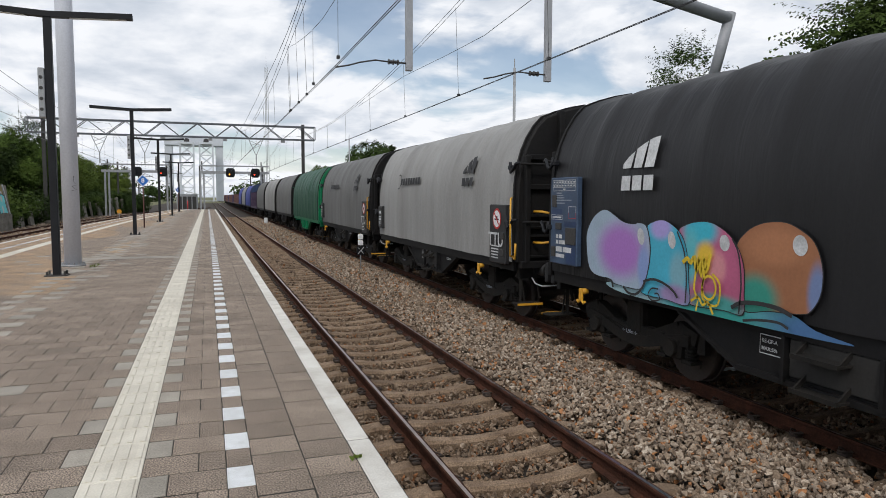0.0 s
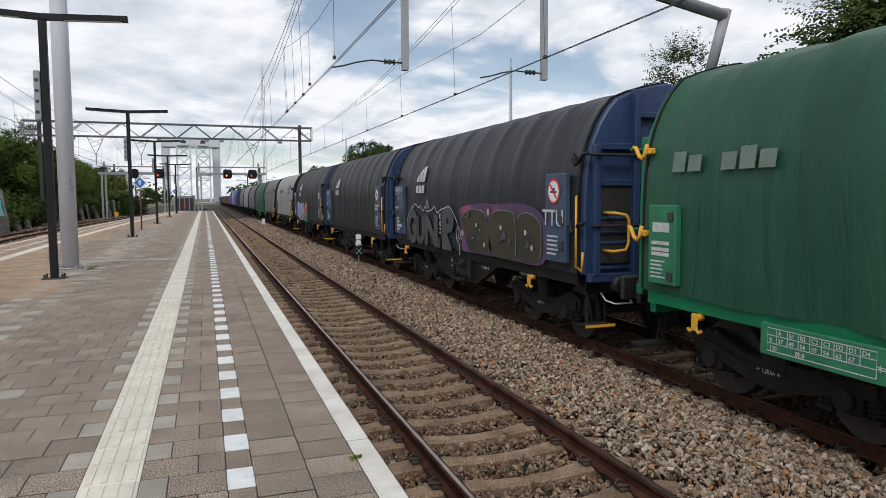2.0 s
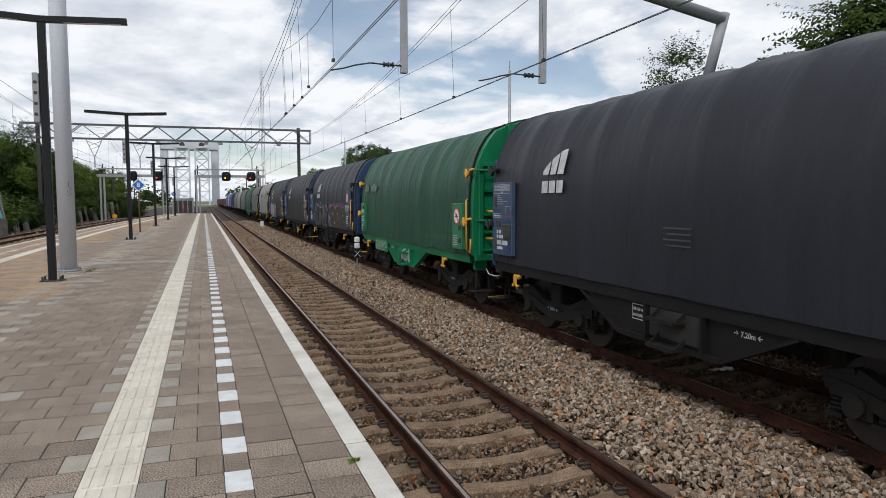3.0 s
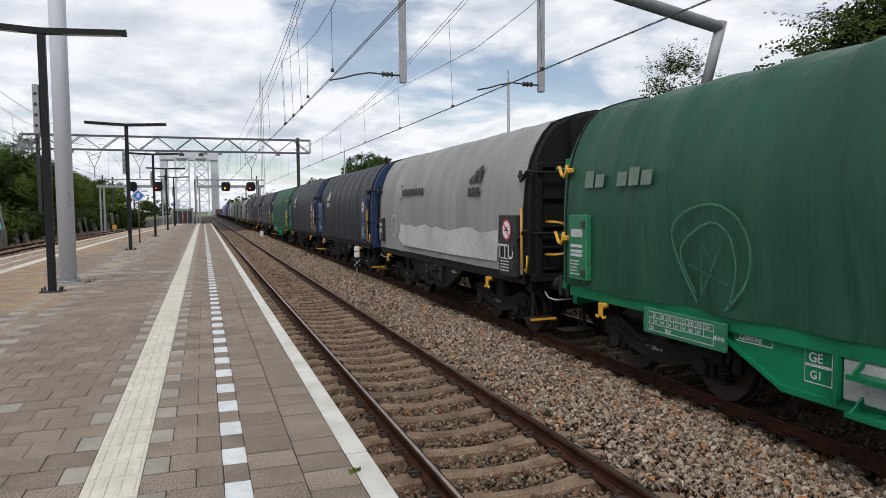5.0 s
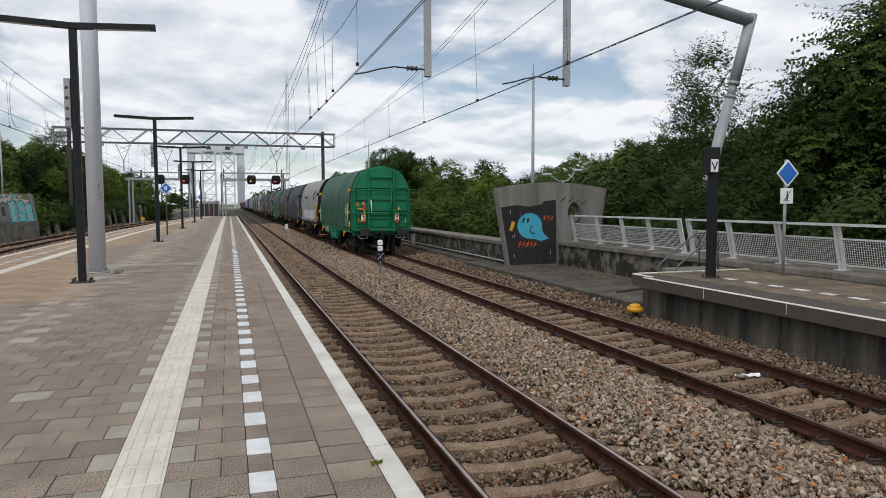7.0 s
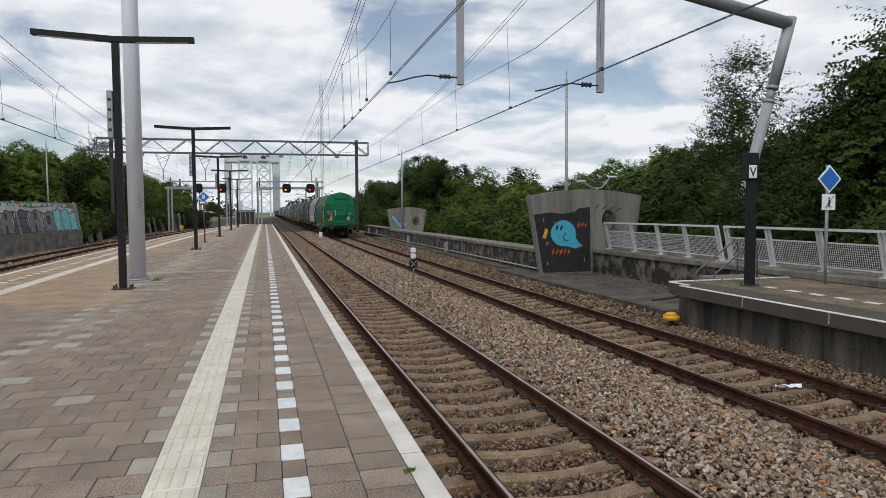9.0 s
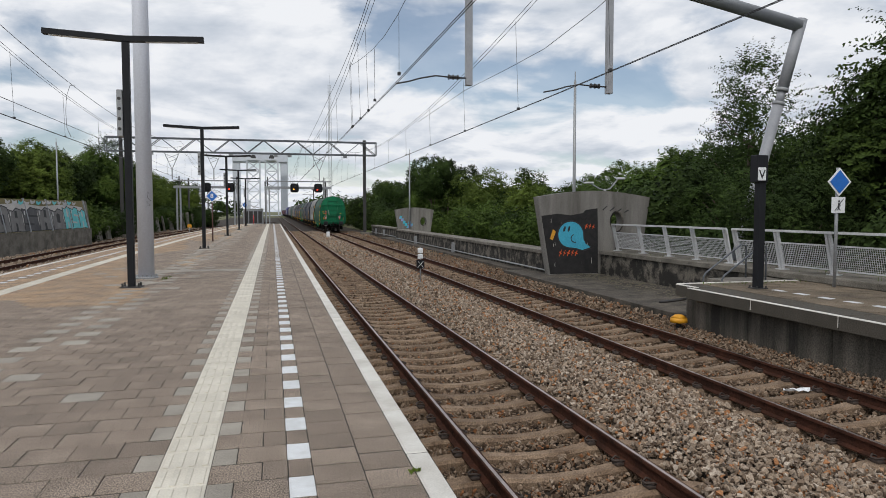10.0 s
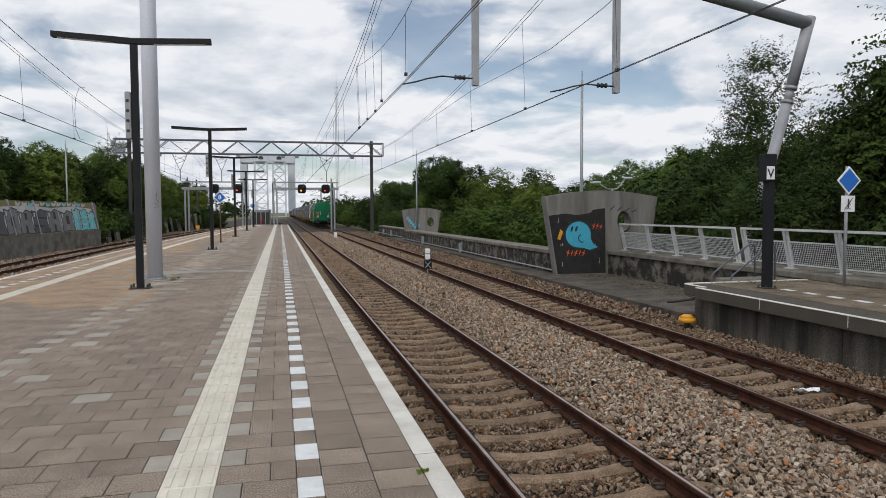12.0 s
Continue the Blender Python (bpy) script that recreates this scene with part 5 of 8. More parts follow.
def lamp_post(x, y, tall=5.23):
    p = tagged(empty("lamp_post", x, y, 0), "slim black platform lamp post with a flat T-shaped light bar", "lamp post", "platform lamp posts")
    bm = bmesh.new()
    box(bm, -0.07, 0.07, -0.07, 0.07, 0.02, tall - 0.02, bevel=0.01)
    mesh("post", bm, M["black_paint"], p)
    bm = bmesh.new()
    box(bm, -0.21, 0.21, -0.17, 0.17, 0.0, 0.025)
    for a in (-0.16, 0.16):
        for b in (-0.12, 0.12):
            rod(bm, (a, b, 0.02), (a, b, 0.10), 0.022, 6)
    mesh("base_plate", bm, M["steel_dark"], p)
    for s in (-1, 1):
        bm = bmesh.new()
        a, b = Vector((0, 0, tall)), Vector((s * 1.56, 0, tall + 0.07))
        bar(bm, a, b, 0.17, 0.11)
        mesh("light_bar", bm, M["black_paint"], p)
        bm = bmesh.new()
        bar(bm, Vector((s * 0.4, 0, tall - 0.045)), Vector((s * 1.45, 0, tall + 0.004)), 0.10, 0.012)
        mesh("diffuser", bm, M["white_sign"], p)
    sp = bmesh.new()
    box(sp, -0.19, -0.075, -0.10, 0.10, 3.19, 4.17, bevel=0.015)
    o = mesh("loudspeaker", sp, M["galv"], p, "grey column loudspeaker")
    for k in range(4):
        b2 = bmesh.new()
        rod(b2, (-0.135, -0.10, 3.35 + 0.21 * k), (-0.135, -0.107, 3.35 + 0.21 * k), 0.035, 12)
        mesh("sound_hole", b2, M["steel_dark"], o)
    return p


for i in range(5):
    lamp_post(-2.94 + 0.02 * i, 15.66 + 15.75 * i)


def portal_mast():
    p = tagged(empty("portal_mast", 0, 17.54, 0), "grey painted tubular steel portal carrying the overhead line", "catenary mast")
    bm = bmesh.new()
    rod(bm, (-3.0, 0.25, 0.02), (-3.0, 0.25, 11.0), 0.182, 28)
    post = mesh("post", bm, M["grey_paint_lit"], p)
    bm = bmesh.new()
    flange(bm, -3.0, 0.25, 0.265, 14)
    mesh("foot_flange", bm, M["galv"], p)
    # scribbled mark on the tube
    bm = bmesh.new()
    a0 = -1.25
    for (u0, v0), (u1, v1) in zip([(0, 0), (.10, .02), (.01, .10), (.11, .13), (.03, .22), (.05, .30)], [(.10, .02), (.01, .10), (.11, .13), (.03, .22), (.05, .30), (.05, .34)]):
        q = [Vector((-3.0 + 0.186 * math.cos(a0 + u / 0.182), 0.25 + 0.186 * math.sin(a0 + u / 0.182), 1.75 + v)) for u, v in ((u0, v0), (u1, v1))]
        bar(bm, q[0], q[1], 0.012, 0.004)
    mesh("scribble", bm, TM["ink"], p)
    bm = bmesh.new()
    rod(bm, (-3.0, 0.25, 10.62), (15.55, 0.15, 7.24), 0.19, 24)
    mesh("cross_tube", bm, M["grey_paint_shaded"], p)
    e, f = Vector((15.6, 0.15, 7.26)), Vector((13.75, 0.85, -1.0))
    d = (f - e)
    for u0, u1, r in ((-0.02, 0.235, 0.165), (0.235, 0.285, 0.12), (0.285, 1.0, 0.16)):
        bm = bmesh.new()
        rod(bm, e + d * u0, e + d * u1, r, 24)
        mesh("leg", bm, M["grey_paint_shaded"], p)
    for u in (0.235, 0.285):
        bm = bmesh.new()
        rod(bm, e + d * (u - 0.006), e + d * (u + 0.006), 0.18, 24)
        mesh("collar", bm, M["galv"], p)
    for x, z in ((5.1, 4.95), (9.18, 4.90)):
        bm = bmesh.new()
        top = 10.62 - (x + 2.9) / 18.3 * 3.4
        box(bm, x - 0.085, x + 0.085, -0.085, 0.085, z, top, bevel=0.008)
        h = mesh("hanger", bm, M["grey_paint_shaded"], p)
        bm = bmesh.new()
        for k in range(5):
            rod(bm, (x - 0.56 + k * 0.06, 0, z + 0.20), (x - 0.53 + k * 0.06, 0, z + 0.20), 0.07 if k % 2 == 0 else 0.05, 12)
        rod(bm, (x - 0.58, 0, z + 0.20), (x - 0.08, 0, z + 0.19), 0.022, 8)
        mesh("insulator", bm, M["steel_dark"], h)
        bm = bmesh.new()
        tube(bm, [(x - 0.55, 0, z + 0.20), (x - 0.9, 0, z + 0.22), (x - 1.3, 0, z + 0.14), (x - 1.62, 0, z + 0.04), (x - 1.95, 0, z - 0.03)], 0.02, 8)
        mesh("registration_arm", bm, M["steel_dark"], h)


portal_mast()


def sign_post(x, y, zc, half, txt, name, label, postr=0.03, extra=False, z0=0.0):
    p = tagged(empty(name, x, y, z0), label, "sign")
    bm = bmesh.new()
    rod(bm, (0, 0, 0), (0, 0, zc + half), postr, 12)
    mesh("post", bm, TM["brown_steel"] if txt else M["galv"], p)
    for s, m_, d in ((half, M["white_sign"], 0.0), (half * 0.82, M["blue_sign"], 0.012)):
        bm = bmesh.new()
        bmesh.ops.create_cube(bm, size=1, matrix=Matrix.Translation((0, -0.05 - d, zc)) @ Matrix.Rotation(math.pi / 4, 4, "Y") @ Matrix.Diagonal((s * 1.414, 0.014, s * 1.414, 1)))
        mesh("diamond_border" if d == 0 else "diamond_face", bm, m_, p)
    if txt:
        cu = bpy.data.curves.new("number", "FONT")
        cu.body, cu.size, cu.align_x, cu.align_y, cu.extrude, cu.offset = txt, half * 0.95, "CENTER", "CENTER", 0.002, half * 0.015
        cu.materials.append(M["white_sign"])
        o = new("number", cu)
        o.parent = p
        o.matrix_basis = pose(0, -0.074, zc, 90, 0, 0)
    if extra:
        bm = bmesh.new()
        box(bm, -0.17, 0.17, -0.05, -0.03, zc - half - 0.36, zc - half - 0.02, bevel=0.004)
        pl = mesh("prohibition_plate", bm, M["white_sign"], p)
        bm = bmesh.new()
        yy = -0.056
        for a, b, r in (((0.0, -0.10), (0.0, 0.03), 0.018), ((0.0, -0.10), (0.05, -0.15 + 0.02), 0.012), ((0, -0.1), (-0.05, -0.13), 0.012), ((0, 0.0), (0.05, -0.04), 0.01), ((-.10, -.14), (.11, .11), .010)):
            bar(bm, (a[0], yy, zc - half - 0.17 + a[1]), (b[0], yy, zc - half - 0.17 + b[1]), r * 2, 0.004)
        rod(bm, (0, yy - 0.002, zc - half - 0.11), (0, yy + 0.002, zc - half - 0.11), 0.022, 10)
        mesh("walking_figure_symbol", bm, TM["ink"], pl)
    return p


s8 = sign_post(-3.14, 38.6, 2.44, 0.34, "8", "platform_sign", "blue diamond sign with a white number eight on a post", 0.035)
s10 = sign_post(-3.0, 80.0, 2.35, 0.34, "10", "platform_sign", "blue diamond sign with a white number ten on a post", 0.035)
sd = sign_post(11.65, 12.02, 2.24, 0.30, "", "diamond_sign", "plain blue diamond sign above a no-walking plate on a grey post", 0.035, True)


def v_post():
    p = tagged(empty("signal_post", 9.87, 12.18, 0), "square black steel post with a white V plate", "signal post")
    bm = bmesh.new()
    box(bm, -0.08, 0.08, -0.08, 0.08, 0, 2.74, bevel=0.008)
    mesh("post", bm, M["black_paint"], p)
    bm = bmesh.new()
    box(bm, -0.185, 0.09, -0.12, 0.10, 2.22, 2.78, bevel=0.015)
    mesh("lamp_box", bm, M["black_paint"], p)
    bm = bmesh.new()
    box(bm, -0.17, 0.02, -0.15, -0.125, 2.25, 2.52, bevel=0.01)
    pl = mesh("letter_plate", bm, M["white_sign"], p)
    side_text("letter", "V", 0.26, 0, 0, TM["ink"], pl, m=pose(-0.163, -0.153, 2.29, 90, 0, 0))
    bm = bmesh.new()
    box(bm, -0.14, 0.14, -0.14, 0.14, 0, 0.02)
    for a in (-.11, .11):
        for b in (-.11, .11):
            rod(bm, (a, b, 0.01), (a, b, 0.06), 0.016, 6)
    mesh("base_plate", bm, M["steel_dark"], p)


v_post()


def station_sign():
    p = tagged(empty("station_sign", 11.34, 8.75, 0), "blue rectangular station sign on grey posts", "sign")
    for x in (-0.1, 1.3):
        bm = bmesh.new()
        rod(bm, (x + 0.15, 0.05, 0), (x + 0.15, 0.05, 2.7), 0.04, 10)
        mesh("post", bm, M["galv"], p)
    bm = bmesh.new()
    box(bm, -0.2, 1.4, -0.06, 0.0, 2.42, 2.73, bevel=0.01)
    mesh("panel", bm, M["blue_sign"], p)
    bm = bmesh.new()
    box(bm, -0.16, -0.08, -0.068, -0.061, 2.63, 2.71)
    mesh("white_plate", bm, M["white_sign"], p)


station_sign()


def track_marker():
    p = tagged(empty("track_marker", 4.9, 22.76, ZB), "small black and white track marker with a white cross", "marker")
    bm = bmesh.new()
    rod(bm, (0, 0, 0), (0, 0, 1.35), 0.022, 8)
    mesh("stake", bm, M["galv"], p)
    bm = bmesh.new()
    box(bm, -0.14, 0.14, -0.035, -0.02, 0.62, 0.92, bevel=0.005)
    pl = mesh("cross_plate", bm, M["black_paint"], p)
    bm = bmesh.new()
    for s in (-1, 1):
        bar(bm, (-0.10 * s, -0.045, 0.66), (0.10 * s, -0.045, 0.88), 0.05, 0.006)
    mesh("white_cross", bm, M["white_sign"], pl)
    for z in (0.95, 1.15):
        bm = bmesh.new()
        box(bm, -0.085, 0.085, -0.06, 0.06, z, z + 0.17, bevel=0.02)
        mesh("reflector", bm, M["white_sign"], p)


track_marker()
far_marker = tagged(empty("track_marker", 4.85, 62, ZB), "small black and white track marker far along the ballast", "marker")
bm = bmesh.new()
rod(bm, (0, 0, 0), (0, 0, 0.6), 0.03, 8)
mesh("stake", bm, M["galv"], far_marker)
bm = bmesh.new()
box(bm, -0.15, 0.15, -0.04, 0.04, 0.3, 0.75, bevel=0.02)
mesh("plate", bm, M["white_sign"], far_marker)

# ---- gantries and overhead line ----


def truss_gantry():
    y = 72.3
    p = tagged(empty("truss_gantry", 0, y, 0), "dark steel lattice gantry spanning the tracks", "catenary gantry")
    for x in (-14.25, 9.53):
        bm = bmesh.new()
        for a in (-0.13, 0.13):
            box(bm, x - 0.15, x + 0.15, a - 0.015, a + 0.015, ZB, 9.1)
        box(bm, x - 0.02, x + 0.02, -0.13, 0.13, ZB, 9.1)
        mesh("column", bm, M["steel_dark"], p)
        bm = bmesh.new()
        box(bm, x - 0.45, x + 0.45, -0.45, 0.45, ZB - 0.1, ZB + 0.35, bevel=0.03)
        mesh("concrete_foot", bm, M["concrete"], p)
    for z in (7.52, 8.84):
        for d in (-0.4, 0.4):
            bm = bmesh.new()
            box(bm, -15.6, 10.75, d - 0.06, d + 0.06, z - 0.06, z + 0.06)
            mesh("chord", bm, M["steel_mid"], p)
    n = 16
    for i in range(n):
        x0, x1 = -15.5 + 26.2 * i / n, -15.5 + 26.2 * (i + 1) / n
        za, zb = (7.52, 8.84) if i % 2 == 0 else (8.84, 7.52)
        bm = bmesh.new()
        bar(bm, (x0, -0.4, za), (x1, -0.4, zb), 0.07)
        bar(bm, (x0, 0.4, za), (x1, 0.4, zb), 0.07)
        mesh("diagonal", bm, M["steel_mid"], p)
    for xe in (-15.6, 10.75):
        bm = bmesh.new()
        bar(bm, (xe, -0.4, 7.52), (xe, -0.4, 8.84), 0.07)
        bar(bm, (xe, 0.4, 7.52), (xe, 0.4, 8.84), 0.07)
        mesh("end_strut", bm, M["steel_mid"], p)
    for xc in (-9.6, -5.66, 4.8):
        bm = bmesh.new()
        for s in (-1, 1):
            bar(bm, (xc + s * 0.72, 0, 7.5), (xc + s * 0.05, 0, 5.9), 0.06)
        bar(bm, (xc - 0.45, 0, 6.85), (xc + 0.60, 0, 7.3), 0.04)
        bar(bm, (xc + 0.45, 0, 6.85), (xc - 0.60, 0, 7.3), 0.04)
        bar(bm, (xc - 0.3, 0, 6.5), (xc + 0.44, 0, 6.85), 0.04)
        bar(bm, (xc, 0, 5.95), (xc, 0, 4.8), 0.10)
        mesh("lattice_hanger", bm, M["galv"], p)
    for xc in (-11.5, -4.0, 1.8, 0.4, 7.5):
        bm = bmesh.new()
        box(bm, xc - 0.2, xc + 0.2, -0.1, 0.1, 7.2, 7.42)
        mesh("clamp", bm, M["galv"], p)


truss_gantry()


def signal_gantry():
    y = 96.0
    p = tagged(empty("signal_gantry", 0, y, 0), "grey steel gantry carrying four black railway signals", "signal gantry")
    for x in (-12.0, -4.7, -0.6, 7.2):
        for d in (-0.22, 0.22):
            bm = bmesh.new()
            box(bm, x + d - 0.10, x + d + 0.10, -0.12, 0.12, ZB, 5.05)
            mesh("leg", bm, M["galv"], p)
    for z, h in ((4.85, 0.16), (5.72, 0.08)):
        for x0, x1 in ((-12.6, -4.2), (-0.9, 8.0)):
            bm = bmesh.new()
            box(bm, x0, x1, -0.2, 0.2, z - h, z + h)
            mesh("beam", bm, M["galv"], p)
    for x in (-11.9, -4.6, -0.6, 7.0):
        bm = bmesh.new()
        box(bm, x - 0.07, x + 0.07, -0.07, 0.07, 5.0, 6.3)
        mesh("mast", bm, M["steel_dark"], p)
    for x, lit in ((-8.45, 0), (-5.45, 1), (2.98, 2), (6.19, 1)):
        bm = bmesh.new()
        box(bm, x - 0.56, x + 0.56, -0.62, -0.40, 4.20, 5.42, bevel=0.20)
        g = mesh("signal_head", bm, M["black_paint"], p)
        for k, dx in enumerate((-0.12, 0.0)):
            bm = bmesh.new()
            rod(bm, (x + dx, -0.62, 4.55 + k * 0.4), (x + dx, -0.72, 4.55 + k * 0.4), 0.13, 12, caps=False)
            mesh("visor", bm, M["black_paint"], g)
        if lit:
            bm = bmesh.new()
            rod(bm, (x - 0.12, -0.63, 4.6), (x - 0.12, -0.64, 4.6), 0.10, 12)
            mesh("lamp", bm, SIGNAL_RED if lit == 1 else SIGNAL_AMBER, g, "glowing red lamp" if lit == 1 else "glowing amber lamp")


SIGNAL_RED = glow("signal_red", (1.0, 0.05, 0.02), 2.5)
SIGNAL_AMBER = glow("signal_amber", (1.0, 0.32, 0.03), 3.0)
signal_gantry()


def far_mast(x, y, h):
    p = tagged(empty("catenary_mast", x, y, ZB), "dark steel catenary mast with a cantilever arm", "catenary mast", "far catenary masts")
    bm = bmesh.new()
    box(bm, -0.12, 0.12, -0.12, 0.12, 0, h)
    mesh("column", bm, M["steel_dark"], p)
    s = 1 if x < 0 else -1
    bm = bmesh.new()
    bar(bm, (0, 0, h - 1.4), (s * 2.6, 0, h - 1.4), 0.08)
    bar(bm, (0, 0, h - 0.3), (s * 2.5, 0, h - 1.35), 0.05)
    mesh("cantilever", bm, M["steel_dark"], p)


for x, y, h in ((-1.2, 128, 8.0), (-6.6, 128, 8.0), (9.6, 128, 8.0), (-1.4, 165, 8.0), (9.6, 165, 8.0), (-13.2, 118, 8), (-13.0, 150, 8)):
    far_mast(x, y, h)


def wire(name, pts, r, label):
    bm = bmesh.new()
    tube(bm, pts, r, 5)
    return tagged(mesh(name, bm, M["wire"]), label, "overhead wire", "overhead wires")


SUP = [-36.9, 17.54, 72.3, 127, 182]


def sag(y, hi=7.3, lo=5.75):
    for a, b in zip(SUP, SUP[1:]):
        if a <= y <= b:
            m_ = (a + b) / 2
            return lo + (hi - lo) * ((y - m_) / ((b - a) / 2)) ** 2
    return hi


def stagger(y, c, amp=0.3):
    k = 0.0
    for i, (a, b) in enumerate(zip(SUP, SUP[1:])):
        if a <= y <= b:
            u = (y - a) / (b - a)
            s0 = amp if i % 2 else -amp
            k = s0 * (1 - u) - s0 * u
    return c + k


YS = [-30 + 2.5 * i for i in range(85)]


def catenary(cx, amp, twin=True, hi=7.3, lo=5.75, contact=4.90, y0=-30, y1=181, marks=()):
    ys = [y for y in YS if y0 <= y <= y1]
    for d in ((-0.022, 0.022) if twin else (0,)):
        wire("contact_wire", [(stagger(y, cx, amp) + d, y, contact) for y in ys], 0.0085, "dark copper contact wire over the track")
        wire("messenger_wire", [(cx + d * 3.0, y, sag(y, hi, lo)) for y in ys], 0.008, "dark messenger wire hanging in a long curve")
    for a, b in zip(SUP, SUP[1:]):
        n = 9
        for y in [a + (b - a) * (i + 0.5) / n for i in range(n) if not marks or 0 < i < n - 1] + [q for q in marks if a < q < b]:
            if not (y0 < y < y1 and y < 130):
                continue
            bm = bmesh.new()
            x, xc = cx, stagger(y, cx, amp)
            rod(bm, (x, y, sag(y, hi, lo)), (xc, y, contact), 0.006, 5)
            box(bm, xc - 0.035, xc + 0.035, y - 0.05, y + 0.05, contact - 0.01, contact + 0.06)
            o = tagged(mesh("dropper", bm, M["wire"]), "thin vertical dropper wire with a clamp", "dropper", "droppers of the overhead line")


catenary(3.0, 0.12, hi=8.3, lo=6.65, marks=(22.4, 24.4, 27.0))
catenary(7.52, 0.12, hi=7.95, lo=6.3, contact=4.85)
catenary(-8.7, 0.1, hi=8.1, lo=6.35, contact=4.84)
wire("stitch_wire", [(7.5, y * 1.1, 1.62 + (z - 1.62) * 1.11) for y, z in ((2, 7.0), (8, 6.7), (11, 6.3), (13.6, 5.93), (16.5, 5.74), (19.4, 5.80), (24, 5.95), (32, 5.85))], 0.008, "thin auxiliary wire sagging between droppers")
wire("stitch_wire", [(3.0, 17.5 + u, 6.35 + max(0.0, abs(u) - 1.0) ** 1.35 * 0.052) for u in (-9.5, -7, -5, -3, -1, 0, 1, 3, 5, 7, 9.5)], 0.007, "thin auxiliary wire sagging between droppers")
for y_ in (16.3, 20.3):
    bm = bmesh.new()
    rod(bm, (3.0, y_, 6.37 + 0.06 * (y_ > 18)), (3.0, y_, 4.9), 0.006, 5)
    box(bm, 2.965, 3.035, y_ - 0.05, y_ + 0.05, 4.89, 4.96)
    tagged(mesh("dropper", bm, M["wire"]), "thin vertical dropper wire with a clamp", "dropper", "droppers of the overhead line")
wire("feeder_wire", [(-9.4, y, 5.73) for y in (2, 30, 60, 90)], 0.012, "dark feeder wire beside the track")
wire("feeder_wire", [(-8.7, y, sag(y, 8.6, 7.1)) for y in YS if y < 128], 0.012, "dark feeder wire high above the outer track")
wire("feeder_wire", [(3.0, y, z) for y, z in ((-20, 8.4), (-5, 9.0), (8, 9.7), (14, 9.15), (18, 8.68), (21.5, 8.28), (24, 8.02), (27, 7.84), (31, 7.74), (36, 7.70), (45, 7.62), (58, 7.60), (72, 8.0), (100, 7.6), (126, 8.0))], 0.010, "dark feeder wire high above the platform track")
wire("jumper_wire", [(-8.7, 34.8, 7.43), (-8.7, 33.9, 7.25), (-8.7, 33.3, 6.7), (-8.7, 33.1, 6.0), (-8.7, 33.2, 5.3), (-8.7, 33.8, 4.95), (-8.7, 34.4, 5.0)], 0.009, "curved jumper wire linking two overhead wires")

# ---- right-hand side: end of the far platform, walkway, walls, railing ----


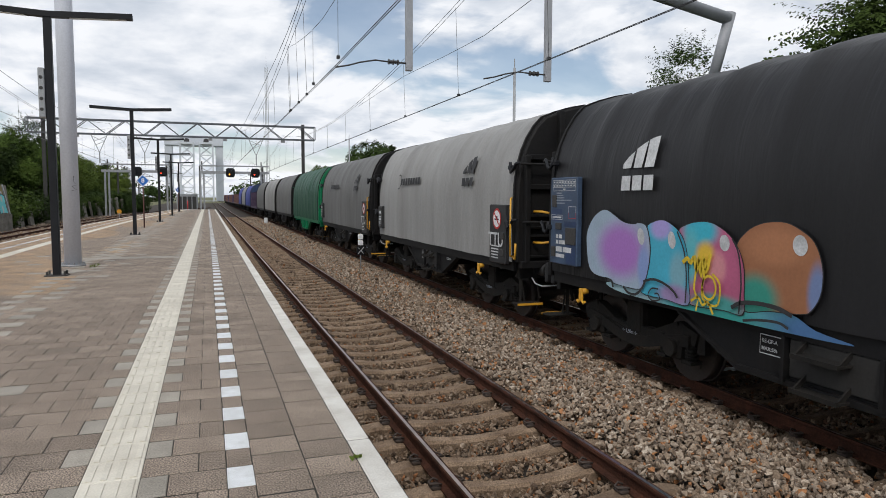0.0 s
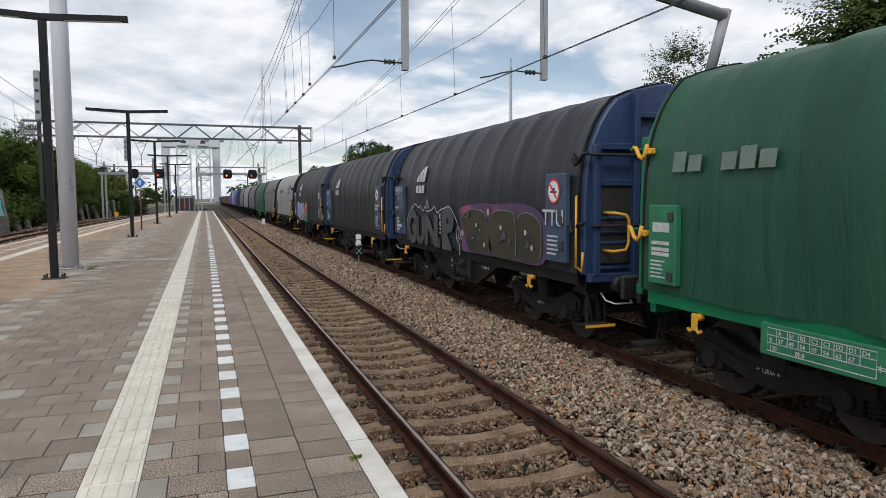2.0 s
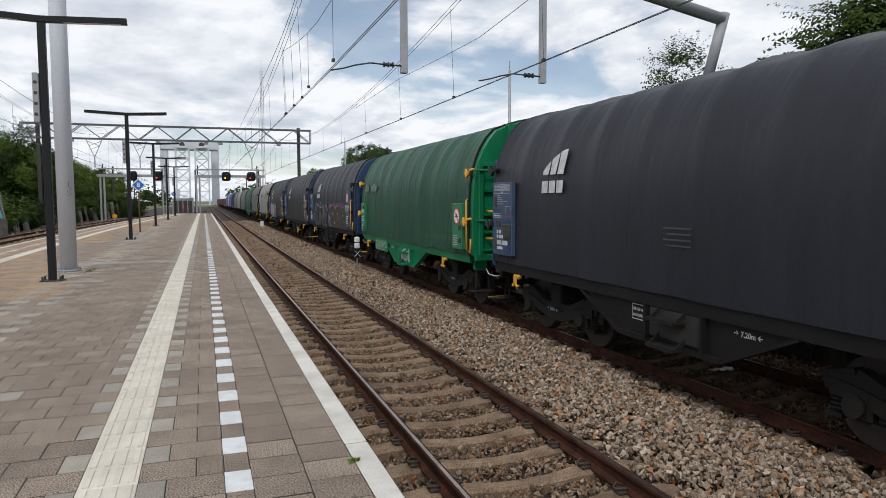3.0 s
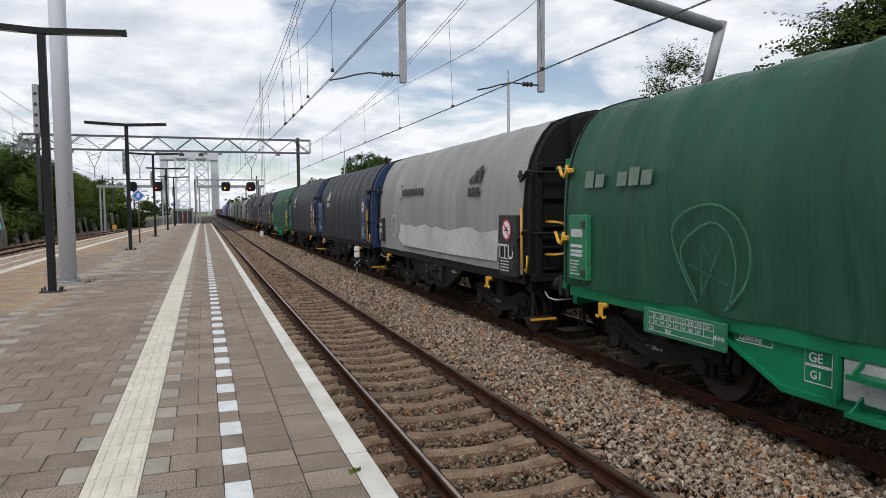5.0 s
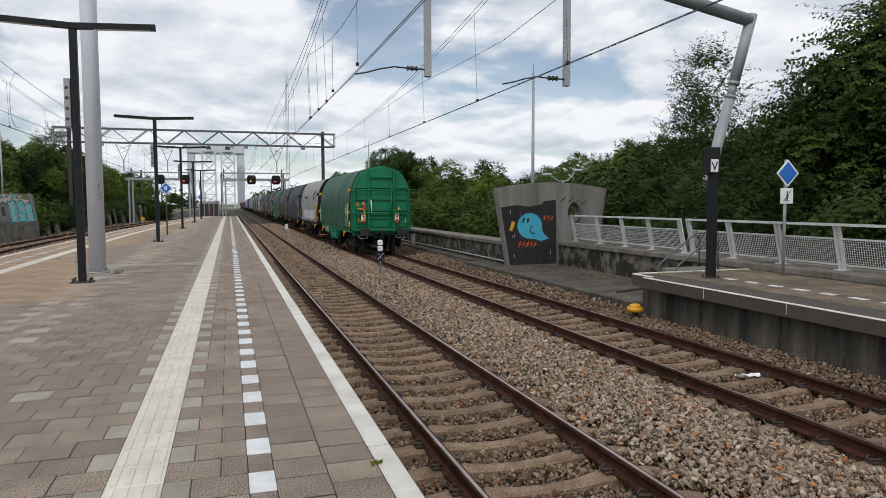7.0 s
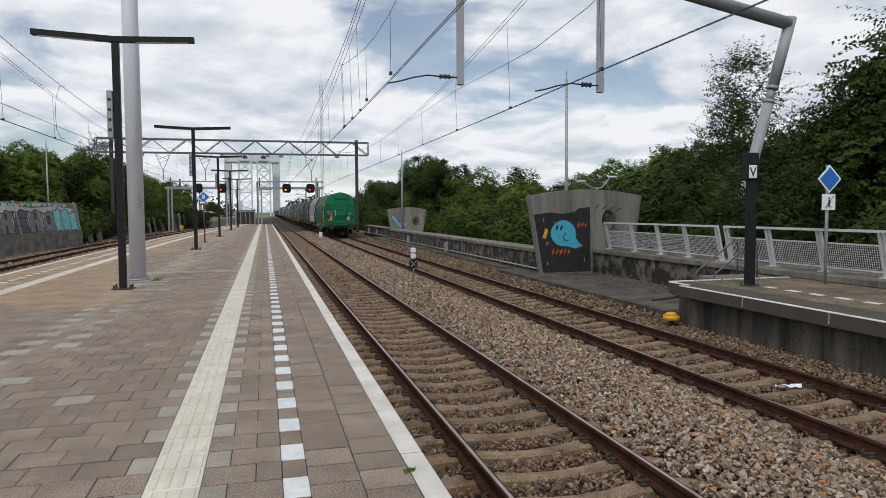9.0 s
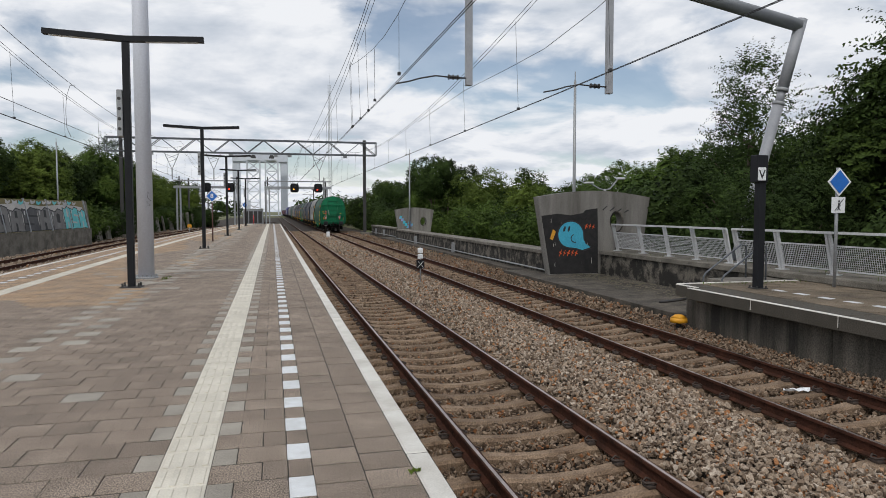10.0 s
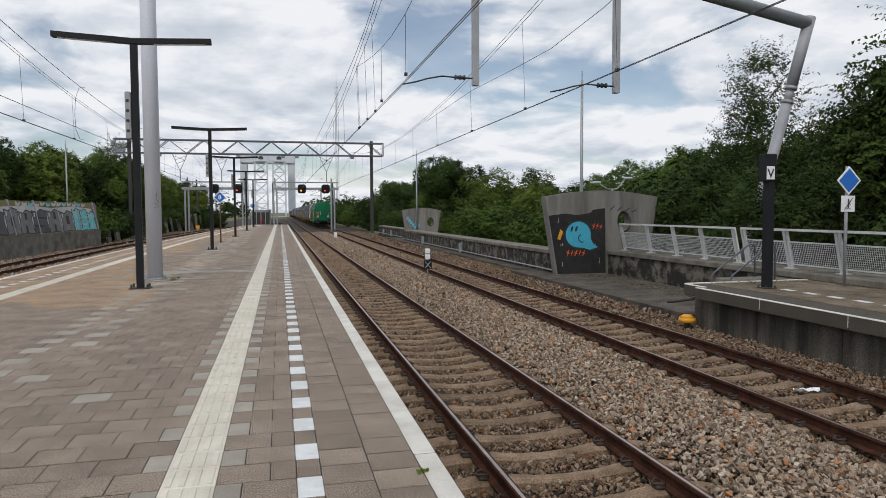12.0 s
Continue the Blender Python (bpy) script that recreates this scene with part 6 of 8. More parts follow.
def right_platform():
    p = tagged(empty("side_platform", 0, 0, 0), "low concrete platform end with a worn white edge", "platform", kind="structure")
    bm = bmesh.new()
    for i in range(14):
        box(bm, 8.72, 12.1, 13.0 - 2.0 * (i + 1) + 0.012, 13.0 - 2.0 * i, ZB - 0.1, -0.16, bevel=0.015)
    mesh("retaining_wall", bm, M["concrete_streak"], p)
    y = 13.42
    n = 0
    while y > -14:
        L_ = 0.75 if n == 0 else 2.0
        bm = bmesh.new()
        box(bm, 8.50 + (0.22 if n == 0 else 0), 9.25, y - L_ + 0.012, y, -0.24, -0.006, bevel=0.012)
        mesh("edge_slab", bm, M["slab_edge"], p)
        bm = bmesh.new()
        box(bm, 8.505 + (0.22 if n == 0 else 0), 8.59 + (0.22 if n == 0 else 0), y - L_ + 0.012, y, -0.2, 0.0, bevel=0.006)
        mesh("white_edge", bm, M["edge_white"], p)
        y -= L_
        n += 1
    bm = bmesh.new()
    box(bm, 8.76, 12.1, 13.36, 13.44, -0.2, 0.012, bevel=0.006)
    mesh("white_edge", bm, M["edge_white"], p)
    bm = bmesh.new()
    box(bm, 9.25, 12.3, -14, 13.36, -0.15, -0.010)
    mesh("paving", bm, M["joint"], p)
    V, Fc = [], []
    ra = random.Random(31)
    yy, rw = 13.33, 0
    while yy > 3.0:
        xx = 9.26 - (0.15 if rw % 2 else 0.0)
        while xx < 12.0:
            a0, a1, b0, b1, z, n = max(xx, 9.26) + .004, min(xx + .30, 12.25) - .004, yy - .296, yy - .004, ra.uniform(-.006, .0), len(V)
            V += [(a0, b0, -.03), (a1, b0, -.03), (a1, b1, -.03), (a0, b1, -.03), (a0, b0, z), (a1, b0, z), (a1, b1, z), (a0, b1, z)]
            Fc += [(n + i, n + (i + 1) % 4, n + 4 + (i + 1) % 4, n + 4 + i) for i in range(4)] + [(n + 4, n + 5, n + 6, n + 7)]
            xx += .30
        yy -= .30
        rw += 1
    me = bpy.data.meshes.new("paving_field")
    me.from_pydata(V, [], Fc)
    me.materials.append(M["platform_old"])
    o = new("paving_field", me)
    o.parent = p
    o["kind"] = "stuff"
    for i in range(18):
        bm = bmesh.new()
        box(bm, 9.95, 10.10, 12.2 - 0.61 * i, 12.5 - 0.61 * i, -0.02, 0.002)
        mesh("white_tile", bm, M["white_tile"], p)
    # steps and rail down to the walkway
    bm = bmesh.new()
    box(bm, 10.35, 12.0, 13.46, 14.6, ZB, -0.02, bevel=0.02)
    mesh("landing", bm, M["concrete"], p)
    bm = bmesh.new()
    for yy in (13.75, 14.45):
        tube(bm, [(11.35, yy, -0.02), (11.35, yy, 0.76), (11.2, yy, 0.80), (10.22, yy, 0.12), (10.16, yy, 0.02), (10.16, yy, -0.72)], 0.022, 8)
    mesh("stair_rail", bm, M["steel_mid"], p)
    bm = bmesh.new()
    tube(bm, [(8.9, 12.9, -0.25), (8.6, 13.6, -0.42), (8.5, 13.7, -0.44)], 0.03, 8)
    mesh("bent_pipe", bm, M["steel_dark"], p)


right_platform()


def walkway():
    bm = bmesh.new()
    for y0, y1, xa in ((13.5, 26, 9.0), (26, 62, 9.55)):
        box(bm, xa, 12.2, y0, y1, ZB - 0.1, -0.74, bevel=0.01)
    p = tagged(mesh("walkway", bm, M["path"]), "grey concrete service walkway with leaf litter", "walkway", kind="structure")
    bm = bmesh.new()
    rnd = random.Random(8)
    for i in range(900):
        x, y = rnd.gauss(11.2, 0.45), rnd.uniform(15, 23.3)
        if x > 11.9 or x < 9.6:
            continue
        a = rnd.uniform(0, 3.14)
        c, s = math.cos(a) * rnd.uniform(.02, .06), math.sin(a) * rnd.uniform(.02, .06)
        z = -0.735 + rnd.random() * 0.03
        bm.faces.new([bm.verts.new((x + u, y + v, z + w)) for u, v, w in ((c, s, 0), (-s, c, .01), (-c, -s, .0), (s, -c, .015))])
    tagged(mesh("leaf_litter", bm, M["soil"]), "dry brown leaf litter on the walkway", "leaf litter", kind="stuff")


walkway()


def low_wall(x0, x1, y0, y1, zt, name):
    p = tagged(empty(name, 0, 0, 0), "stained low concrete parapet wall with a flat coping", "wall", kind="structure")
    n = max(1, round((y1 - y0) / 3.2))
    for i in range(n):
        a, b = y0 + (y1 - y0) * i / n, y0 + (y1 - y0) * (i + 1) / n
        bm = bmesh.new()
        box(bm, x0 + 0.06, x1 - 0.06, a + 0.006, b - 0.006, ZB - 0.1, zt - 0.14)
        mesh("wall_panel", bm, M["concrete_dark"], p)
        bm = bmesh.new()
        box(bm, x0, x1, a + 0.004, b - 0.004, zt - 0.14, zt, bevel=0.012)
        mesh("coping", bm, M["concrete"], p)
    bm = bmesh.new()
    rod(bm, (x0 - 0.03, y0, -0.62), (x0 - 0.03, y1, -0.62), 0.03, 8)
    mesh("conduit", bm, M["galv"], p)
    for i in range(2):
        yy = y0 + (y1 - y0) * (0.42 + 0.33 * i)
        bm = bmesh.new()
        box(bm, x0 - 0.10, x0 + 0.05, yy - 0.16, yy + 0.16, -0.74, -0.18, bevel=0.01)
        mesh("junction_box", bm, M["galv"], p)
    return p


low_wall(10.1, 11.1, 24.2, 56.5, 0.12, "wall_east")
low_wall(10.6, 11.4, 59.5, 75, 0.12, "wall_east_far")


def fence_wall():
    p = tagged(empty("wall_fence", 0, 0, 0), "mossy concrete wall carrying the railing", "wall", kind="structure")
    for a, b in ((15.2, 19.2), (19.2, 23.4), (11.0, 15.2), (6.0, 11.0), (0.0, 6.0), (-8, 0)):
        bm = bmesh.new()
        box(bm, 12.0, 13.2, a + 0.005, b - 0.005, ZB - 0.1, 0.0)
        mesh("wall_panel", bm, M["concrete_dark"], p)
        bm = bmesh.new()
        box(bm, 11.93, 13.3, a + 0.003, b - 0.003, 0.0, 0.15, bevel=0.015)
        mesh("coping", bm, M["concrete"], p)


fence_wall()


def railing():
    p = tagged(empty("railing", 12.5, 0, 0.15), "light grey metal railing with leaning posts and wire mesh panels", "railing")
    ys = [23.0, 21.2, 19.6, 18.1, 16.55, 16.15, 14.55, 12.9, 11.25, 9.6, 7.95, 6.3, 4.6, 2.9, 1.2]
    lean = -0.22

    def at(u, y, z):
        return (lean * z / 0.98 + u, y, z)
    for y in ys:
        bm = bmesh.new()
        for d in (-0.055, 0.055):
            bar(bm, at(0, y + d, 0.02), at(0, y + d, 0.97), 0.075, 0.04)
        mesh("post", bm, M["light_metal"], p)
        bm = bmesh.new()
        box(bm, -0.12, 0.12, y - 0.12, y + 0.12, 0, 0.025)
        mesh("foot_plate", bm, M["light_metal"], p)
    for a, b in ((23.05, 16.5), (16.2, 1.1)):
        bm = bmesh.new()
        bar(bm, at(0, a, 0.98), at(0, b, 0.98), 0.09, 0.055)
        mesh("top_rail", bm, M["light_metal"], p)
    for y0, y1 in zip(ys, ys[1:]):
        if y0 - y1 < 1:
            continue
        bm = bmesh.new()
        for z in (0.12, 0.68):
            bar(bm, at(0, y0 - 0.06, z), at(0, y1 + 0.06, z), 0.035)
        for y in (y0 - 0.07, y1 + 0.07):
            bar(bm, at(0, y, 0.12), at(0, y, 0.68), 0.035)
        fr = mesh("panel_frame", bm, M["light_metal"], p)
        bm = bmesh.new()
        n = int((y0 - y1 - 0.14) / 0.055)
        for i in range(1, n):
            y = y0 - 0.07 - (y0 - y1 - 0.14) * i / n
            bar(bm, at(0.008, y, 0.13), at(0.008, y, 0.67), 0.009)
        for i in range(1, 11):
            z = 0.12 + 0.56 * i / 11
            bar(bm, at(-0.004, y0 - 0.08, z), at(-0.004, y1 + 0.08, z), 0.009)
        mesh("wire_mesh", bm, M["light_metal"], fr)


railing()


def flared_wall(x, y, w, hole, name, label, s=1.0, turn=0.0):
    """A free-standing concrete slab, wider at its arched top, with a round opening."""
    p = tagged(empty(name, x, y, -0.75, turn), label, "concrete slab wall")
    top = 2.9 * s
    outline = [(0.0, 0.0), (-0.5 * s, top)]
    for i in range(1, 12):
        u = i / 12
        outline.append((-0.5 * s + (w + 1.0 * s - 0.5 * s) * u, top + 0.24 * s * math.sin(math.pi * u)))
    outline += [(w, top), (w - 0.45 * s, 0.0)]
    bm = bmesh.new()
    hx, hz, hr_, hv = hole
    seg = 24
    th = 0.45
    rings = []
    for yy in (0.0, th):
        out = [bm.verts.new((a, yy, b)) for a, b in outline]
        hol = [bm.verts.new((hx + hr_ * math.cos(2 * math.pi * i / seg), yy, hz + hv * math.sin(2 * math.pi * i / seg))) for i in range(seg)]
        es = [bm.edges.new((out[i], out[(i + 1) % len(out)])) for i in range(len(out))] + [bm.edges.new((hol[i], hol[(i + 1) % seg])) for i in range(seg)]
        bmesh.ops.triangle_fill(bm, edges=es, use_beauty=True)
        rings.append((out, hol))
    for a, b in ((rings[0][0], rings[1][0]), (rings[0][1], rings[1][1])):
        for i in range(len(a)):
            j = (i + 1) % len(a)
            bm.faces.new((a[i], a[j], b[j], b[i]))
    bmesh.ops.recalc_face_normals(bm, faces=bm.faces)
    mesh("slab", bm, M["slab_grey"], p)
    bm = bmesh.new()
    n = 24
    for yy in (-0.01,):
        ins = [bm.verts.new((hx + (hr_ + 0.0) * math.cos(2 * math.pi * i / n), yy, hz + hv * math.sin(2 * math.pi * i / n))) for i in range(n)]
        outv = [bm.verts.new((hx + (hr_ + 0.05) * math.cos(2 * math.pi * i / n), yy, hz + (hv + 0.05) * math.sin(2 * math.pi * i / n))) for i in range(n)]
        for i in range(n):
            bm.faces.new((ins[i], ins[(i + 1) % n], outv[(i + 1) % n], outv[i]))
    mesh("opening_rim", bm, M["concrete_dark"], p)
    return p


def flat_shape(name, pts, material, parent, y):
    bm = bmesh.new()
    v = [bm.verts.new((a, y, b)) for a, b in pts]
    f = bm.faces.new(v)
    f.normal_update()
    if f.normal.y > 0:
        f.normal_flip()
    return mesh(name, bm, material, parent)


fw = flared_wall(9.97, 23.45, 4.1, (2.70, 1.98, 0.24, 0.36), "flared_slab", "flared grey concrete slab with a round hole and blue graffiti")
flat_shape("black_paint_patch", [(0.012, 0.04), (-0.355, 2.2), (0.3, 2.28), (0.8, 2.22), (1.3, 2.3), (1.42, 2.42), (1.9, 2.48), (1.92, 1.9), (1.95, 0.04)], GM["soot"], fw, -0.006)
drop = [(0.82 + 0.50 * math.cos(a), 1.50 + 0.48 * math.sin(a)) for a in [math.pi * 2 * i / 36 for i in range(0, 27)]]
tail = [(1.02, 1.00), (1.30, 0.92), (1.62, 1.02), (1.44, 1.14), (1.34, 1.30)]
flat_shape("blue_drop_outline", [(0.84 + (x - 0.84) * 1.10, 1.46 + (z - 1.46) * 1.11) for x, z in drop + tail], TM["ink"], fw, -0.010)
flat_shape("blue_drop", drop + tail, GM["cyan"], fw, -0.014)
for a in range(7):
    b0, b1 = 1.9 + a * 0.45, 1.9 + (a + 1) * 0.45
    flat_shape("curl", [(0.98 + r_ * math.cos(b), 1.36 + r_ * math.sin(b)) for r_, b in ((.17, b0), (.17, b1), (.13, b1), (.13, b0))], TM["ink"], fw, -0.018)
rdrip = random.Random(12)
for k in range(14):
    x0, z0 = rdrip.uniform(-0.1, 1.85), rdrip.uniform(0.3, 2.1)
    flat_shape("pale_drip", [(x0, z0), (x0 + .025, z0), (x0 + .02, z0 + rdrip.uniform(.08, .3)), (x0 + .004, z0 + .1)], GM["pale"] if k % 3 else TM["ink"], fw, -0.0085)
for dx in (-0.16, 0.02):
    flat_shape("drop_mark", [(0.72 + dx + a - 0.78, b + 0.16) for a, b in blob(0.78, 1.55, 0.045, 0.11, 14, tilt=-0.3)], TM["ink"], fw, -0.018)
flat_shape("yellow_dash", [(-0.02, 1.35), (0.10, 1.30), (0.22, 1.62), (0.10, 1.70)], M["yellow"], fw, -0.018)
for i, (x0, z0, w_, h_) in enumerate(((0.35, 0.70, 0.12, 0.24), (0.52, 0.72, 0.10, 0.2), (0.66, 0.70, 0.14, 0.22), (0.84, 0.72, 0.10, 0.2), (0.98, 0.70, 0.12, 0.2), (1.38, 1.70, 0.12, 0.2), (1.54, 1.72, 0.1, 0.18), (1.68, 1.70, 0.1, 0.16))):
    flat_shape("orange_scrawl", [(x0, z0), (x0 + w_ * 0.3, z0), (x0 + w_, z0 + h_), (x0 + w_ * 0.7, z0 + h_)], GM["spray_orange"], fw, -0.018)
    flat_shape("orange_scrawl", [(x0, z0 + h_ * .6), (x0 + w_, z0 + h_ * .3), (x0 + w_, z0 + h_ * .45), (x0, z0 + h_ * .75)], GM["spray_orange"], fw, -0.022)
for i in range(4):
    flat_shape("scribble", [(2.1 + .3 * i, 2.42 - .03 * i), (2.14 + .3 * i, 2.40 - .03 * i), (2.32 + .3 * i, 2.56 - .05 * i), (2.28 + .3 * i, 2.58 - .05 * i)], TM["ink"], fw, -0.006)
fw2 = flared_wall(10.75, 58.2, 3.0, (2.05, 1.5, 0.24, 0.34), "flared_slab", "flared grey concrete slab with a round hole and pale blue scrawls", 0.86)
for i in range(7):
    flat_shape("blue_scrawl", [(-0.1 + .16 * i, 1.7 - .2 * i + (.55 if i > 4 else 0)), (.12 + .16 * i, 1.7 - .2 * i + (.55 if i > 4 else 0)), (.16 + .16 * i, 1.95 - .2 * i + (.55 if i > 4 else 0)), (-.04 + .16 * i, 1.95 - .2 * i + (.55 if i > 4 else 0))], GM["sky_blue"], fw2, -0.006)


def light_pole(x, y, z0, z1, name="light_pole", lab="slender grey steel pole behind the slab wall"):
    p = tagged(empty(name, x, y, z0), lab, "pole", "slender poles")
    bm = bmesh.new()
    rod(bm, (0, 0, 0), (0, 0, (z1 - z0)), 0.075, 12, 0.05)
    mesh("shaft", bm, M["galv"], p)
    bm = bmesh.new()
    rod(bm, (0, 0, z1 - z0), (0, 0, z1 - z0 + 0.35), 0.02, 6)
    mesh("tip", bm, M["galv"], p)
    return p


light_pole(11.63, 25.0, ZB, 6.75)
light_pole(11.55, 58.0, -0.75, 6.6)
light_pole(-16.8, 61.0, ZB, 7.2)


def street_lamp():
    p = tagged(empty("street_lamp", 14.0, 27.0, ZB), "grey street lamp with two curved arms and small heads", "street lamp")
    bm = bmesh.new()
    rod(bm, (0, 0, 0), (0, 0, 3.55), 0.05, 10)
    mesh("shaft", bm, M["galv"], p)
    for s, up in ((-1, 0.15), (1, 0.35)):
        bm = bmesh.new()
        tube(bm, [(0, 0, 3.5), (s * 0.25, 0, 3.55), (s * 0.6, 0, 3.6 + up)], 0.03, 8)
        mesh("arm", bm, M["galv"], p)
        bm = bmesh.new()
        box(bm, *sorted((s * 0.55, s * 0.95)), -0.1, 0.1, 3.6 + up, 3.7 + up, bevel=0.04)
        mesh("head", bm, M["light_metal"], p)


street_lamp()


def yellow_cap():
    p = tagged(empty("track_sensor", 8.45, 12.85, ZB), "small yellow domed trackside sensor on a dark stub", "track sensor")
    bm = bmesh.new()
    rod(bm, (0, 0, 0), (0, 0, 0.22), 0.06, 10)
    mesh("stub", bm, M["steel_dark"], p)
    bm = bmesh.new()
    rod(bm, (0, 0, 0.20), (0, 0, 0.30), 0.19, 16, 0.17)
    rod(bm, (0, 0, 0.30), (0, 0, 0.36), 0.17, 16, 0.08)
    mesh("cap", bm, M["orange"], p)


yellow_cap()


def plastic_scrap():
    bm = bmesh.new()
    rnd = random.Random(5)
    n = 7
    V = [[bm.verts.new((0.06 * i + rnd.uniform(-.015, .015), 0.035 * j + rnd.uniform(-.012, .012), rnd.uniform(0, 0.05))) for i in range(n)] for j in range(4)]
    for j in range(3):
        for i in range(n - 1):
            bm.faces.new((V[j][i], V[j][i + 1], V[j + 1][i + 1], V[j + 1][i]))
    ob = tagged(mesh("plastic_scrap", bm, M["white_sign"]), "crumpled white plastic scrap lying between the rails", "litter")
    ob.matrix_basis = pose(6.98, 8.0, ZB + 0.04, 0, 0, -20)


plastic_scrap()

# ---- left-hand side: noise barrier with graffiti, fence ----


def noise_barrier():
    p = tagged(empty("noise_barrier", 0, 0, 0), "leaning ochre noise barrier covered with large graffiti letters", "noise barrier")
    a, b = Vector((-17.4, 34.0, 0)), Vector((-14.0, 58.2, 0))
    d = (b - a).normalized()
    nrm = Vector((d.y, -d.x, 0))
    Lw = (b - a).length
    m = Matrix(((d.x, nrm.x, 0, a.x), (d.y, nrm.y, 0, a.y), (0, 0, 1, 0), (0, 0, 0, 1)))
    p.matrix_basis = m                       # local: x along, y towards the track, z up
    n = 8
    for i in range(n):
        u0, u1 = Lw * i / n, Lw * (i + 1) / n - 0.03
        bm = bmesh.new()
        box(bm, u0, u1, 0.0, 0.30, ZB - 0.1, 0.30)
        mesh("plinth", bm, M["concrete"], p)
        bm = bmesh.new()
        v = [bm.verts.new(q) for q in ((u0, 0.1, 0.3), (u1, 0.1, 0.3), (u1, -0.35, 2.42), (u0, -0.35, 2.42), (u0, 0.0, 0.3), (u1, 0.0, 0.3), (u1, -0.45, 2.42), (u0, -0.45, 2.42))]
        for f in ((0, 1, 2, 3), (4, 7, 6, 5), (3, 2, 6, 7), (0, 3, 7, 4), (1, 5, 6, 2)):
            bm.faces.new([v[k] for k in f])
        mesh("barrier_panel", bm, GM["ochre_wall"], p)
        bm = bmesh.new()
        bar(bm, (u1 + 0.015, 0.12, 0.3), (u1 + 0.015, -0.33, 2.47), 0.10)
        mesh("barrier_post", bm, M["galv"], p)
    bm = bmesh.new()
    v = [bm.verts.new(q) for q in ((Lw, 0.15, 0.2), (Lw + 0.15, 0.15, 0.2), (Lw + 1.1, -0.5, 2.42), (Lw, -0.4, 2.42))]
    bm.faces.new(v)
    r = bmesh.ops.extrude_face_region(bm, geom=bm.faces[:])
    bmesh.ops.translate(bm, verts=[q for q in r["geom"] if isinstance(q, bmesh.types.BMVert)], vec=(0, -0.25, 0))
    bmesh.ops.recalc_face_normals(bm, faces=bm.faces)
    mesh("end_slab", bm, M["concrete"], p)
    # lettering as plain painted shapes on the leaning face
    def face(name, pts, material, off):
        bm = bmesh.new()
        v = [bm.verts.new((u, 0.1 - 0.45 * (z - 0.3) / 2.45 + off, z)) for u, z in pts]
        f = bm.faces.new(v)
        f.normal_update()
        if f.normal.y < 0:
            f.normal_flip()
        mesh(name, bm, material, p)
    rnd = random.Random(3)

    def band(u, w_, hi, grow):
        g = grow
        return [(u - g, 0.36 - g * .3), (u + w_ * .45, 0.42 - g), (u + w_ + g, 0.36 - g * .3), (u + w_ * .92 + g, 1.1), (u + w_ + g, hi + g),
                (u + w_ * .62, hi + .14 + g), (u + w_ * .35, hi - .06 + g), (u - g + .05, hi + .05 + g), (u + .1 - g, 1.15)]
    u = 6.2
    i = 0
    face("graffiti_ground", [(5.5, 0.34), (Lw - 0.2, 0.34), (Lw - 0.5, 1.95), (Lw - 3.5, 2.12), (Lw - 7, 1.98), (Lw - 10, 2.15), (Lw - 14, 2.0), (5.8, 2.1)], GM["pale"], 0.016)
    while u < Lw - 1.2:
        last = u > Lw - 5.4
        w_ = rnd.uniform(1.05, 1.3) if last else rnd.uniform(1.5, 1.95)
        hi = rnd.uniform(1.6, 1.85)
        fill = GM["mint"] if last else (GM["dull_grey"], GM["dull_grey"], GM["silver"])[i % 3]
        face("graffiti_outline", band(u, w_, hi, 0.07), TM["ink"], 0.022)
        face("graffiti_letter", band(u, w_, hi, 0.0), fill, 0.028)
        edge = GM["pale"] if last else TM["ink"]
        k = i % 4
        if k in (0, 2):
            face("graffiti_stroke", [(u + w_ * .34, 0.4), (u + w_ * .50, 0.4), (u + w_ * .52, 0.85), (u + w_ * .38, 0.9)], edge, 0.034)
            face("graffiti_stroke", [(u + w_ * .42, 1.25), (u + w_ * .60, 1.2), (u + w_ * .64, hi), (u + w_ * .46, hi)], edge, 0.034)
        elif k == 1:
            face("graffiti_stroke", [(u, 0.78), (u + w_ * .62, 0.72), (u + w_ * .66, 0.84), (u, 0.90)], edge, 0.034)
            face("graffiti_stroke", [(u + w_ * .35, 1.28), (u + w_ * .98, 1.24), (u + w_ * .98, 1.36), (u + w_ * .38, 1.42)], edge, 0.034)
        else:
            face("graffiti_stroke", [(u + w_ * .36, 0.85), (u + w_ * .62, 0.82), (u + w_ * .68, 1.4), (u + w_ * .52, 1.5), (u + w_ * .38, 1.38)], edge, 0.034)
        face("graffiti_highlight", [(u + w_ * .08, hi - .32), (u + w_ * .16, hi - .32), (u + w_ * .20, hi - .05), (u + w_ * .12, hi - .05)], GM["whitewash"], 0.034)
        u += w_ + 0.06
        i += 1
    for i in range(13):
        x0 = Lw - 11.5 + i * 0.78
        h0 = rnd.uniform(2.06, 2.16)
        face("graffiti_tag", [(x0, h0), (x0 + .25, h0 - .05), (x0 + .62, h0 + .08), (x0 + .66, h0 + .22), (x0 + .34, h0 + .14), (x0 + .05, h0 + .25)], (GM["pale"], GM["whitewash"], GM["mint"])[i % 3], 0.02)


noise_barrier()


